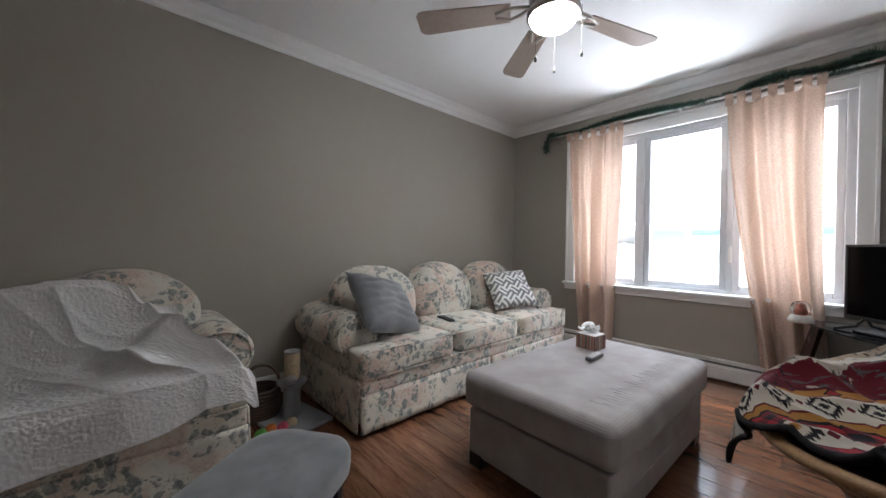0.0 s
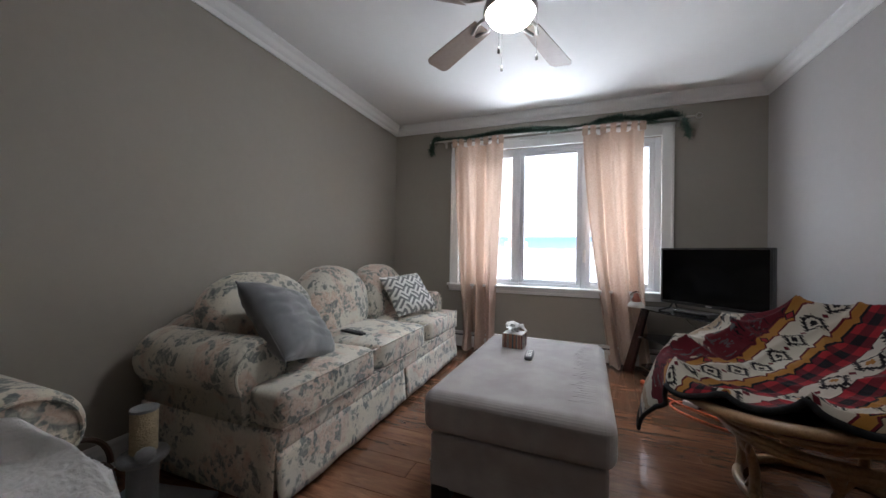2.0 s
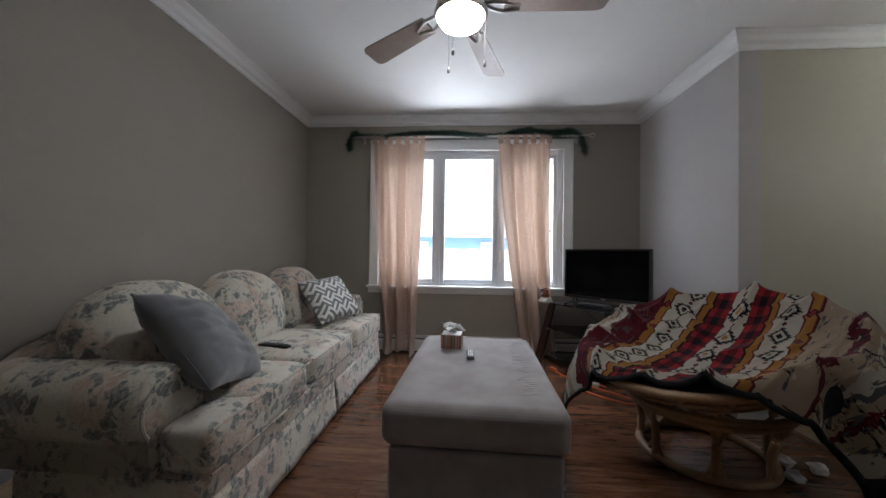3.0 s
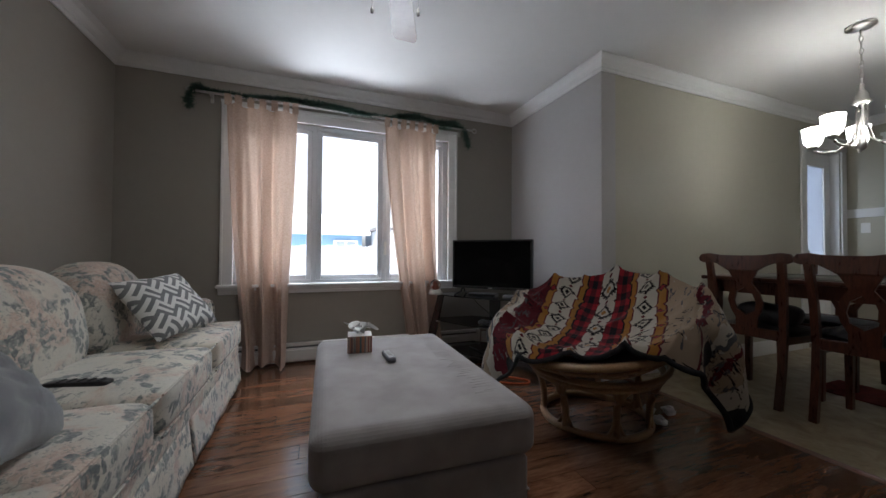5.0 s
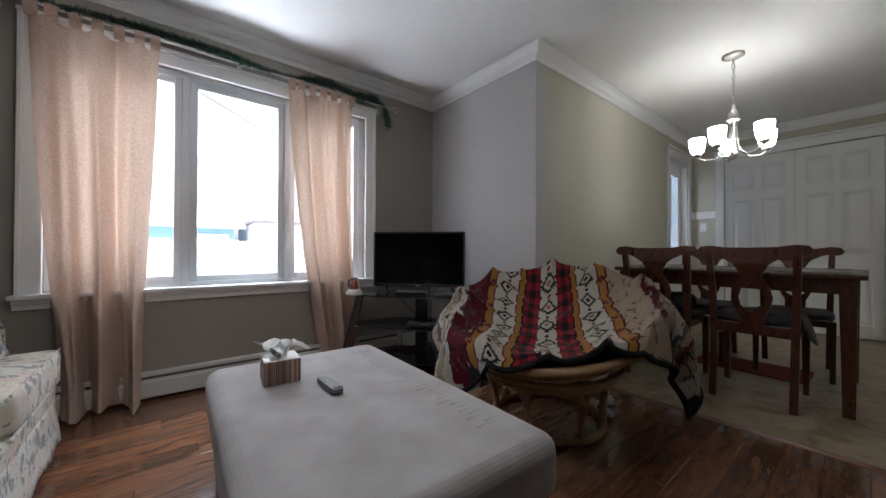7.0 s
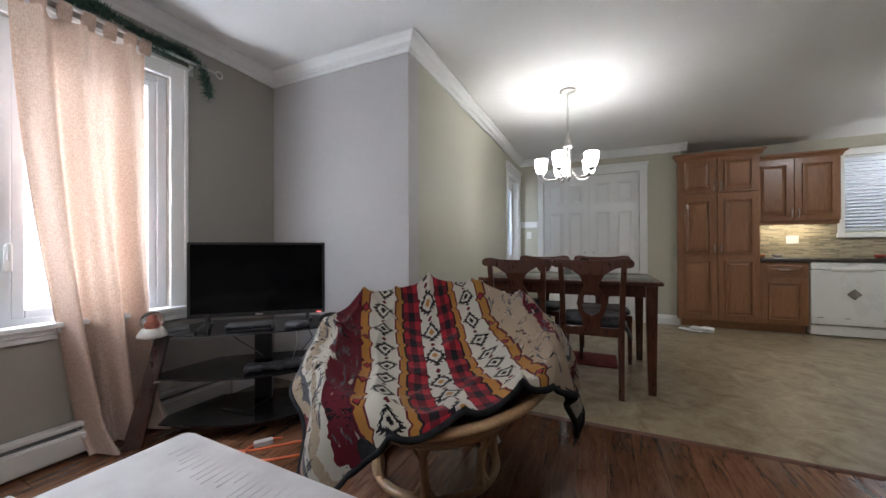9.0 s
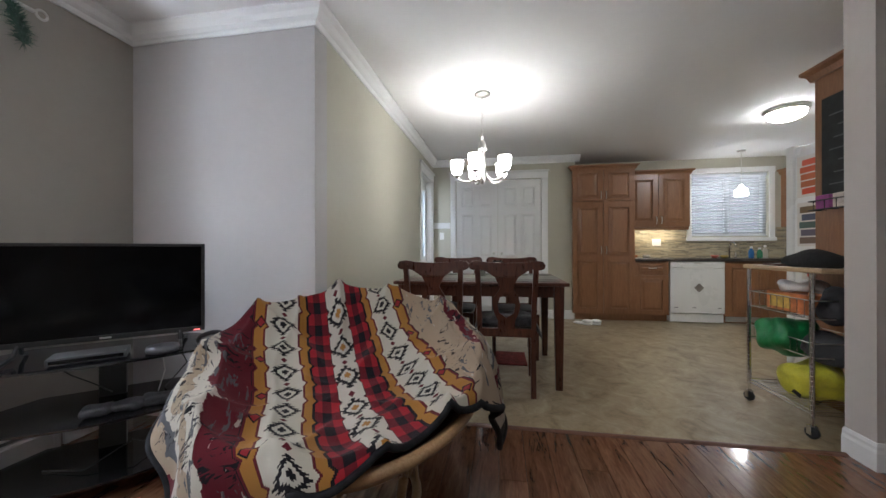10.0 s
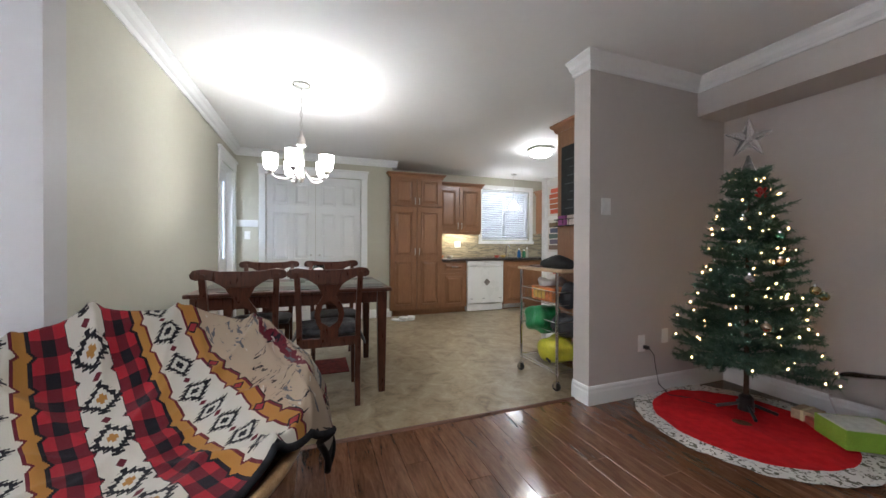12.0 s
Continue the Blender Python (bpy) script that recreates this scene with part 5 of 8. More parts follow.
def drape(u, v):
    """The sheet laid in the tilted bowl: it sinks to the cushion inside the rim and falls where it passes the rim."""
    s, t = sheet_at(u, v)
    X, Y = BAND_TURN @ Vector((s, -t))
    pull = 0.03 * noise.noise(Vector((X * 2.6, Y * 2.6, 21)))
    X, Y = X + pull, Y + 0.03 * noise.noise(Vector((X * 3.0, Y * 2.6, 31)))
    r = max(1e-4, math.hypot(X, Y))
    a = math.atan2(Y, X)
    k = min(1.0, r / BOWL_R)
    # soft folds that run from the hollow up to the rim, and creases
    warp = noise.noise(Vector((X * 1.7, Y * 1.7, 9)))
    ray = (1 - abs(math.sin(4.5 * a + 1.3 + 1.5 * warp))) ** 2.5
    lump = noise.noise(Vector((X * 5.0, Y * 5.0, 3))) + 0.5 * noise.noise(Vector((X * 11, Y * 9, 5)))
    crease = max(0.0, 1 - abs(noise.noise(Vector((X * 3.1 - Y * 1.2, Y * 2.2 + X, 7)))) * 3.2)
    run = 1 - abs(math.sin(15.0 * s + 2.6 * warp + 1.2 * t))
    fold = 0.036 * ray * k ** 1.5 + 0.014 * lump + 0.026 * crease + 0.022 * run ** 3 * (0.4 + 0.6 * k)
    if r <= BOWL_R:
        return Vector((X, Y, bowl_z(X, Y) + 0.006 + fold))
    d = r - BOWL_R
    rx, ry = X / r, Y / r
    bend = 0.055 * (1 - math.exp(-d * 14))
    pleat = 0.035 * math.sin(11 * a + 2.0 * warp) * min(1, d * 5) + 0.03 * noise.noise(Vector((X * 4, Y * 4, 13))) * min(1, d * 5)
    out = BOWL_R + bend + pleat + 0.10 * d
    z = BOWL_Z + BOWL_TILT * ry * BOWL_R + 0.006 + fold * max(0.25, 1 - d * 4) - 0.92 * max(0.0, d - 0.025 * (1 - math.exp(-d * 20)))
    return Vector((rx * out, ry * out, max(0.035, z)))


blk = thing("fleece_blanket", "fleece blanket in red, gold and cream draped over a chair", "blanket", PAP)
NU, NV = 220, 170
bm = bmesh.new()
layer = bm.loops.layers.uv.verify()
rows = [[bm.verts.new(drape(i / NU, j / NV) + Vector((0, 0, 0.012))) for j in range(NV + 1)] for i in range(NU + 1)]
for i in range(NU):
    for j in range(NV):
        f = bm.faces.new((rows[i][j], rows[i + 1][j], rows[i + 1][j + 1], rows[i][j + 1]))
        for lp, (p, q) in zip(f.loops, ((i, j), (i + 1, j), (i + 1, j + 1), (i, j + 1))):
            s, t = sheet_at(p / NU, q / NV)
            lp[layer].uv = (s + 1, t + 1)
part("printed_side", bm, story_blanket(), blk, smooth=True)
bm = bmesh.new()
grid(bm, NU, NV, drape)
part("lining", bm, LINING, blk, "black fleece lining", smooth=True)
bm = bmesh.new()
tube(bm, [drape(0, t) + Vector((0, 0, 0.005)) for t in np.linspace(0, 1, 70)], 0.011, 6)
tube(bm, [drape(1, t) + Vector((0, 0, 0.005)) for t in np.linspace(0, 1, 70)], 0.012, 6)
tube(bm, [drape(t, 0) + Vector((0, 0, 0.005)) for t in np.linspace(0, 1, 70)], 0.012, 6)
tube(bm, [drape(t, 1) + Vector((0, 0, -0.002)) for t in np.linspace(0, 1, 110)], 0.0095, 8, taper=1.45)
part("hem", bm, LINING, blk, "black bound edge", smooth=True)

for k, (x, y) in enumerate(((4.04, 1.06), (3.99, 0.95), (3.92, 1.12))):
    pap = thing("crumpled_paper", "crumpled scrap of white paper on the floor", "paper scrap", pose(x, y, 0.0), "paper scraps")
    bm = bmesh.new()
    bmesh.ops.create_icosphere(bm, subdivisions=3, radius=0.035)
    for v in bm.verts:
        v.co *= 1 + 0.5 * noise.noise(v.co * 45 + Vector((k, 0, 0)))
        v.co.z = v.co.z * 0.7 + 0.026
    part("scrap", bm, mat("white_scrap_paper", (0.66, 0.67, 0.69), 0.8, scale=20, amount=0.1), pap)

# ---- ceiling fan ----
fan = thing("ceiling_fan", "brushed nickel ceiling fan with five pale blades and a lit bowl", "ceiling fan", pose(FAN[0], FAN[1], 0.045))
bm = bmesh.new()
lathe(bm, [(0, H - 0.001), (0.075, H - 0.001), (0.078, H - 0.03), (0.05, H - 0.05), (0.03, H - 0.06), (0.03, 2.32), (0.10, 2.31), (0.115, 2.28), (0.115, 2.16), (0.10, 2.13), (0.07, 2.12), (0.07, 2.11), (0, 2.11)], 32)
part("motor_housing", bm, NICKEL, fan, smooth=True)
bm = bmesh.new()
lathe(bm, [(0.06, 2.115), (0.09, 2.112), (0.118, 2.102), (0.124, 2.085), (0.124, 2.068), (0.116, 2.062), (0.110, 2.068), (0.0, 2.09)], 32)
part("light_collar", bm, NICKEL, fan, smooth=True)
bm = bmesh.new()
lathe(bm, [(0.110, 2.080), (0.109, 2.062), (0.094, 2.038), (0.062, 2.021), (0.03, 2.015), (0, 2.014)], 32)
part("bowl", bm, glow("lit_fan_bowl", (1.0, 0.96, 0.90), 32.0), fan, "frosted glass bowl, lit", smooth=True)
for k in range(5):
    mm = pose(0, 0, 2.13, 0, 0, -18.5 + 72 * k)
    bm = bmesh.new()
    pitch = radians(11)
    out = [(0.20, -0.05), (0.62, -0.068), (0.645, -0.062), (0.66, -0.045), (0.66, 0.045), (0.645, 0.062), (0.62, 0.068), (0.20, 0.05)]
    a = [bm.verts.new((x, y, y * math.tan(pitch) - 0.02)) for x, y in out]
    b = [bm.verts.new((x, y, y * math.tan(pitch) - 0.012)) for x, y in out]
    bm.faces.new(a)
    bm.faces.new(list(reversed(b)))
    for j in range(len(out)):
        bm.faces.new((a[j], b[j], b[(j + 1) % len(out)], a[(j + 1) % len(out)]))
    blade = part("blade", bm, BLADE, fan, at=mm)
    bm = bmesh.new()
    tube(bm, [(0.10, 0.0, 0.0), (0.15, 0.025, -0.012), (0.20, 0.035, -0.018), (0.27, 0.012, -0.022)], 0.009, 6)
    tube(bm, [(0.10, 0.0, 0.0), (0.15, -0.025, -0.016), (0.20, -0.035, -0.026), (0.27, -0.012, -0.024)], 0.009, 6)
    part("blade_iron", bm, NICKEL, blade, "nickel blade bracket", smooth=True)
# nickel darkened in colour to offset the glare of the lit bowl beside it
DIM_NICKEL = mat("dim_nickel", (0.10, 0.095, 0.09), 0.55, 0.6, scale=30, amount=0.2)
for (x, y, z, w) in ((-0.10, 0.03, 1.835, 0), (0.115, 0.06, 1.87, 0), (0.05, -0.115, 1.86, 0)):
    bm = bmesh.new()
    tube(bm, [(x, y, 2.10), (x, y, z + 0.03)], 0.0011, 5)
    ch = part("pull_chain", bm, DIM_NICKEL, fan)
    bm = bmesh.new()
    lathe(bm, [(0.002, z + 0.03), (0.007, z + 0.012), (0.006, z), (0, z - 0.003)], 8, Matrix.Translation((x, y, 0)))
    part("pull", bm, DIM_NICKEL, ch, smooth=True)

# ---- small wall fixtures ----
thermo = thing("thermostat", "small white plastic thermostat on the taupe wall", "thermostat")
part("body", boxes((1.765, Y_LEFT - 0.03, 1.475, 1.85, Y_LEFT - 0.001, 1.605), bevel=0.006), PLASTIC_W, thermo)
part("dial", boxes((1.825, Y_LEFT - 0.036, 1.515, 1.84, Y_LEFT - 0.03, 1.545), bevel=0.002), WHITE, thermo)
sw = thing("light_switch", "white double rocker light switch on the wall", "light switch")
part("plate", boxes((1.57, Y_STUB + 0.001, 1.335, 1.655, Y_STUB + 0.008, 1.455), bevel=0.003), PLASTIC_W, sw)
for x in (1.582, 1.617):
    part("rocker", boxes((x, Y_STUB + 0.008, 1.362, x + 0.028, Y_STUB + 0.012, 1.428), bevel=0.002), WHITE, sw)
out1 = thing("wall_outlet", "white wall outlet with a black plug and cord", "outlet")
part("plate", boxes((1.225, Y_STUB + 0.001, 0.325, 1.295, Y_STUB + 0.007, 0.45), bevel=0.003), PLASTIC_W, out1)
part("socket", boxes((1.242, Y_STUB + 0.007, 0.34, 1.278, Y_STUB + 0.011, 0.435), bevel=0.003), WHITE, out1)
plug = thing("tree_light_cord", "thin dark cord of the tree lights plugged into the outlet", "cable")
part("plug", boxes((1.225, Y_STUB + 0.011, 0.35, 1.255, Y_STUB + 0.045, 0.375), bevel=0.004), BLACK_P, plug)
bm = bmesh.new()
tube(bm, [(1.235, 0.86, 0.36), (1.20, 0.875, 0.31), (1.19, 0.88, 0.22), (1.17, 0.89, 0.10), (1.10, 0.92, 0.02), (1.0, 1.0, 0.016), (0.95, 1.15, 0.02)], 0.003, 5)
part("cord", bm, BLACK_P, plug, smooth=True)
out2 = thing("wall_outlet", "white wall outlet behind the Christmas tree", "outlet")
part("plate", boxes((0.985, Y_STUB + 0.001, 0.37, 1.05, Y_STUB + 0.007, 0.48), bevel=0.003), PLASTIC_W, out2)

# ---- dining table and chairs ----
TX0, TX1, TY0, TY1, TZ = 3.00, 4.33, -0.85, 0.13, 0.795
table = thing("dining_table", "cherry-stained wooden dining table with square tapered legs", "table")
part("tabletop", boxes((TX0, TY0, TZ - 0.028, TX1, TY1, TZ), bevel=0.008), DARK_WOOD, table)
for a in ((TX0 + 0.10, TY1 - 0.075, TX1 - 0.10, TY1 - 0.055), (TX0 + 0.10, TY0 + 0.055, TX1 - 0.10, TY0 + 0.075), (TX0 + 0.055, TY0 + 0.10, TX0 + 0.075, TY1 - 0.10), (TX1 - 0.075, TY0 + 0.10, TX1 - 0.055, TY1 - 0.10)):
    part("apron", boxes((a[0], a[1], TZ - 0.115, a[2], a[3], TZ - 0.029), bevel=0.003), DARK_WOOD, table)
for x in (TX0 + 0.07, TX1 - 0.07):
    for y in (TY0 + 0.07, TY1 - 0.055):
        bm = bmesh.new()
        box(bm, x - 0.036, y - 0.036, 0, x + 0.036, y + 0.036, TZ - 0.029, bevel=0.004)
        for v in bm.verts:
            if v.co.z < 0.3:
                v.co.x = x + (v.co.x - x) * 0.68
                v.co.y = y + (v.co.y - y) * 0.68
        part("leg", bm, DARK_WOOD, table)


def dining_chair(m, label):
    """Splat-back chair; local +y is where the sitter looks, the back stands at y = 0."""
    th = thing("dining_chair", label, "chair", m, "dining chairs")
    for s in (-1, 1):
        bm = bmesh.new()
        pts = [(s * 0.185, -0.055, 0.0), (s * 0.187, -0.02, 0.22), (s * 0.19, 0.0, 0.44), (s * 0.195, -0.012, 0.65), (s * 0.205, -0.055, 0.93)]
        rings = []
        for x, y, z in pts:
            rings.append([bm.verts.new((x + dx * 0.018, y + dy * 0.016, z)) for dx, dy in ((-1, -1), (1, -1), (1, 1), (-1, 1))])
        for a, b in zip(rings, rings[1:]):
            for k in range(4):
                bm.faces.new((a[k], a[(k + 1) % 4], b[(k + 1) % 4], b[k]))
        bm.faces.new(rings[0])
        bm.faces.new(rings[-1])
        part("back_post", bm, DARK_WOOD, th)
        bm = bmesh.new()
        box(bm, s * 0.20 - 0.02, 0.37, 0.0, s * 0.20 + 0.02, 0.41, 0.43, bevel=0.003)
        for v in bm.verts:
            if v.co.z < 0.2:
                v.co.x = s * 0.20 + (v.co.x - s * 0.20) * 0.7
        part("front_leg", bm, DARK_WOOD, th)
    # top rail: flared, rounded ends and a dip toward the splat
    up = [(-0.262, 0.905), (-0.268, 0.93), (-0.25, 0.955), (-0.20, 0.962), (-0.12, 0.948), (0, 0.945), (0.12, 0.948), (0.20, 0.962), (0.25, 0.955), (0.268, 0.93), (0.262, 0.905)]
    lo = [(0.235, 0.893), (0.19, 0.905), (0.15, 0.895), (0.11, 0.865), (0.085, 0.845), (-0.085, 0.845), (-0.11, 0.865), (-0.15, 0.895), (-0.19, 0.905), (-0.235, 0.893)]
    bm = bmesh.new()
    extrude(bm, up + lo, 0.024, Matrix.Translation((0, -0.068, 0)), bevel=0.005)
    part("top_rail", bm, DARK_WOOD, th)
    # vase splat with an oval opening
    outer = [(0.085, 0.85), (0.06, 0.80), (0.045, 0.765), (0.085, 0.70), (0.098, 0.64), (0.085, 0.58), (0.06, 0.53), (0.06, 0.47)]
    inner = [(0.0, 0.735), (0.045, 0.70), (0.062, 0.64), (0.052, 0.585), (0.0, 0.55)]
    bm = bmesh.new()

    def yy(z):
        return -0.01 - 0.05 * max(0, (z - 0.5) / 0.4) ** 1.2
    for s in (-1, 1):
        poly = [(s * x, z) for x, z in [(0, 0.85)] + outer[:3] + [(0, 0.765)]]
        polys = [poly]
        ring_o = [(0.045, 0.765)] + outer[3:6]
        ring_i = [(0.0, 0.735), (0.045, 0.70), (0.062, 0.64), (0.052, 0.585)]
        for k in range(3):
            polys.append([(s * x, z) for x, z in (ring_o[k], ring_o[k + 1], ring_i[k + 1], ring_i[k])])
        polys.append([(s * x, z) for x, z in ((0.045, 0.765), ring_i[0], (0, 0.765))])
        polys.append([(s * x, z) for x, z in ((0.085, 0.58), (0.06, 0.53), (0.06, 0.47), (0, 0.47), (0, 0.55), (0.052, 0.585))])
        for p in polys:
            a = [bm.verts.new((x, yy(z) - 0.008, z)) for x, z in p]
            b = [bm.verts.new((x, yy(z) + 0.008, z)) for x, z in p]
            bm.faces.new(a)
            bm.faces.new(list(reversed(b)))
            for k in range(len(p)):
                bm.faces.new((a[k], b[k], b[(k + 1) % len(p)], a[(k + 1) % len(p)]))
    bmesh.ops.remove_doubles(bm, verts=bm.verts, dist=0.0005)
    part("splat", bm, DARK_WOOD, th)
    part("lower_rail", boxes((-0.185, -0.016, 0.41, 0.185, 0.010, 0.475), bevel=0.004), DARK_WOOD, th)
    for a in ((-0.19, 0.01, -0.17, 0.40), (0.17, 0.01, 0.19, 0.40)):
        part("side_rail", boxes((a[0], a[1], 0.385, a[2], a[3], 0.43), bevel=0.003), DARK_WOOD, th)
    part("front_rail", boxes((-0.18, 0.375, 0.385, 0.18, 0.398, 0.43), bevel=0.003), DARK_WOOD, th)
    bm = bmesh.new()
    puff(bm, -0.215, 0.02, 0.43, 0.215, 0.43, 0.475, 5, 8, bulge=0.01)
    part("seat", bm, mat_seat, th, "black upholstered seat", smooth=True)
    return th


mat_seat = mat("black_leatherette", (0.014, 0.013, 0.014), 0.45, scale=12, amount=0.3, bump=0.3, bump_scale=90)
near_b = dining_chair(pose(3.455, 0.205, 0, 0, 0, 180), "cherry-stained splat-back chair with a grey seat pad")
dining_chair(pose(3.985, 0.205, 0, 0, 0, 180), "cherry-stained splat-back chair tucked under the table")
dining_chair(pose(3.38, -0.98, 0, 0, 0, 3), "cherry-stained splat-back chair on the far table side")
dining_chair(pose(3.96, -0.98, 0, 0, 0, -2), "cherry-stained splat-back chair on the far table side")
padm = cloth("grey_tufted_pad", (0.035, 0.035, 0.04), (0.10, 0.10, 0.105), 18, 0.9, 300, 0.8, 0.3, 20)
pad = thing("seat_pad", "puffy dark grey pad lying on a dining chair", "seat pad", pose(3.455, 0.0, 0.472))
bm = bmesh.new()
puff(bm, -0.25, -0.22, 0.0, 0.25, 0.16, 0.07, 3.5, 14, wrinkle=0.03, seed=7)
for v in bm.verts:
    e = max(0, abs(v.co.x) - 0.19)
    v.co.z -= e * 2.0
    v.co.x *= 1 + 0.06 * (e > 0)
part("cover", bm, padm, pad, smooth=True)
bag = thing("black_bag", "black cloth bag lying on a dining chair", "bag", pose(3.985, -0.02, 0.47))
bm = bmesh.new()
puff(bm, -0.17, -0.14, 0.0, 0.18, 0.13, 0.15, 2.8, 12, wrinkle=0.05, seed=3)
part("body", bm, mat_seat, bag, smooth=True)
rug = thing("red_mat", "small red patterned mat on the floor under the table", "mat", pose(3.60, -0.62, 0))
part("weave", boxes((-0.34, -0.2, 0.001, 0.34, 0.2, 0.008), bevel=0.003), mat("red_rag_weave", (0.22, 0.035, 0.03), 0.95, scale=22, amount=0.6, bump=0.6, bump_scale=120), rug)

runner = thing("table_runner", "sage green cloth runner along the dining table", "table runner")
bm = bmesh.new()


def run_pt(u, v):
    x = TX0 - 0.04 + u * (TX1 - TX0 + 0.02)
    z = TZ + 0.004
    if x < TX0 + 0.012:
        d = TX0 + 0.012 - x
        x, z = TX0 - 0.004, TZ + 0.004 - d * 1.6
    return Vector((x, -0.56 + 0.40 * v, z + 0.0015 * math.sin(u * 40 + v * 9)))


grid(bm, 60, 10, run_pt)
bmesh.ops.solidify(bm, geom=bm.faces[:], thickness=0.003)
part("cloth", bm, cloth("sage_runner_cloth", (0.20, 0.21, 0.17), (0.32, 0.33, 0.27), 40, 0.95, 300, 0.3), runner)
for x in (3.22, 3.60, 4.0):
    for y in (-0.02, -0.70):
        pm = thing("placemat", "dark woven placemat on the dining table", "placemat", pose(x, y, TZ + 0.001), "placemats")
        part("weave", boxes((-0.16, -0.10, 0, 0.16, 0.10, 0.004), bevel=0.002), cloth("dark_placemat", (0.06, 0.06, 0.055), (0.14, 0.14, 0.12), 60, 0.9, 260, 0.4) if "dark_placemat" not in bpy.data.materials else bpy.data.materials["dark_placemat"], pm)
jar = thing("candle_jar", "clear glass candle jar with silver trim on the table", "candle", pose(3.52, -0.36, TZ + 0.009))
bm = bmesh.new()
lathe(bm, [(0.0, 0), (0.03, 0.0), (0.03, 0.012), (0.012, 0.03), (0.035, 0.06), (0.05, 0.10), (0.045, 0.14), (0.042, 0.14), (0.046, 0.10), (0.03, 0.06), (0, 0.05)], 20)
part("glass", bm, CLEAR, jar, smooth=True)
bm = bmesh.new()
lathe(bm, [(0.0, 0.062), (0.028, 0.064), (0.036, 0.10), (0.0, 0.105)], 16)
part("candle", bm, mat("white_wax", (0.75, 0.73, 0.68), 0.5), jar, smooth=True)
tin = thing("silver_ornament", "small dark and silver table ornament on the runner", "ornament", pose(3.66, -0.38, TZ + 0.009))
bm = bmesh.new()
lathe(bm, [(0, 0), (0.035, 0), (0.03, 0.03), (0.05, 0.07), (0.03, 0.11), (0, 0.115)], 16)
part("body", bm, CHROME, tin, smooth=True)

# ---- chandelier ----
chan = thing("chandelier", "brushed nickel five-arm chandelier with lit white glass shades", "chandelier", pose(CHAND[0], CHAND[1], 0))
bm = bmesh.new()
lathe(bm, [(0, H - 0.001), (0.07, H - 0.001), (0.072, H - 0.012), (0.055, H - 0.022), (0.02, H - 0.03), (0, H - 0.031)], 28)
part("canopy", bm, NICKEL, chan, smooth=True)
for k in range(9):
    bm = bmesh.new()
    z = H - 0.048 - k * 0.040
    tube(bm, [((0.009 * math.cos(a) if k % 2 else 0), (0 if k % 2 else 0.009 * math.cos(a)), z + 0.024 * math.sin(a)) for a in np.linspace(0, 2 * math.pi, 11)[:-1]], 0.0028, 5, True)
    part("chain_link", bm, NICKEL, chan, smooth=True)
bm = bmesh.new()
lathe(bm, [(0, 2.06), (0.012, 2.055), (0.012, 2.02), (0.03, 1.995), (0.034, 1.96), (0.045, 1.935), (0.03, 1.925), (0.018, 1.91), (0.016, 1.72), (0.024, 1.68), (0.024, 1.655), (0.012, 1.63), (0, 1.625)], 20)
part("stem", bm, NICKEL, chan, smooth=True)
for k in range(5):
    a = radians(5 + 72 * k)
    c, s = math.cos(a), math.sin(a)
    prof = [(0.02, 1.92), (0.024, 1.80), (0.048, 1.70), (0.11, 1.65), (0.18, 1.655), (0.218, 1.678), (0.228, 1.70)]
    bm = bmesh.new()
    tube(bm, [(r * c, r * s, z) for r, z in prof], 0.008, 8)
    arm = part("arm", bm, NICKEL, chan, smooth=True)
    bm = bmesh.new()
    lathe(bm, [(0.008, 1.685), (0.028, 1.70), (0.03, 1.712), (0.02, 1.716), (0, 1.716)], 14, Matrix.Translation((0.228 * c, 0.228 * s, 0)))
    part("cup", bm, NICKEL, arm, smooth=True)
    bm = bmesh.new()
    lathe(bm, [(0.026, 1.712), (0.045, 1.735), (0.053, 1.775), (0.058, 1.84), (0.055, 1.84), (0.050, 1.775), (0.042, 1.738), (0.022, 1.716)], 20, Matrix.Translation((0.228 * c, 0.228 * s, 0)), cap=False)
    part("shade", bm, FROST, arm, "lit white glass shade", smooth=True)
    bulb("chandelier_bulb", CHAND[0] + 0.228 * c, CHAND[1] + 0.228 * s, 1.80, CH_W, WARM, 0.02)

# ---- closet doors, doorway and trim on the far wall ----
ct = thing("closet_casing", "white painted casing with a cap round the closet", "door casing", kind="structure")
bm = bmesh.new()
yc = Y_CLO + 0.001
for a in ((CX0 - 0.095, yc, 0, CX0, yc + 0.018, CZ), (CX1, yc, 0, CX1 + 0.085, yc + 0.018, CZ), (CX0 - 0.10, yc, CZ, CX1 + 0.09, yc + 0.020, CZ + 0.095), (CX0 - 0.115, yc, CZ + 0.095, CX1 + 0.105, yc + 0.036, CZ + 0.125)):
    box(bm, *a, bevel=0.004)
part("moulding", bm, TRIM, ct)
cd = thing("door_1", "pair of white six-panel closet doors, closed", "closet door", kind="structure")
split = (CX0 + CX1) / 2


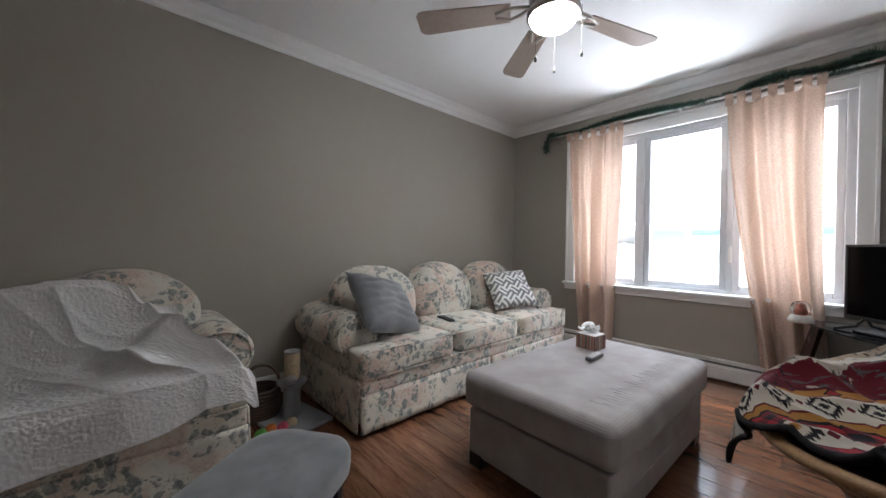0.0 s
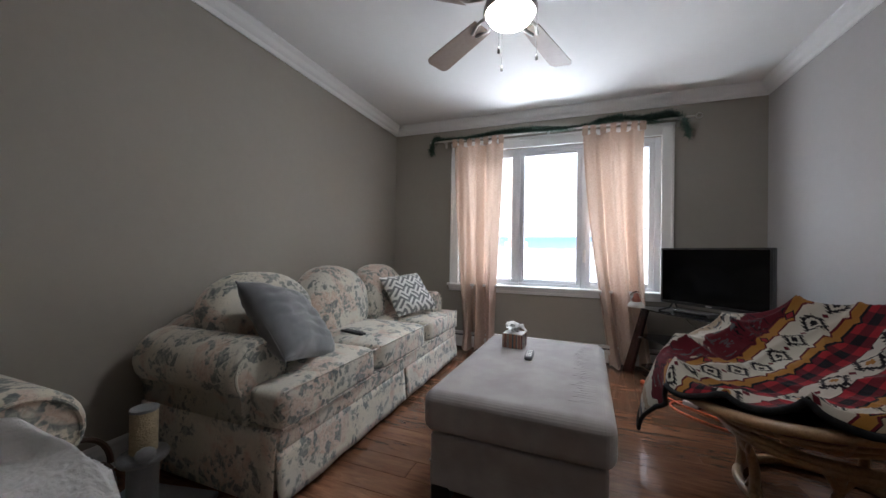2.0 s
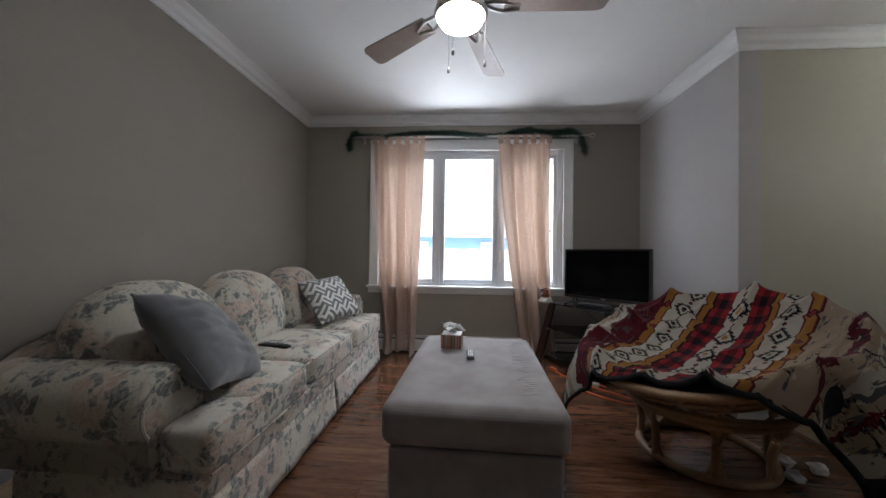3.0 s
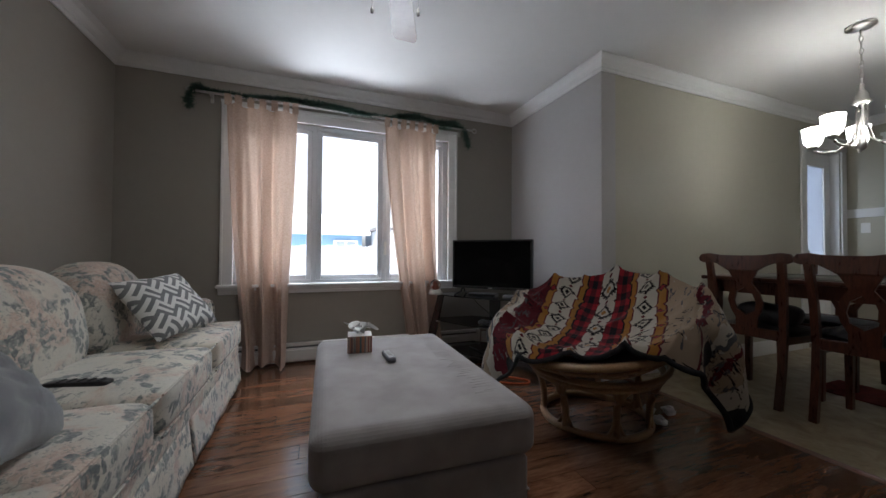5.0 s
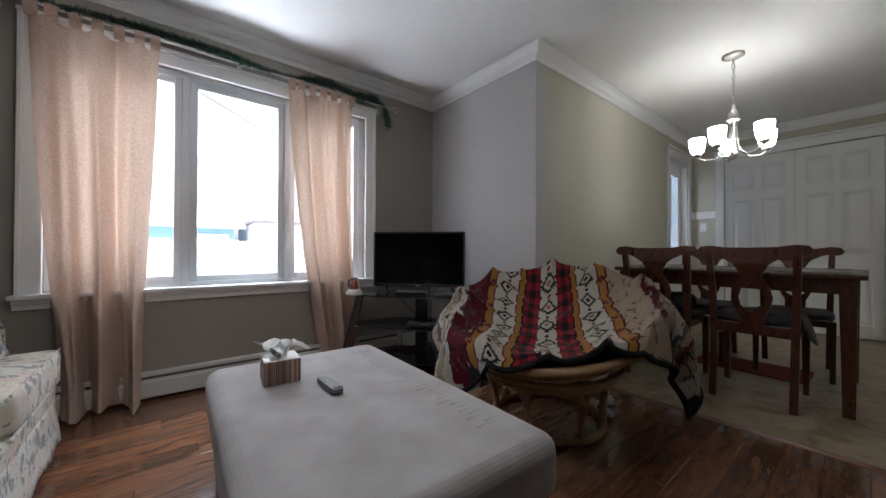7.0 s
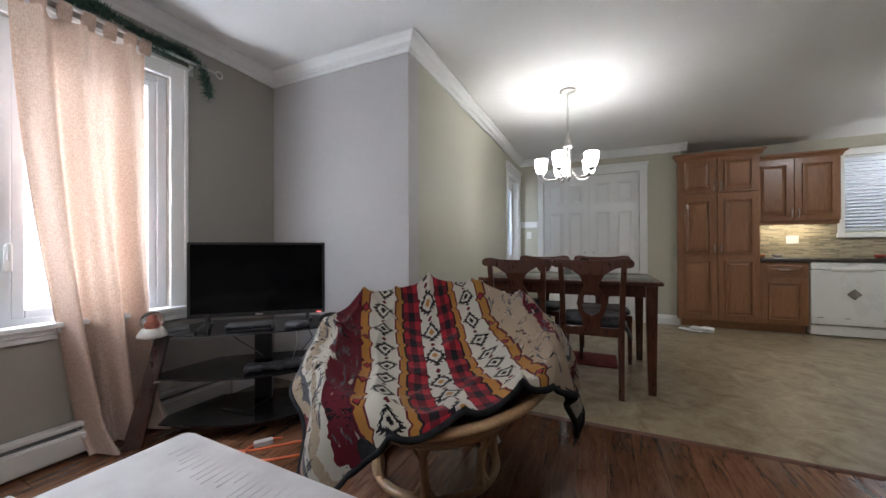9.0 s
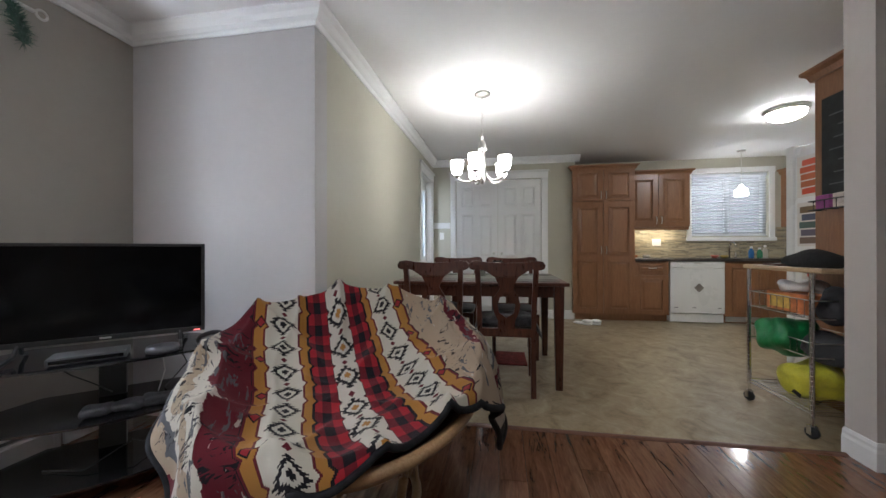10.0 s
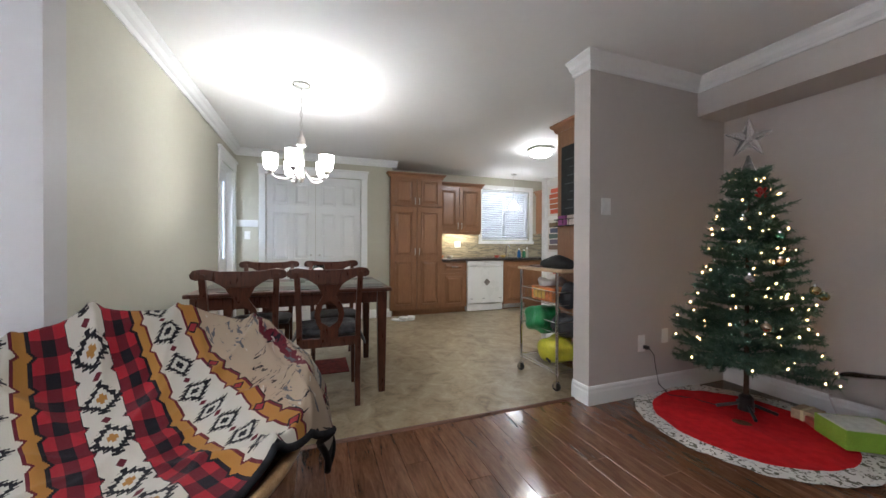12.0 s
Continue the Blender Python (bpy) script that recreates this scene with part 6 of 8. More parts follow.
def raised_door(x0, x1, z0, z1, y, parent, material, cells, name="door_leaf", out=1):
    """A leaf with raised panels; cells are (x0, z0, x1, z1) in shares of the leaf. out: +1 when it faces +y."""
    leaf = part(name, boxes((x0, min(y, y - out * 0.03), z0, x1, max(y, y - out * 0.03), z1), bevel=0.002), material, parent)
    w, h = x1 - x0, z1 - z0
    for a, b, c, d in cells:
        px0, px1, pz0, pz1 = x0 + a * w, x0 + c * w, z0 + b * h, z0 + d * h
        bm = bmesh.new()
        t = 0.018
        for q in ((px0, pz0, px1, pz0 + t), (px0, pz1 - t, px1, pz1), (px0, pz0, px0 + t, pz1), (px1 - t, pz0, px1, pz1)):
            box(bm, q[0], min(y, y + out * 0.017), q[1], q[2], max(y, y + out * 0.017), q[3], bevel=0.005)
        ins = min(0.035, (px1 - px0) * 0.2)
        vs = []
        for (ix, iy) in ((t, 0.0005), (ins + t, 0.013)):
            vs.append([bm.verts.new((qx, y + out * iy, qz)) for qx, qz in ((px0 + ix, pz0 + ix), (px1 - ix, pz0 + ix), (px1 - ix, pz1 - ix), (px0 + ix, pz1 - ix))])
        for k in range(4):
            bm.faces.new((vs[0][k], vs[0][(k + 1) % 4], vs[1][(k + 1) % 4], vs[1][k]))
        bm.faces.new(vs[1])
        part("panel", bm, material, leaf)
    return leaf


six = [(0.12, 0.80, 0.45, 0.95), (0.55, 0.80, 0.88, 0.95), (0.12, 0.43, 0.45, 0.75), (0.55, 0.43, 0.88, 0.75), (0.12, 0.06, 0.45, 0.37), (0.55, 0.06, 0.88, 0.37)]
for x0, x1 in ((CX0 + 0.004, split - 0.002), (split + 0.002, CX1 - 0.004)):
    leaf = raised_door(x0, x1, 0.012, CZ - 0.006, Y_CLO - 0.012, cd, TRIM, six)
    hx = x0 - 0.002 if x0 < split - 0.3 else x1 + 0.002
    for z in (0.25, 1.05, 1.85):
        bm = bmesh.new()
        tube(bm, [(hx, Y_CLO - 0.004, z - 0.045), (hx, Y_CLO - 0.004, z + 0.045)], 0.007, 8)
        part("hinge", bm, NICKEL, leaf)
for x in (split - 0.06, split + 0.06):
    bm = bmesh.new()
    lathe(bm, [(0.008, 0), (0.008, 0.02), (0.018, 0.03), (0.018, 0.042), (0, 0.046)], 14, pose(x, Y_CLO - 0.012, 0.98, -90, 0, 0))
    part("knob", bm, NICKEL, cd, smooth=True)
rail = thing("chair_rail", "white painted rail band on the beige wall", "trim", kind="structure")
part("band", boxes((CX1 + 0.09, yc, 1.37, X_DIN - 0.002, yc + 0.016, 1.465), bevel=0.004), TRIM, rail)
sw2 = thing("light_switch", "white light switch beside the closet", "light switch")
part("plate", boxes((4.38, yc, 1.20, 4.45, yc + 0.007, 1.31), bevel=0.003), PLASTIC_W, sw2)
part("rocker", boxes((4.40, yc + 0.007, 1.235, 4.43, yc + 0.012, 1.275), bevel=0.002), WHITE, sw2)

dc = thing("porch_casing", "white painted casing with a cap round the porch doorway", "door casing", kind="structure")
bm = bmesh.new()
xd = X_DIN - 0.001
for a in ((xd - 0.018, HY1, 0, xd, HY1 + 0.10, HZ), (xd - 0.018, HY0 - 0.10, 0, xd, HY0, HZ), (xd - 0.020, HY0 - 0.105, HZ, xd, HY1 + 0.105, HZ + 0.11), (xd - 0.036, HY0 - 0.12, HZ + 0.11, xd, HY1 + 0.12, HZ + 0.14)):
    box(bm, *a, bevel=0.004)
part("moulding", bm, TRIM, dc)
bm = bmesh.new()
for a in ((X_DIN, HY0, 0, X_DIN + 0.14, HY0 + 0.02, HZ), (X_DIN, HY1 - 0.02, 0, X_DIN + 0.14, HY1, HZ), (X_DIN, HY0 + 0.02, HZ - 0.02, X_DIN + 0.14, HY1 - 0.02, HZ)):
    box(bm, *a, bevel=0.003)
part("jamb", bm, TRIM, dc)
pd = thing("door_2", "white outside door with a tall frosted pane, closed", "door", kind="structure")
dx = X_DIN + 0.075
bm = bmesh.new()
for a in ((dx, HY0 + 0.022, 0.01, dx + 0.04, HY0 + 0.13, HZ - 0.022), (dx, HY1 - 0.13, 0.01, dx + 0.04, HY1 - 0.022, HZ - 0.022), (dx, HY0 + 0.13, 0.01, dx + 0.04, HY1 - 0.13, 0.95), (dx, HY0 + 0.13, 1.93, dx + 0.04, HY1 - 0.13, HZ - 0.022)):
    box(bm, *a, bevel=0.003)
part("leaf", bm, TRIM, pd)
pn = part("pane", boxes((dx + 0.015, HY0 + 0.128, 0.948, dx + 0.023, HY1 - 0.128, 1.932)), glass("frosted_door_glass", (0.42, 0.47, 0.56), 0.45), pd, "frosted blue-grey glass pane")
pn.visible_shadow = False
bm = bmesh.new()
lathe(bm, [(0.024, 0), (0.024, 0.008), (0.010, 0.012), (0.010, 0.04), (0.026, 0.05), (0.026, 0.068), (0, 0.072)], 14, pose(dx, HY1 - 0.075, 0.98, 0, -90, 0))
part("knob", bm, NICKEL, pd, smooth=True)

# ---- kitchen ----
def bar_handle(x, y, z, parent, vertical=True, l=0.10):
    bm = bmesh.new()
    d = Vector((0, 0, l / 2)) if vertical else Vector((l / 2, 0, 0))
    p = Vector((x, y, z))
    tube(bm, [p - d, p - d + Vector((0, 0.022, 0)), p + Vector((0, 0.028, 0)), p + d + Vector((0, 0.022, 0)), p + d], 0.006, 6)
    part("handle", bm, NICKEL, parent, "nickel bow handle", smooth=True)


def cabinet(name, label, x0, x1, y0, y1, z0, z1, doors, toe=0.0, crown=False):
    th = thing(name, label, "cabinet", group="kitchen cabinets")
    part("body", boxes((x0, y0, z0 + toe, x1, y1 - 0.022, z1), bevel=0.002), OAK, th)
    if toe:
        part("toe_kick", boxes((x0, y0, z0, x1, y1 - 0.08, z0 + toe)), OAK, th)
    if crown:
        part("cornice", moulding(bmesh.new(), [(0, 0), (0.0, -0.015), (0.015, -0.02), (0.03, 0.02), (0.055, 0.04), (0.055, 0.055), (0, 0.055)], [(x0 - 0.001, y0), (x0 - 0.001, y1 - 0.02), (x1 + 0.001, y1 - 0.02), (x1 + 0.001, y0)], z1), OAK, th)
        part("cornice_top", boxes((x0 + 0.004, y0 + 0.004, z1 + 0.002, x1 - 0.004, y1 - 0.026, z1 + 0.048)), OAK, th)
    if z0 > 1 and x0 > 0:
        part("light_rail", boxes((x0 + 0.004, y1 - 0.045, z0 - 0.04, x1 - 0.004, y1 - 0.024, z0 - 0.001), bevel=0.004), OAK, th)
    for (a, b, c, d, cells, hx, hz, vert) in doors:
        leaf = raised_door(a + 0.003, c - 0.003, b + 0.003, d - 0.003, y1, th, OAK, cells, "door" if vert else "drawer")
        if hx is not None:
            bar_handle(hx, y1 + 0.001, hz, leaf, vert)
    return th


one = [(0.16, 0.09, 0.84, 0.91)]
two = [(0.16, 0.045, 0.84, 0.475), (0.16, 0.525, 0.84, 0.955)]
PX0, PX1, PM = 1.59, 2.445, 2.0175
YP = -2.605
cabinet("pantry_cabinet", "tall honey-brown wooden pantry cabinet with four panelled doors", PX0, PX1, Y_KIT + 0.003, YP, 0, 2.215,
        [(PX0, 0.10, PM, 1.735, two, PM - 0.035, 1.03, True), (PM, 0.10, PX1, 1.735, two, PM + 0.035, 1.03, True),
         (PX0, 1.745, PM, 2.205, one, PM - 0.035, 1.83, True), (PM, 1.745, PX1, 2.205, one, PM + 0.035, 1.83, True)], 0.10, True)
UX0, UX1, UM = 0.74, 1.588, 1.165
cabinet("wall_cabinet", "honey-brown wooden wall cabinet with two panelled doors", UX0, UX1, Y_KIT + 0.003, -2.88, 1.37, 2.17,
        [(UX0, 1.375, UM, 2.165, one, UM - 0.035, 1.47, True), (UM, 1.375, UX1, 2.165, one, UM + 0.035, 1.47, True)], 0, True)
cabinet("base_cabinet", "honey-brown wooden base cabinet with a drawer over a door", 1.135, 1.588, Y_KIT + 0.003, -2.63, 0, 0.868,
        [(1.135, 0.10, 1.588, 0.67, one, None, 0, True), (1.135, 0.68, 1.588, 0.86, [(0.12, 0.2, 0.88, 0.8)], 1.36, 0.77, False)], 0.10)
cabinet("sink_cabinet", "honey-brown wooden sink base cabinet beside the dishwasher", -0.62, 0.425, Y_KIT + 0.003, -2.63, 0, 0.868,
        [(-0.10, 0.10, 0.425, 0.86, one, None, 0, True), (-0.62, 0.10, -0.10, 0.86, one, None, 0, True)], 0.10)
cabinet("corner_cabinet", "honey-brown wooden wall cabinet by the kitchen window", -1.24, -0.66, Y_KIT + 0.003, -2.88, 1.37, 2.17,
        [(-1.24, 1.375, -0.66, 2.165, one, None, 0, True)], 0, True)
cabinet("corner_base_cabinet", "honey-brown wooden base cabinet in the kitchen corner", -1.24, -0.625, Y_KIT + 0.003, -2.63, 0, 0.868,
        [(-1.24, 0.10, -0.625, 0.86, one, None, 0, True)], 0.10)
vent = thing("floor_vent", "white slotted vent grille in the toe kick", "vent")
part("frame", boxes((-0.05, -2.708, 0.02, 0.38, -2.70, 0.09), bevel=0.002), WHITE, vent)
for k in range(5):
    part("slat", boxes((-0.03, -2.70, 0.03 + k * 0.011, 0.36, -2.697, 0.035 + k * 0.011)), HEAT, vent)
STONE = mat("dark_granite_laminate", (0.065, 0.052, 0.045), 0.25, scale=25, amount=0.7, spec=0.5)
ctop = thing("countertop", "dark speckled countertop along the kitchen wall", "countertop")
part("slab", boxes((-1.24, Y_KIT + 0.003, 0.87, 1.588, -2.595, 0.91), bevel=0.006), STONE, ctop)

dw = thing("dishwasher", "white enamelled dishwasher under the counter", "dishwasher")
part("door", boxes((0.435, -2.69, 0.14, 1.127, -2.615, 0.775), bevel=0.008), WHITE, dw)
part("control_panel", boxes((0.435, -2.69, 0.78, 1.127, -2.61, 0.866), bevel=0.008), WHITE, dw)
part("cavity", boxes((0.44, -3.2, 0.02, 1.12, -2.69, 0.866)), WHITE, dw)
part("kick_plate", boxes((0.44, -2.69, 0.012, 1.12, -2.64, 0.13), bevel=0.003), WHITE, dw)
part("pocket_handle", boxes((0.60, -2.612, 0.765, 0.96, -2.602, 0.80), bevel=0.004), PLASTIC_W, dw)
part("badge", boxes((0.72, -2.6105, 0.835, 0.82, -2.609, 0.847)), NICKEL, dw)
for x in (0.50, 0.82, 1.05):
    part("mark", boxes((x - 0.025, -2.615, 0.215, x + 0.025, -2.6135, 0.222)), mat_key, dw)
dec = part("magnet", boxes((-0.045, 0, -0.045, 0.045, 0.006, 0.045), bevel=0.002), mat("grey_tile_magnet", (0.22, 0.19, 0.17), 0.5, scale=60, amount=0.5), dw, "brown diamond magnet", at=pose(0.76, -2.6145, 0.50, 0, 45, 0))


def mosaic():
    m, nt, b = node_mat("glass_strip_mosaic", 0.25)
    v = coords(nt, rot=(radians(90), 0, 0))
    br = nt.nodes.new("ShaderNodeTexBrick")
    br.inputs["Scale"].default_value = 1.0
    br.inputs["Brick Width"].default_value, br.inputs["Row Height"].default_value = 0.10, 0.018
    br.inputs["Mortar Size"].default_value = 0.0016
    br.inputs["Color1"].default_value, br.inputs["Color2"].default_value = (0.46, 0.38, 0.25, 1), (0.10, 0.085, 0.062, 1)
    br.inputs["Mortar"].default_value = (0.42, 0.39, 0.33, 1)
    br.offset_frequency = 3
    nt.links.new(v, br.inputs["Vector"])
    col = mix_of(nt, tex_noise(nt, coords(nt, scale=(3, 3, 40)), 6, 2), br.outputs["Color"], (0.40, 0.36, 0.25))
    nt.links.new(mix_of(nt, 0.5, br.outputs["Color"], col), b.inputs["Base Color"])
    bump_of(nt, b, br.outputs["Fac"], -0.3, 0.004)
    return m


MOSAIC = mosaic()
setting("backsplash", boxes((KX1 + 0.07, Y_KIT + 0.001, 0.911, 1.588, Y_KIT + 0.010, 1.37), (-1.24, Y_KIT + 0.001, 0.911, KX1 + 0.07, Y_KIT + 0.010, KZ0 - 0.08), (-1.24, Y_KIT + 0.001, KZ0 - 0.08, KX0 - 0.08, Y_KIT + 0.010, 1.37)), MOSAIC, "brown and beige glass strip mosaic behind the counter", "backsplash")
ko = thing("wall_outlet", "white double outlet on the mosaic backsplash", "outlet")
part("plate", boxes((1.00, Y_KIT + 0.011, 1.09, 1.13, Y_KIT + 0.018, 1.20), bevel=0.003), PLASTIC_W, ko)
strip = thing("under_cabinet_light", "slim lit lamp strip under the wall cabinet", "lamp")
part("housing", boxes((0.80, -3.12, 1.358, 1.52, -3.06, 1.369), bevel=0.002), PLASTIC_W, strip)
part("tube", boxes((0.82, -3.11, 1.352, 1.50, -3.07, 1.358)), glow("lit_strip", (1.0, 0.84, 0.56), 3.5), strip, "lit warm tube")
area_lamp("under_cabinet_lamp", look((1.16, -3.09, 1.345), (1.16, -3.12, 0.9)), 0.68, 0.04, 0.8, (1.0, 0.84, 0.58))

# kitchen window, blind and pendant
kw = thing("window_2", "white kitchen window with a lowered slatted blind", "window", kind="structure")
bm = bmesh.new()
yk = Y_KIT + 0.001
for a in ((KX0 - 0.075, yk, KZ0 - 0.02, KX0, yk + 0.02, KZ1), (KX1, yk, KZ0 - 0.02, KX1 + 0.065, yk + 0.02, KZ1), (KX0 - 0.08, yk, KZ1, KX1 + 0.07, yk + 0.022, KZ1 + 0.08), (KX0 - 0.09, yk, KZ0 - 0.075, KX1 + 0.08, yk + 0.035, KZ0 - 0.02)):
    box(bm, *a, bevel=0.004)
part("casing", bm, TRIM, kw)
bm = bmesh.new()
for a in ((KX0, Y_KIT - 0.12, KZ0, KX0 + 0.04, Y_KIT - 0.06, KZ1), (KX1 - 0.04, Y_KIT - 0.12, KZ0, KX1, Y_KIT - 0.06, KZ1), (KX0 + 0.04, Y_KIT - 0.117, KZ0, KX1 - 0.04, Y_KIT - 0.063, KZ0 + 0.04), (KX0 + 0.04, Y_KIT - 0.117, KZ1 - 0.04, KX1 - 0.04, Y_KIT - 0.063, KZ1), (0.0, Y_KIT - 0.12, KZ0 + 0.001, 0.05, Y_KIT - 0.06, KZ1 - 0.001)):
    box(bm, *a, bevel=0.003)
part("window_frame", bm, VINYL, kw)
kp = part("pane", boxes((KX0 + 0.038, Y_KIT - 0.10, KZ0 + 0.038, KX1 - 0.038, Y_KIT - 0.094, KZ1 - 0.038)), CLEAR, kw)
kp.visible_shadow = False
blind = thing("window_blind", "white slatted venetian blind lowered over the kitchen window", "blind")
part("head_rail", boxes((KX0 + 0.01, Y_KIT - 0.055, KZ1 - 0.045, KX1 - 0.01, Y_KIT - 0.005, KZ1 - 0.004), bevel=0.004), VINYL, blind)
for k in range(21):
    z = KZ1 - 0.065 - k * 0.0425
    bm = bmesh.new()
    box(bm, KX0 + 0.012, -0.0235, -0.0015, KX1 - 0.012, 0.0235, 0.0015)
    part("slat", bm, VINYL, blind, at=pose(0, Y_KIT - 0.03, z, 33, 0, 0))
part("bottom_rail", boxes((KX0 + 0.012, Y_KIT - 0.045, KZ0 + 0.004, KX1 - 0.012, Y_KIT - 0.012, KZ0 + 0.022), bevel=0.004), VINYL, blind)
pend = thing("pendant_lamp", "small lit white glass pendant lamp over the sink", "pendant lamp", pose(0.12, -2.80, 0))
bm = bmesh.new()
lathe(bm, [(0, H - 0.001), (0.055, H - 0.001), (0.05, H - 0.02), (0, H - 0.024)], 20)
part("canopy", bm, NICKEL, pend, smooth=True)
bm = bmesh.new()
tube(bm, [(0, 0, H - 0.02), (0, 0, 1.93)], 0.004, 6)
part("cord", bm, NICKEL, pend)
bm = bmesh.new()
lathe(bm, [(0.0, 1.955), (0.02, 1.95), (0.03, 1.92), (0.065, 1.89), (0.078, 1.85), (0.078, 1.80), (0.072, 1.80), (0.072, 1.85), (0.055, 1.885)], 20, cap=False)
part("shade", bm, FROST, pend, "lit white glass shade", smooth=True)
dome = thing("ceiling_light", "flush lit glass dome with a nickel rim on the ceiling", "ceiling light", pose(0.68, -1.22, 0))
bm = bmesh.new()
lathe(bm, [(0, H - 0.001), (0.175, H - 0.001), (0.18, H - 0.02), (0.165, H - 0.04), (0.15, H - 0.04)], 28)
part("rim", bm, NICKEL, dome, smooth=True)
bm = bmesh.new()
lathe(bm, [(0.155, H - 0.038), (0.14, H - 0.08), (0.09, H - 0.108), (0.0, H - 0.118)], 28, cap=False)
part("dome", bm, glow("lit_dome_glass", (1.0, 0.96, 0.88), 18.0), dome, "lit frosted dome", smooth=True)
# sink corner: tap and bottles
tap = thing("kitchen_tap", "chrome arched kitchen tap behind the sink", "tap", pose(0.10, -3.10, 0.91))
bm = bmesh.new()
tube(bm, [(0, 0, 0), (0, 0, 0.16), (0, 0.03, 0.22), (0, 0.09, 0.235), (0, 0.14, 0.20), (0, 0.145, 0.17)], 0.011, 8)
part("spout", bm, CHROME, tap, smooth=True)
part("lever", boxes((-0.09, -0.012, 0.0, -0.07, 0.012, 0.08), bevel=0.004), CHROME, tap)
for k, (x, c, h, lab) in enumerate(((-0.16, (0.03, 0.12, 0.30), 0.17, "blue plastic soap bottle beside the sink"), (-0.27, (0.05, 0.20, 0.10), 0.15, "green plastic soap bottle beside the sink"), (-0.34, (0.45, 0.42, 0.35), 0.19, "pale plastic bottle beside the sink"))):
    bt = thing("soap_bottle", lab, "bottle", pose(x, -3.05, 0.91))
    bm = bmesh.new()
    lathe(bm, [(0, 0), (0.03, 0), (0.033, 0.01), (0.033, h * 0.6), (0.014, h * 0.78), (0.014, h * 0.86), (0, h * 0.86)], 16)
    part("body", bm, mat("tinted_plastic", c, 0.25), bt, smooth=True)
    bm = bmesh.new()
    lathe(bm, [(0.016, h * 0.84), (0.016, h), (0, h)], 12)
    part("cap", bm, PLASTIC_W, bt)
for x, y, c, lab in ((0.38, -2.95, (0.35, 0.05, 0.03), "small red dish on the countertop"), (0.28, -2.9, (0.5, 0.35, 0.08), "yellow sponge dish on the countertop"), (1.48, -2.95, (0.45, 0.13, 0.03), "small orange tin on the countertop"), (1.30, -2.98, (0.5, 0.48, 0.45), "small white bowl on the countertop")):
    ds = thing("dish", lab, "dish", pose(x, y, 0.911))
    bm = bmesh.new()
    lathe(bm, [(0, 0), (0.03, 0), (0.05, 0.025), (0.052, 0.04), (0.047, 0.04), (0.03, 0.012), (0, 0.012)], 18)
    part("bowl", bm, mat("glazed_dish", c, 0.3), ds, smooth=True)

for x, rz in ((2.26, 12), (2.37, -8)):
    sl = thing("slipper", "white fluffy slipper on the kitchen floor", "slipper", pose(x, -2.33, 0, 0, 0, rz + 60), "slippers")
    bm = bmesh.new()
    puff(bm, -0.05, -0.13, 0, 0.05, 0.13, 0.03, 3, 8)
    part("sole", bm, FUR, sl, smooth=True)
    bm = bmesh.new()
    puff(bm, -0.055, 0.0, 0.02, 0.055, 0.135, 0.075, 2.4, 8)
    part("upper", bm, FUR, sl, smooth=True)

# ---- refrigerator, tall panel and chalkboard ----
fr = thing("refrigerator", "white refrigerator with papers on its side", "refrigerator")
part("cabinet", boxes((0.60, -0.27, 0.02, 1.30, -0.04, 1.80), bevel=0.01), WHITE, fr)
part("door", boxes((0.60, -0.36, 0.06, 1.30, -0.28, 1.83), bevel=0.02, seg=3), WHITE, fr)
part("gasket", boxes((0.62, -0.28, 0.08, 1.28, -0.27, 1.78)), HEAT, fr)
for k, (z0, z1, c) in enumerate(((1.42, 1.72, (0.55, 0.09, 0.05)), (1.06, 1.38, (0.16, 0.09, 0.12)), (0.82, 0.98, (0.50, 0.16, 0.12)))):
    fl = thing("pinned_flyer", "printed flyer held on the refrigerator side", "flyer", group="flyers")
    y0, y1 = (-0.24, -0.06) if k < 2 else (-0.20, -0.09)
    part("sheet", boxes((1.301, y0, z0, 1.303, y1, z1)), mat("flyer_paper", (0.7, 0.66, 0.6), 0.5), fl)
    rng = random.Random(k)
    for j in range(5):
        za = z0 + 0.02 + j * (z1 - z0 - 0.04) / 5
        part("print_block", boxes((1.303, y0 + 0.015 + 0.03 * rng.random(), za, 1.3035, y1 - 0.015, za + (z1 - z0) / 7)), mat("flyer_ink", (c[0] * rng.uniform(0.5, 1.3), c[1] * rng.uniform(0.6, 1.6), c[2] * rng.uniform(0.5, 1.5)), 0.5), fl)
tall = thing("tall_end_panel", "honey-brown tall cabinet end beside the refrigerator", "cabinet")
part("body", boxes((0.60, -0.03, 0.0, 1.35, 0.655, 2.215), bevel=0.002), OAK, tall)
part("cornice", moulding(bmesh.new(), [(0, 0), (0.0, -0.015), (0.015, -0.02), (0.03, 0.02), (0.055, 0.04), (0.055, 0.06), (0, 0.06)], [(1.351, 0.655), (1.351, -0.031), (0.6, -0.031)], 2.215), OAK, tall)
part("cornice_top", boxes((0.604, -0.024, 2.217, 1.344, 0.65, 2.268)), OAK, tall)
cb = thing("chalkboard", "framed black chalkboard with faint chalk marks on the cabinet side", "chalkboard")
part("frame", boxes((1.351, 0.025, 1.36, 1.366, 0.50, 2.06), bevel=0.003), OAK, cb)
part("slate", boxes((1.366, 0.045, 1.38, 1.369, 0.48, 2.04)), mat("chalkboard_slate", (0.025, 0.028, 0.028), 0.8, scale=14, amount=0.5), cb)
CHALK = mat("chalk", (0.10, 0.105, 0.105), 0.9)
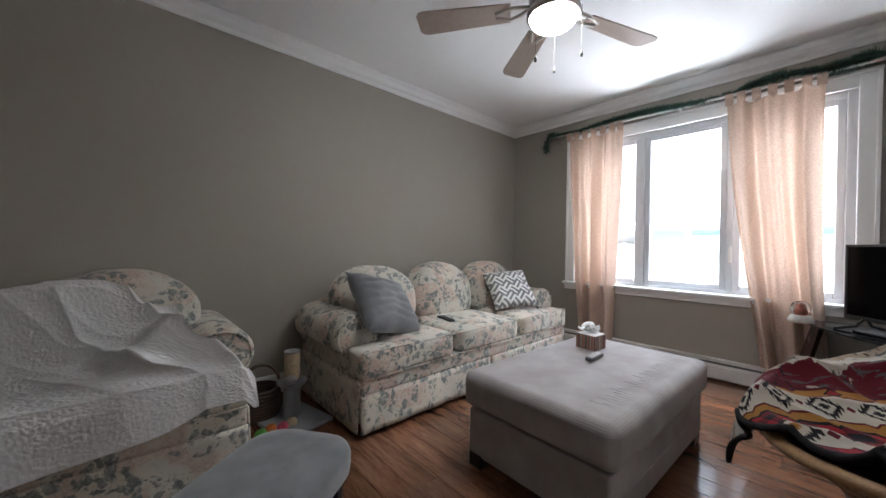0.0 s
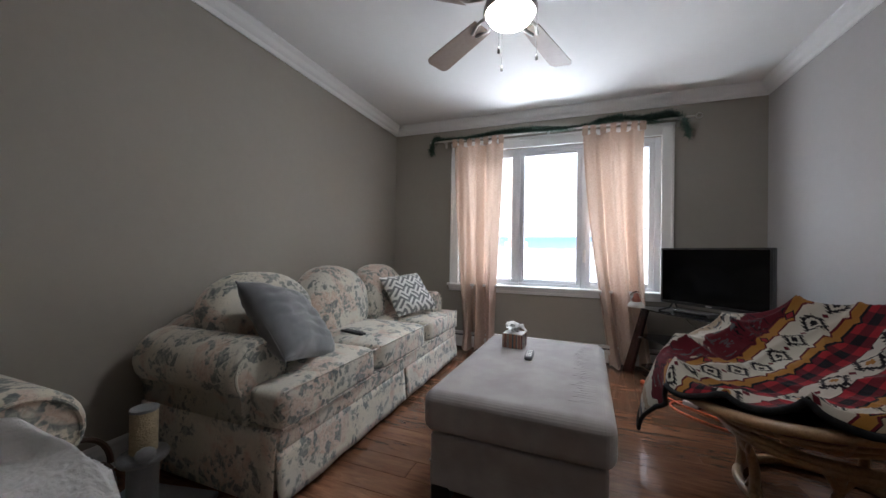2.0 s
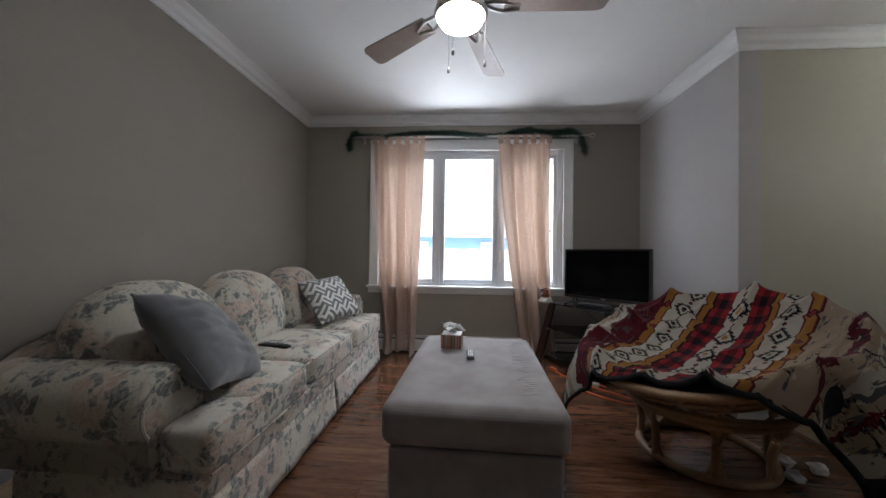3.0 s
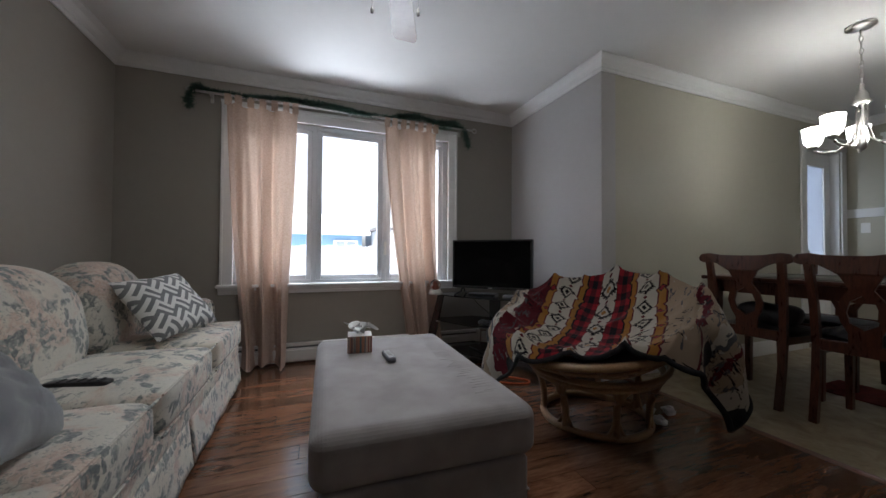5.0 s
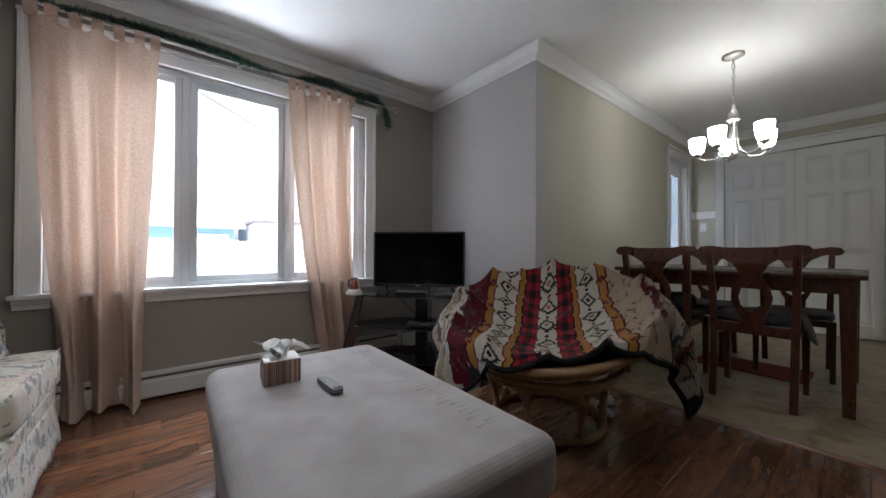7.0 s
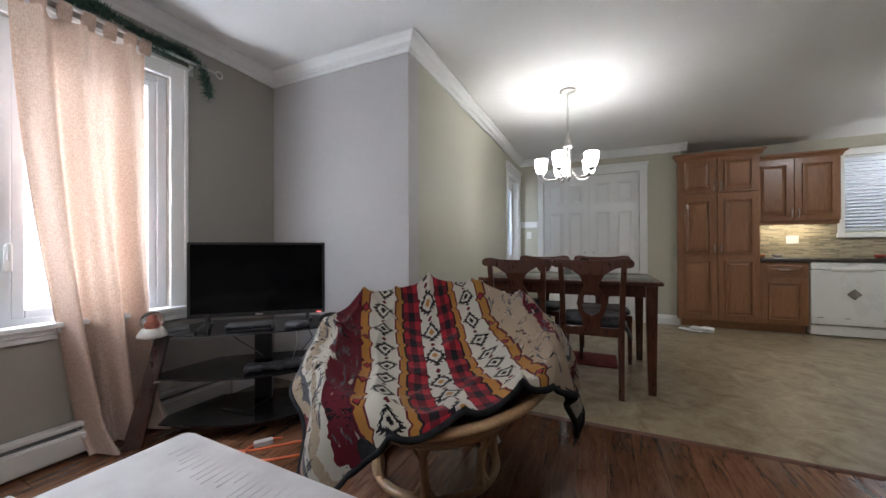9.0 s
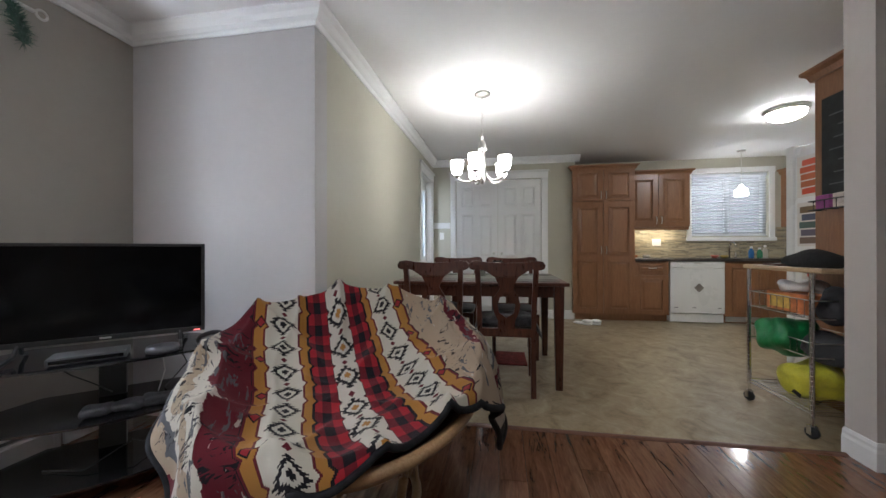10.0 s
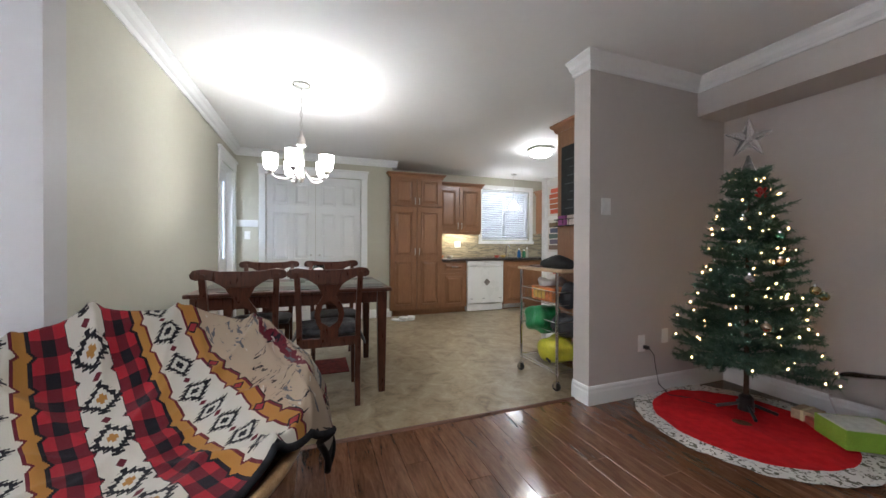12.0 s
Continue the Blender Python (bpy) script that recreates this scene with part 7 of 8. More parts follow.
for k in range(7):
    part("chalk_mark", boxes((1.369, 0.10 + 0.03 * (k % 3), 1.46 + k * 0.075, 1.370, 0.30 + 0.04 * (k % 4), 1.468 + k * 0.075)), CHALK, cb)
rk = thing("wire_rack", "small black wire rack holding pens below the chalkboard", "rack")
for z in (1.30, 1.36):
    bm = bmesh.new()
    tube(bm, [(1.352, 0.02, z), (1.43, 0.02, z), (1.43, 0.50, z), (1.352, 0.50, z)], 0.004, 5)
    part("wire", bm, BLACK_P, rk)
for k in range(6):
    bm = bmesh.new()
    tube(bm, [(1.43, 0.06 + k * 0.08, 1.36), (1.43, 0.06 + k * 0.08, 1.30), (1.352, 0.06 + k * 0.08, 1.30)], 0.003, 5)
    part("wire", bm, BLACK_P, rk)
for k, c in enumerate(((0.25, 0.05, 0.2), (0.5, 0.42, 0.36), (0.05, 0.05, 0.06))):
    cu = thing("small_box", "small coloured package in the wire rack", "box", pose(1.392, 0.12 + k * 0.12, 1.303), "rack packages")
    part("carton", boxes((-0.035, -0.05, 0, 0.035, 0.05, 0.09), bevel=0.006), mat("carton_print", c, 0.5, scale=30, amount=0.4), cu)

# ---- kitchen cart ----
cart = thing("kitchen_cart", "chrome wire kitchen cart with a wooden top on castors", "cart")
KX, KY, KW_, KL = 1.40, 0.03, 0.42, 0.54
for x in (KX + 0.02, KX + KW_ - 0.01):
    for y in (KY + 0.025, KY + KL - 0.025):
        bm = bmesh.new()
        prof = []
        for k in range(30):
            z = 0.11 + k * 0.0265
            prof += [(0.0125, z), (0.0125, z + 0.02), (0.0105, z + 0.022), (0.0105, z + 0.0255)]
        lathe(bm, prof + [(0.0125, 0.908)], 10, Matrix.Translation((x, y, 0)))
        pst = part("post", bm, CHROME, cart, "grooved chrome post", smooth=False)
        bm = bmesh.new()
        lathe(bm, [(0, -0.012), (0.025, -0.012), (0.032, -0.008), (0.032, 0.008), (0.025, 0.012), (0, 0.012)], 18, pose(x, y, 0.033, 0, 90, 25))
        part("castor_wheel", bm, BLACK_P, pst, "black rubber castor", smooth=True)
        bm = bmesh.new()
        box(bm, x - 0.018, y - 0.005, 0.06, x + 0.018, y + 0.005, 0.075)
        for s in (-1, 1):
            box(bm, x + s * 0.018 - 0.002, y - 0.014, 0.025, x + s * 0.018 + 0.002, y + 0.014, 0.072)
        tube(bm, [(x, y, 0.07), (x, y, 0.115)], 0.008, 8)
        part("castor_fork", bm, CHROME, pst)
part("wooden_top", boxes((KX - 0.01, KY - 0.005, 0.908, KX + KW_ + 0.012, KY + KL + 0.06, 0.935), bevel=0.008), BEECH, cart)


def wire_shelf(z, depth, parent, gap):
    x0, x1, y0, y1 = KX + 0.02, KX + KW_ - 0.01, KY + 0.025, KY + KL - 0.025
    for zz in ([z, z + depth] if depth else [z, z - 0.02]):
        bm = bmesh.new()
        tube(bm, [(x0, y0, zz), (x1, y0, zz), (x1, y1, zz), (x0, y1, zz)], 0.004, 6, True)
        part("shelf_rim", bm, CHROME, parent)
    n = int((y1 - y0) / gap)
    for k in range(1, n):
        y = y0 + (y1 - y0) * k / n
        bm = bmesh.new()
        pts = [(x0, y, z), (x1, y, z)]
        if depth:
            pts = [(x0, y, z + depth)] + pts + [(x1, y, z + depth)]
        tube(bm, pts, 0.0022, 5)
        part("wire", bm, CHROME, parent)


wire_shelf(0.655, 0.10, cart, 0.045)
wire_shelf(0.44, 0.08, cart, 0.045)
wire_shelf(0.15, 0, cart, 0.03)


def soft_bag(name, label, c, x0, y0, z0, x1, y1, z1, seed, rough=0.35, category="plastic bag"):
    th = thing(name, label, category)
    bm = bmesh.new()
    puff(bm, x0, y0, z0, x1, y1, z1, 2.8, 14, wrinkle=0.07, seed=seed)
    part("bag", bm, mat("film_" + name, c, rough, scale=14, amount=0.25, bump=0.5, bump_scale=40), th, smooth=True)
    return th


fx = thing("fruit_carton", "orange and red printed fruit carton in the cart basket", "carton")
part("carton", boxes((1.50, 0.17, 0.662, 1.78, 0.47, 0.775), bevel=0.004), mat("orange_printed_card", (0.50, 0.16, 0.05), 0.5, scale=16, amount=0.7), fx)
part("label_patch", boxes((1.78, 0.20, 0.68, 1.782, 0.36, 0.76)), mat("yellow_print", (0.55, 0.35, 0.08), 0.5, scale=40, amount=0.4), fx, "yellow printed patch")
soft_bag("paper_bundle", "white paper and plastic bundle on the fruit carton", (0.6, 0.58, 0.56), 1.54, 0.20, 0.772, 1.76, 0.38, 0.835, 2, 0.6, "paper bundle")
soft_bag("dark_pouch", "dark grey pouch in the cart basket", (0.03, 0.03, 0.035), 1.50, 0.475, 0.66, 1.78, 0.535, 0.80, 5, 0.6, "pouch")
soft_bag("green_bag", "green plastic shopping bag hanging in the cart", (0.015, 0.20, 0.06), 1.58, 0.12, 0.395, 1.84, 0.37, 0.60, 8)
soft_bag("grey_bag", "dark grey cloth bag in the cart", (0.06, 0.06, 0.065), 1.50, 0.36, 0.42, 1.80, 0.54, 0.545, 11, 0.7, "cloth bag")
yb = soft_bag("yellow_bag", "yellow plastic shopping bag with black writing on the cart", (0.62, 0.58, 0.05), 1.52, 0.27, 0.155, 1.82, 0.54, 0.365, 14)


def lettering(txt, size, m, material, parent, name="lettering"):
    cu = bpy.data.curves.new(name, "FONT")
    cu.body, cu.size, cu.extrude = txt, size, 0.001
    cu.align_x, cu.align_y = "CENTER", "CENTER"
    tmp = bpy.data.objects.new(name, cu)
    me = bpy.data.meshes.new_from_object(tmp)
    bpy.data.objects.remove(tmp)
    me.materials.append(material)
    ob = new(name, me)
    ob.parent = parent
    ob.matrix_basis = m
    return ob


lettering("YOUR", 0.05, pose(1.822, 0.40, 0.27, 90, -14, 90), BLACK_P, yb)
for k in range(2):
    part("print_bar", boxes((-0.05, -0.012, 0, 0.05, 0.012, 0.001)), BLACK_P, yb, at=pose(1.815, 0.41 + 0.02 * k, 0.325 - 0.11 * k, 90, 14, 90))
soft_bag("black_cloth", "black folded cloth lying on the cart top", (0.008, 0.008, 0.009), 1.44, 0.24, 0.936, 1.78, 0.58, 0.992, 17, 0.8, "cloth")
mit = thing("brown_board", "dark brown board lying on the cart top", "cutting board", pose(1.62, 0.24, 0.936, 0, 0, 8))
part("board", boxes((-0.13, -0.10, 0, 0.17, 0.08, 0.014), bevel=0.004), DARK_WOOD, mit)

# ---- Christmas corner ----
TRX, TRY = 0.88, 1.285
skirt = thing("tree_skirt", "red felt tree skirt with a white scalloped border on the floor", "tree skirt", pose(1.04, 1.35, 0))


def skirt_ring(r0, r1, z, wob):
    def fn(u, v):
        a = 2 * math.pi * u
        R1 = r1 + (0.012 * abs(math.sin(a * 12)) if wob else 0)
        r = r0 + (R1 - r0) * v
        x, y = r * math.cos(a), r * math.sin(a)
        x, y = max(x, -0.69), max(y, -0.515)
        h = z + 0.010 + 0.010 * noise.noise(Vector((x * 5, y * 5, 0))) + 0.012 * max(0, noise.noise(Vector((x * 9, y * 9, 4))))
        return Vector((x, y, h))
    return fn


bm = bmesh.new()
grid(bm, 96, 20, skirt_ring(0.05, 0.485, 0, False))
part("felt", bm, cloth("red_felt", (0.50, 0.010, 0.014), (0.62, 0.016, 0.02), 20, 0.95, 400, 0.25, 0.0), skirt, "bright red felt", smooth=True)


def leaf_border():
    m, nt, b = node_mat("white_border_with_leaf_print", 0.9)
    v = coords(nt)
    t = math_of(nt, "GREATER_THAN", tex_noise(nt, v, 30, 4, 1.5), 0.56)
    nt.links.new(mix_of(nt, t, (0.66, 0.64, 0.60), (0.13, 0.12, 0.09)), b.inputs["Base Color"])
    return m


bm = bmesh.new()
grid(bm, 192, 5, skirt_ring(0.48, 0.585, 0.003, True))
part("border", bm, leaf_border(), skirt, "white scalloped border with a leaf print", smooth=True)

tree = thing("christmas_tree", "green artificial Christmas tree with warm lights on a black stand", "Christmas tree", pose(TRX, TRY, 0))
bm = bmesh.new()
tube(bm, [(0, 0, 0.03), (0, 0, 0.9), (0, 0, 1.60)], 0.016, 8, taper=0.35)
part("trunk", bm, mat("brown_tree_trunk", (0.06, 0.035, 0.02), 0.8, scale=20, amount=0.4, bump=0.5, bump_scale=60), tree)
for k in range(4):
    a = radians(45 + 90 * k)
    bm = bmesh.new()
    tube(bm, [(0, 0, 0.09), (0.05 * math.cos(a), 0.05 * math.sin(a), 0.07), (0.16 * math.cos(a), 0.16 * math.sin(a), 0.035)], 0.011, 6)
    part("stand_leg", bm, BLACK_P, tree, "black plastic stand leg")
bm = bmesh.new()
lathe(bm, [(0.02, 0.03), (0.045, 0.035), (0.04, 0.12), (0.022, 0.14)], 14)
part("stand_cup", bm, BLACK_P, tree)


def pine():
    m, nt, b = node_mat("artificial_pine_needles", 0.55)
    ge = nt.nodes.new("ShaderNodeNewGeometry")
    nt.links.new(ramp_of(nt, ge.outputs["Random Per Island"], [(0.0, (0.03, 0.07, 0.05)), (0.6, (0.06, 0.12, 0.082)), (1.0, (0.115, 0.18, 0.125))]), b.inputs["Base Color"])
    return m


PINE = pine()
rng = random.Random(12)
bn, bt = bmesh.new(), bmesh.new()
tips = []
n_br = 0
z = 0.33
while z < 1.60:
    f = (z - 0.33) / 1.30
    R = 0.405 * (1 - f) ** 0.9 + 0.04
    count = max(5, int(13 * (1 - f * 0.65)))
    off = rng.uniform(0, 6.28)
    for k in range(count):
        a = off + 2 * math.pi * (k + rng.uniform(-0.25, 0.25)) / count
        r = R * rng.uniform(0.78, 1.06)
        # branches are bent short where the walls stand close
        wx, wy = TRX + r * math.cos(a), TRY + r * math.sin(a)
        if wx < X_WEST + 0.06:
            r = min(r, (TRX - X_WEST - 0.06) / max(0.2, -math.cos(a)))
        if wy < Y_STUB + 0.05:
            r = min(r, (TRY - Y_STUB - 0.05) / max(0.2, -math.sin(a)))
        rise = rng.uniform(-0.05, 0.16) * r / 0.5 + 0.15 * f * r
        root = Vector((0, 0, z))
        tip = Vector((r * math.cos(a), r * math.sin(a), z + rise - 0.02 * (1 - f)))
        d = tip - root
        tube(bt, [root, root + d * 0.5 + Vector((0, 0, -0.012)), tip], 0.0035, 4)
        needles(bn, rng, root + d * 0.22, d * 0.78, int(150 + 420 * r), 0.042, 1.0, 0.0027)
        for s in (-1, 1):
            for q in (0.45, 0.7):
                side = Vector((-math.sin(a), math.cos(a), 0)) * s
                e = (side * 0.8 + d.normalized() * 0.7).normalized() * (0.10 + 0.13 * r) * rng.uniform(0.7, 1.15) + Vector((0, 0, rng.uniform(-0.01, 0.03)))
                p = root + d * q
                tube(bt, [p, p + e], 0.0025, 4)
                needles(bn, rng, p, e, int(75 + 130 * r), 0.034, 1.0, 0.0027)
                if rng.random() < 0.5:
                    tips.append(p + e * 0.8)
        tips.append(tip)
    z += 0.062 + 0.02 * (1 - f)
needles(bn, rng, (0, 0, 1.50), (0, 0, 0.16), 160, 0.04)
part("branch_wire", bt, NEEDLE, tree)
tagged(part("needles", bn, PINE, tree), kind="stuff")
rng.shuffle(tips)
LED = glow("warm_fairy_light", (1.0, 0.53, 0.19), 6.0)
for p in tips[:125]:
    bm = bmesh.new()
    lathe(bm, [(0, 0.0), (0.0036, 0.003), (0.0036, 0.010), (0, 0.014)], 6, Matrix.Translation(p + Vector((0, 0, 0.006))))
    part("fairy_light", bm, LED, tree, smooth=True)
cone = thing("tree_topper", "clear wire star topper with a plaid base on the tree", "tree topper", pose(TRX, TRY, 1.60))
bm = bmesh.new()
lathe(bm, [(0.04, 0.0), (0.02, 0.06), (0.008, 0.11), (0, 0.112)], 12)
part("plaid_cone", bm, mat("black_white_plaid", (0.16, 0.15, 0.15), 0.8, scale=60, amount=0.9), cone, "black and white plaid cone")
STARM = glass("clear_star_plastic", (1.0, 1.0, 1.0), 0.2)
STARM.node_tree.nodes["Principled BSDF"].inputs["Transmission Weight"].default_value = 0.85
sm = pose(0, 0, 0.22, 0, 0, -42)
for ring_y in (-0.02, 0.02):
    pts = [sm @ Vector(((0.135 if k % 2 == 0 else 0.055) * math.sin(math.pi * k / 5), ring_y * (0 if k % 2 == 0 else 1), (0.135 if k % 2 == 0 else 0.055) * math.cos(math.pi * k / 5))) for k in range(10)]
    bm = bmesh.new()
    tube(bm, pts, 0.003, 5, True)
    part("star_outline", bm, STARM, cone)
bm = bmesh.new()
for s in (-1, 1):
    c = bm.verts.new(sm @ Vector((0, s * 0.028, 0)))
    ring = [bm.verts.new(sm @ Vector(((0.13 if k % 2 == 0 else 0.052) * math.sin(math.pi * k / 5), 0, (0.13 if k % 2 == 0 else 0.052) * math.cos(math.pi * k / 5)))) for k in range(10)]
    for k in range(10):
        bm.faces.new((c, ring[k], ring[(k + 1) % 10]))
part("star_body", bm, STARM, cone, "clear ribbed plastic star")
bow = thing("red_bow", "red ribbon bow tied near the tree top", "bow", pose(TRX + 0.06, TRY + 0.11, 1.45))
bm = bmesh.new()
for s in (-1, 1):
    tube(bm, [(0, 0, 0), (s * 0.03, 0.0, 0.025), (s * 0.055, 0, 0.01), (s * 0.03, 0, -0.012), (0, 0, 0)], 0.010, 6)
    tube(bm, [(0, 0, 0), (s * 0.03, 0, -0.03), (s * 0.07, 0, -0.02)], 0.007, 6)
part("ribbon", bm, mat("red_ribbon", (0.42, 0.02, 0.02), 0.4), bow, smooth=True)
for k, (a, z, r, c, lab) in enumerate(((20, 1.28, 0.16, (0.45, 0.42, 0.38), "silver"), (62, 1.02, 0.26, (0.5, 0.32, 0.16), "copper"), (95, 0.86, 0.32, (0.55, 0.45, 0.22), "gold"), (40, 0.66, 0.40, (0.52, 0.40, 0.28), "gold"), (75, 1.17, 0.20, (0.1, 0.3, 0.2), "green"), (110, 0.82, 0.34, (0.5, 0.36, 0.12), "gold"), (30, 0.92, 0.32, (0.6, 0.6, 0.6), "silver"))):
    orn = thing("tree_ornament", lab + " glass ball ornament hanging on the Christmas tree", "ornament", pose(TRX + r * math.cos(radians(a)), TRY + r * math.sin(radians(a)), z), "tree ornaments")
    bm = bmesh.new()
    bmesh.ops.create_uvsphere(bm, u_segments=16, v_segments=10, radius=0.026)
    part("ball", bm, mat("ornament_foil", c, 0.2, 0.8), orn, smooth=True)
    bm = bmesh.new()
    lathe(bm, [(0.008, 0.024), (0.008, 0.034), (0, 0.036)], 8)
    part("cap", bm, CHROME, orn)

gift = thing("gift_box", "lime green wrapped gift box with a pale lid", "gift", pose(0.72, 1.75, 0.03, 0, 0, -35))
part("box", boxes((-0.15, -0.11, 0, 0.15, 0.11, 0.105), bevel=0.004), mat("lime_wrapping_paper", (0.26, 0.42, 0.045), 0.4, scale=14, amount=0.2), gift)
part("bag_flap", boxes((-0.10, -0.085, 0.105, 0.15, 0.11, 0.112), bevel=0.002), mat("pale_gift_tag_paper", (0.6, 0.62, 0.58), 0.5, scale=20, amount=0.3), gift)
gred = thing("red_gift", "rounded red wrapped gift standing by the tree", "gift", pose(0.47, 1.93, 0.03, 0, 0, 10))
bm = bmesh.new()
puff(bm, -0.09, -0.14, 0, 0.09, 0.14, 0.33, 3.2, 12, wrinkle=0.02, seed=4)
part("wrap", bm, mat("red_gift_wrap", (0.40, 0.015, 0.015), 0.35, scale=12, amount=0.2), gred, smooth=True)
part("band", boxes((-0.095, -0.02, 0.0, 0.095, 0.02, 0.335), bevel=0.01), mat("dark_green_ribbon", (0.02, 0.09, 0.05), 0.4), gred, "dark green ribbon band")
for k, (x, y, c, s) in enumerate(((0.62, 1.48, (0.42, 0.30, 0.20), 0.07), (0.60, 1.62, (0.35, 0.24, 0.16), 0.055), (0.70, 1.56, (0.40, 0.05, 0.04), 0.05))):
    gb = thing("small_gift", "small wrapped parcel lying under the tree", "gift", pose(x, y, 0.022, 0, 0, 25 * k), "small parcels")
    part("parcel", boxes((-s, -s * 0.8, 0, s, s * 0.8, s * 0.9), bevel=0.006), mat("parcel_wrap", c, 0.5, scale=30, amount=0.4), gb)
    part("ribbon", boxes((-s - 0.001, -0.008, -0.0, s + 0.001, 0.008, s * 0.9 + 0.002)), mat("parcel_ribbon", (0.6, 0.5, 0.3), 0.4), gb)
cbg = thing("clear_gift_bag", "clear plastic bag standing behind the gifts", "plastic bag", pose(0.43, 1.72, 0.0))
bm = bmesh.new()
puff(bm, -0.07, -0.22, 0.02, 0.07, 0.20, 0.36, 3.0, 12, wrinkle=0.05, seed=9)
part("film", bm, glass("clear_film", (0.95, 0.93, 0.93), 0.15), cbg, smooth=True)

# ---- outdoors beyond the windows ----
SNOW = mat("fresh_snow", (0.85, 0.87, 0.90), 0.7, scale=0.6, amount=0.04, bump=0.3, bump_scale=3)
bm = bmesh.new()
grid(bm, 40, 40, lambda u, v: Vector((-150 + 300 * u, -150 + 300 * v, -0.75 - (0.0 if abs(u - 0.5) < 0.04 else 0.3))))
setting("ground", bm, SNOW, "snow-covered ground round the house", "ground")
fence = thing("garden_fence", "weathered pale wooden board fence in the snow", "fence")
FB = mat("weathered_fence_board", (0.46, 0.45, 0.44), 0.85, scale=6, amount=0.2, bump=0.4, bump_scale=40)
bm = bmesh.new()
box(bm, 0, -0.07, 0, 0.025, 0.07, 1.95)
fm = part("board", bm, FB, fence, at=pose(12.0, -4.0, -0.8))
fm.data.name = "fence_board"
for k in range(1, 110):
    b2 = new("board", fm.data)
    b2.parent = fence
    b2.matrix_basis = pose(12.0, -4.0 + 0.155 * k, -0.8 + 0.02 * math.sin(k * 1.7), 0, 0, 0)
for z in (-0.3, 0.8):
    part("rail", boxes((12.03, -4, z, 12.08, 13, z + 0.09)), FB, fence)
GREYP = mat("grey_window_glass", (0.25, 0.28, 0.31), 0.2)
house = thing("blue_house", "blue clapboard house with a snowy roof beyond the fence", "house")
BLUE = mat("blue_clapboard", (0.22, 0.36, 0.50), 0.6, scale=2, amount=0.08)
part("wall", boxes((24, 0.05, -1, 32, 9, 2.05)), BLUE, house)
bm = bmesh.new()
for k in range(12):
    box(bm, 23.96, 0.05, -0.6 + k * 0.22, 24.0, 9, -0.58 + k * 0.22)
part("clapboard_edge", bm, BLUE, house)
bm = bmesh.new()
extrude(bm, [(23.5, 2.05), (28, 3.4), (32.5, 2.05), (32.5, 2.2), (28, 3.7), (23.5, 2.2)], 9.8, Matrix.Translation((0, -0.4, 0)))
part("roof", bm, SNOW, house, "snow-covered roof")
for y in (0.30, 5.0):
    wn = part("window", boxes((23.9, y, 0.9, 23.98, y + 1.4, 1.75), bevel=0.02), TRIM, house)
    part("pane", boxes((23.88, y + 0.15, 1.0, 23.9, y + 0.65, 1.65)), GREYP, wn)
    part("pane", boxes((23.88, y + 0.75, 1.0, 23.9, y + 1.25, 1.65)), GREYP, wn)
shed = thing("white_shed", "pale grey shed with a dark roof edge beyond the fence", "shed")
part("wall", boxes((22, -3.4, -1, 27, -0.6, 2.3)), mat("pale_siding", (0.60, 0.60, 0.60), 0.6, scale=2, amount=0.05), shed)
part("roof", boxes((21.8, -3.6, 2.3, 27.2, -0.4, 2.42)), mat("dark_roof_edge", (0.16, 0.15, 0.15), 0.7), shed, "dark roof edge")
# house wall built extra tall and dark to block sky glare behind the blind
near_house = thing("brick_house", "red and grey house wall close behind the kitchen window", "house")
part("wall", boxes((-9, -9.6, -1, 6, -9.0, 7.5)), mat("grey_siding", (0.075, 0.075, 0.08), 0.7, scale=1.5, amount=0.15), near_house)
part("red_panel", boxes((-1.2, -8.99, 2.2, 1.6, -8.95, 3.3), bevel=0.01), mat("red_siding", (0.16, 0.05, 0.045), 0.7, scale=2, amount=0.15), near_house, "dull red siding panel")
for x in (-1.6, 0.5, 2.4):
    wn = part("window", boxes((x, -8.98, 0.6, x + 1.2, -8.9, 1.9), bevel=0.02), TRIM, near_house)
    part("pane", boxes((x + 0.12, -8.9, 0.72, x + 1.08, -8.88, 1.78)), GREYP, wn)
# added upright and wire, standing in for a brick-coloured building edge
pole = thing("brown_upright", "brown upright beyond the fence, standing in for a brick-coloured building edge", "pole")
bm = bmesh.new()
tube(bm, [(14.5, 4.45, -1), (14.5, 4.45, 7)], 0.09, 12, taper=0.8)
part("shaft", bm, mat("faded_brick_brown", (0.42, 0.30, 0.24), 0.8, scale=4, amount=0.3), pole)
bm = bmesh.new()
tube(bm, [(14.5, 4.45, 6.2), (20, -2, 5.6), (26, -10, 6)], 0.02, 5)
part("wire", bm, BLACK_P, pole)

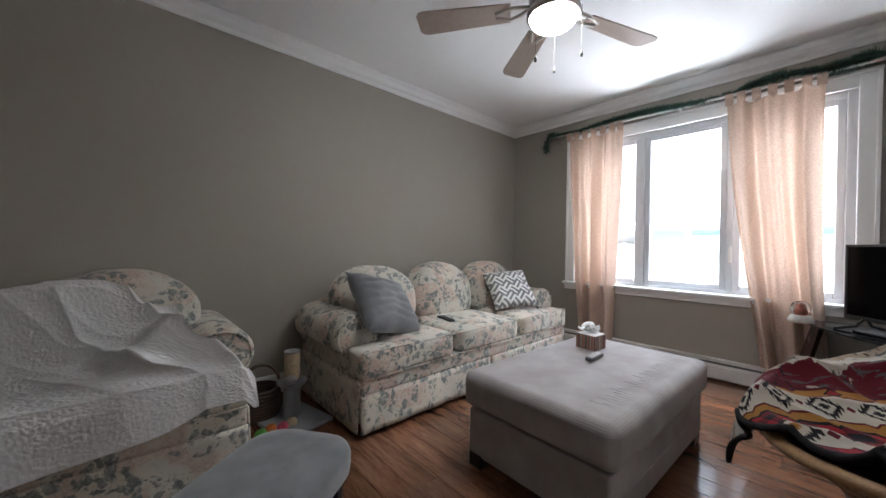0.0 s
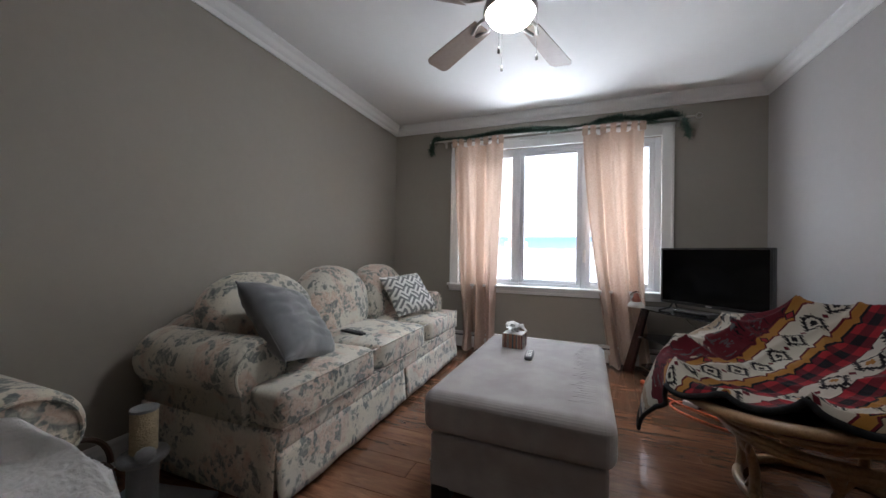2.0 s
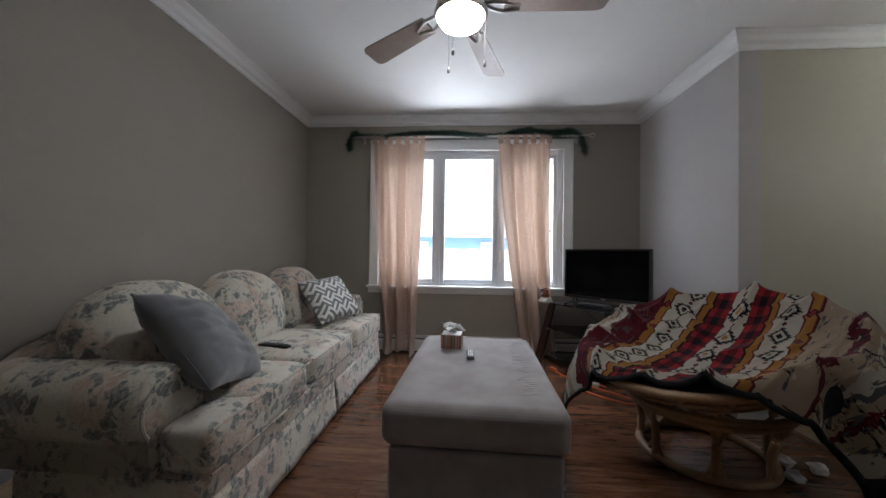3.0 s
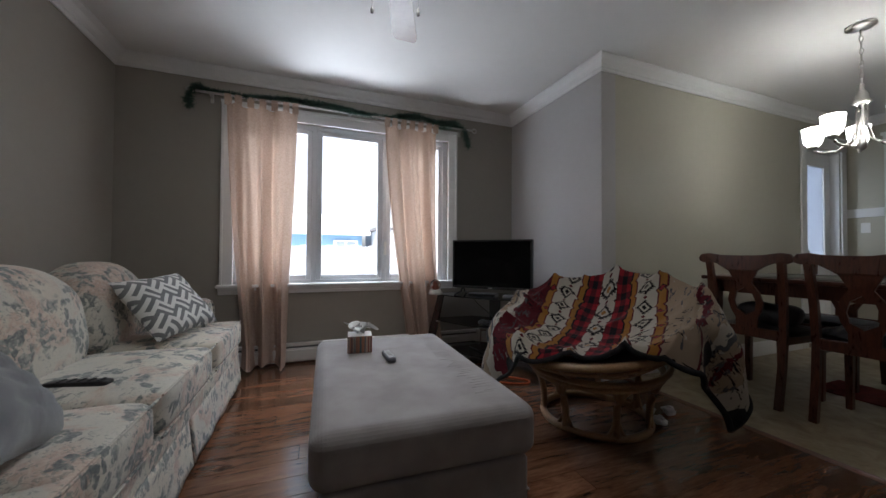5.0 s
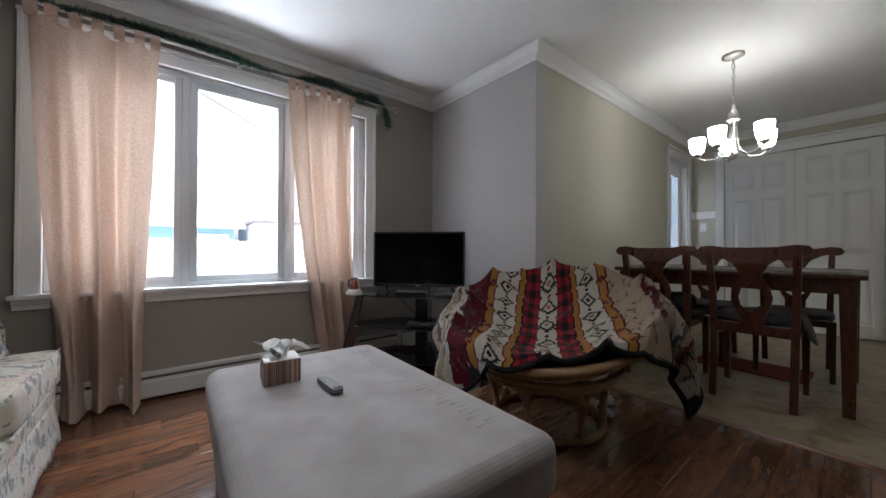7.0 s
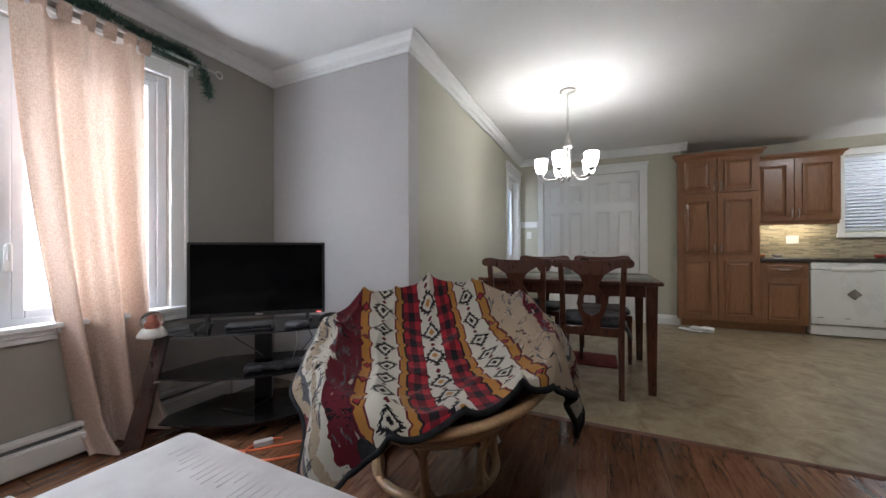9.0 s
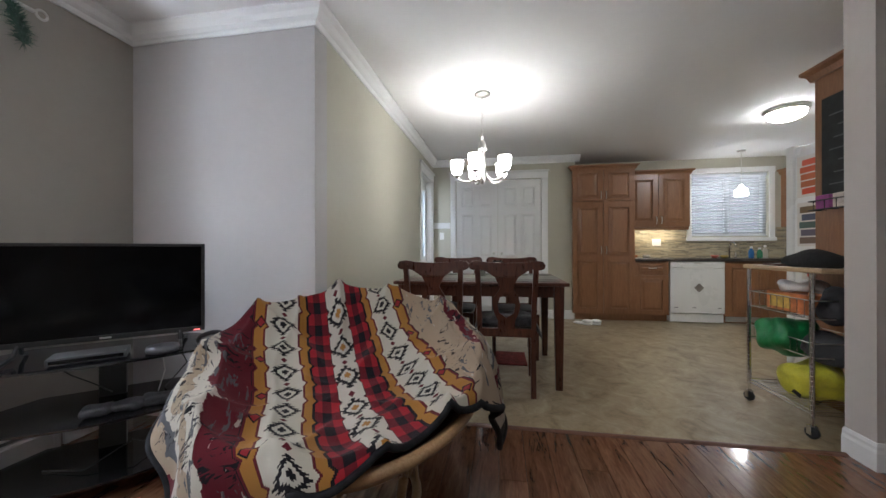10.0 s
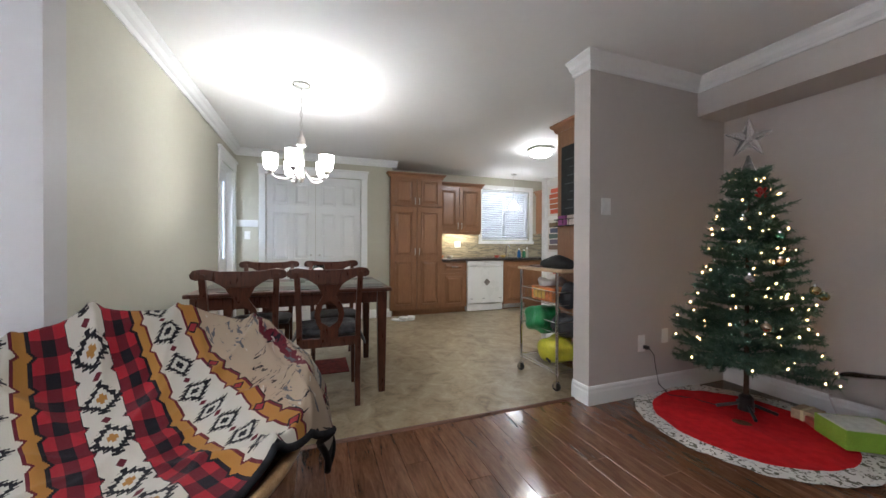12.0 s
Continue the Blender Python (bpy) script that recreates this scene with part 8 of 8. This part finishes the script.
# ---- floors, piece by piece ----
def laminate():
    m, nt, b = node_mat("walnut_laminate", 0.2)
    b.inputs["Coat Weight"].default_value, b.inputs["Coat Roughness"].default_value = 0.5, 0.08
    oi = nt.nodes.new("ShaderNodeObjectInfo")
    v = coords(nt, scale=(7, 0.9, 1))
    sh = nt.nodes.new("ShaderNodeVectorMath")
    sh.operation = "MULTIPLY_ADD"
    nt.links.new(oi.outputs["Random"], sh.inputs[0])
    sh.inputs[1].default_value = (31, 17, 9)
    nt.links.new(v, sh.inputs[2])
    g1 = tex_noise(nt, sh.outputs[0], 3.2, 6, 1.4, 0.6)
    g2 = tex_noise(nt, sh.outputs[0], 26, 4, 0.6, 0.6)
    t = math_of(nt, "ADD", math_of(nt, "MULTIPLY", g1, 0.7), math_of(nt, "MULTIPLY", g2, 0.3))
    col = ramp_of(nt, t, [(0.30, (0.050, 0.020, 0.011)), (0.45, (0.125, 0.054, 0.028)), (0.60, (0.19, 0.090, 0.048)), (0.72, (0.25, 0.130, 0.072))])
    knot = ramp_of(nt, tex_noise(nt, sh.outputs[0], 1.6, 3, 2.0), [(0.62, (0, 0, 0)), (0.74, (1, 1, 1))])
    col = mix_of(nt, math_of(nt, "MULTIPLY", knot, 0.6), col, (0.035, 0.015, 0.009))
    hs = nt.nodes.new("ShaderNodeHueSaturation")
    nt.links.new(math_of(nt, "MULTIPLY_ADD", oi.outputs["Random"], 0.5, 0.78), hs.inputs["Value"])
    nt.links.new(col, hs.inputs["Color"])
    nt.links.new(hs.outputs[0], b.inputs["Base Color"])
    nt.links.new(math_of(nt, "MULTIPLY_ADD", g2, 0.10, 0.14), b.inputs["Roughness"])
    bump_of(nt, b, g2, 0.03, 0.002)
    return m


LAM = laminate()
floor = tagged(new("floor"), "glossy walnut laminate plank floor", "floor", kind="structure")
PW, PL = 0.127, 1.21
bm = bmesh.new()
box(bm, 0.0006, 0.0006, -0.012, PW - 0.0006, PL - 0.0006, 0.0, bevel=0.0012, seg=1)
me_full = bpy.data.meshes.new("plank_full")
bm.to_mesh(me_full)
bm.free()
me_full.materials.append(LAM)


def cut_plank(w, l):
    bm = bmesh.new()
    box(bm, 0.0006, 0.0006, -0.012, w - 0.0006, l - 0.0006, 0.0, bevel=0.0012, seg=1)
    me = bpy.data.meshes.new("plank_cut")
    bm.to_mesh(me)
    bm.free()
    me.materials.append(LAM)
    return me


FY0 = 0.705
rng = random.Random(21)
x, col_i = X_WEST, 0
while x < X_WIN - 0.01:
    w = min(PW, X_WIN - x)
    start = FY0 if x > 1.76 - PW else Y_STUB
    y = start
    first = True
    while y < Y_LEFT - 0.01:
        l = PL * (0.25 + 0.75 * ((col_i * 0.382) % 1.0)) if first else PL
        l = min(l, Y_LEFT - y)
        ob = new("plank", me_full if abs(l - PL) < 1e-4 and abs(w - PW) < 1e-4 else cut_plank(w, l))
        ob.location = (x, y, 0)
        ob.parent = floor
        y += l
        first = False
    x += PW
    col_i += 1


def vinyl():
    m, nt, b = node_mat("mottled_stone_vinyl", 0.35)
    v = coords(nt, rot=(0, 0, radians(45)))
    n1 = tex_noise(nt, v, 5.5, 6, 1.2, 0.62)
    n2 = tex_noise(nt, v, 40, 3)
    t = math_of(nt, "ADD", math_of(nt, "MULTIPLY", n1, 0.8), math_of(nt, "MULTIPLY", n2, 0.2))
    col = ramp_of(nt, t, [(0.34, (0.17, 0.125, 0.07)), (0.46, (0.28, 0.22, 0.135)), (0.56, (0.335, 0.275, 0.18)), (0.68, (0.42, 0.36, 0.25))])
    br = nt.nodes.new("ShaderNodeTexBrick")
    br.offset = 0.5
    br.inputs["Scale"].default_value = 1
    br.inputs["Brick Width"].default_value, br.inputs["Row Height"].default_value, br.inputs["Mortar Size"].default_value = 0.30, 0.30, 0.004
    nt.links.new(v, br.inputs["Vector"])
    col = mix_of(nt, math_of(nt, "MULTIPLY", br.outputs["Fac"], 0.3), col, (0.20, 0.16, 0.10))
    nt.links.new(col, b.inputs["Base Color"])
    nt.links.new(math_of(nt, "MULTIPLY_ADD", n2, 0.15, 0.27), b.inputs["Roughness"])
    bump_of(nt, b, math_of(nt, "SUBTRACT", n1, math_of(nt, "MULTIPLY", br.outputs["Fac"], 0.4)), 0.12, 0.003)
    return m


setting("floor_kitchen", boxes((X_KW, Y_KIT, -0.012, X_DIN, 0.675, -0.002)), vinyl(), "mottled beige sheet vinyl kitchen floor", "floor")
strip = thing("threshold_strip", "reddish wooden threshold strip between the two floors", "threshold", kind="structure")
bm = bmesh.new()
extrude(bm, [(0.670, -0.002), (0.675, 0.006), (0.685, 0.010), (0.695, 0.010), (0.705, 0.006), (0.712, 0.0015), (0.712, -0.002)], X_DIN - 1.775, Matrix(((0, 1, 0, 1.775), (1, 0, 0, 0), (0, 0, 1, 0), (0, 0, 0, 1))))
part("moulding", bm, wood("red_brown_threshold", (0.09, 0.035, 0.02), (0.16, 0.065, 0.038), (1, 8, 8), 0.3, 0.4), strip)
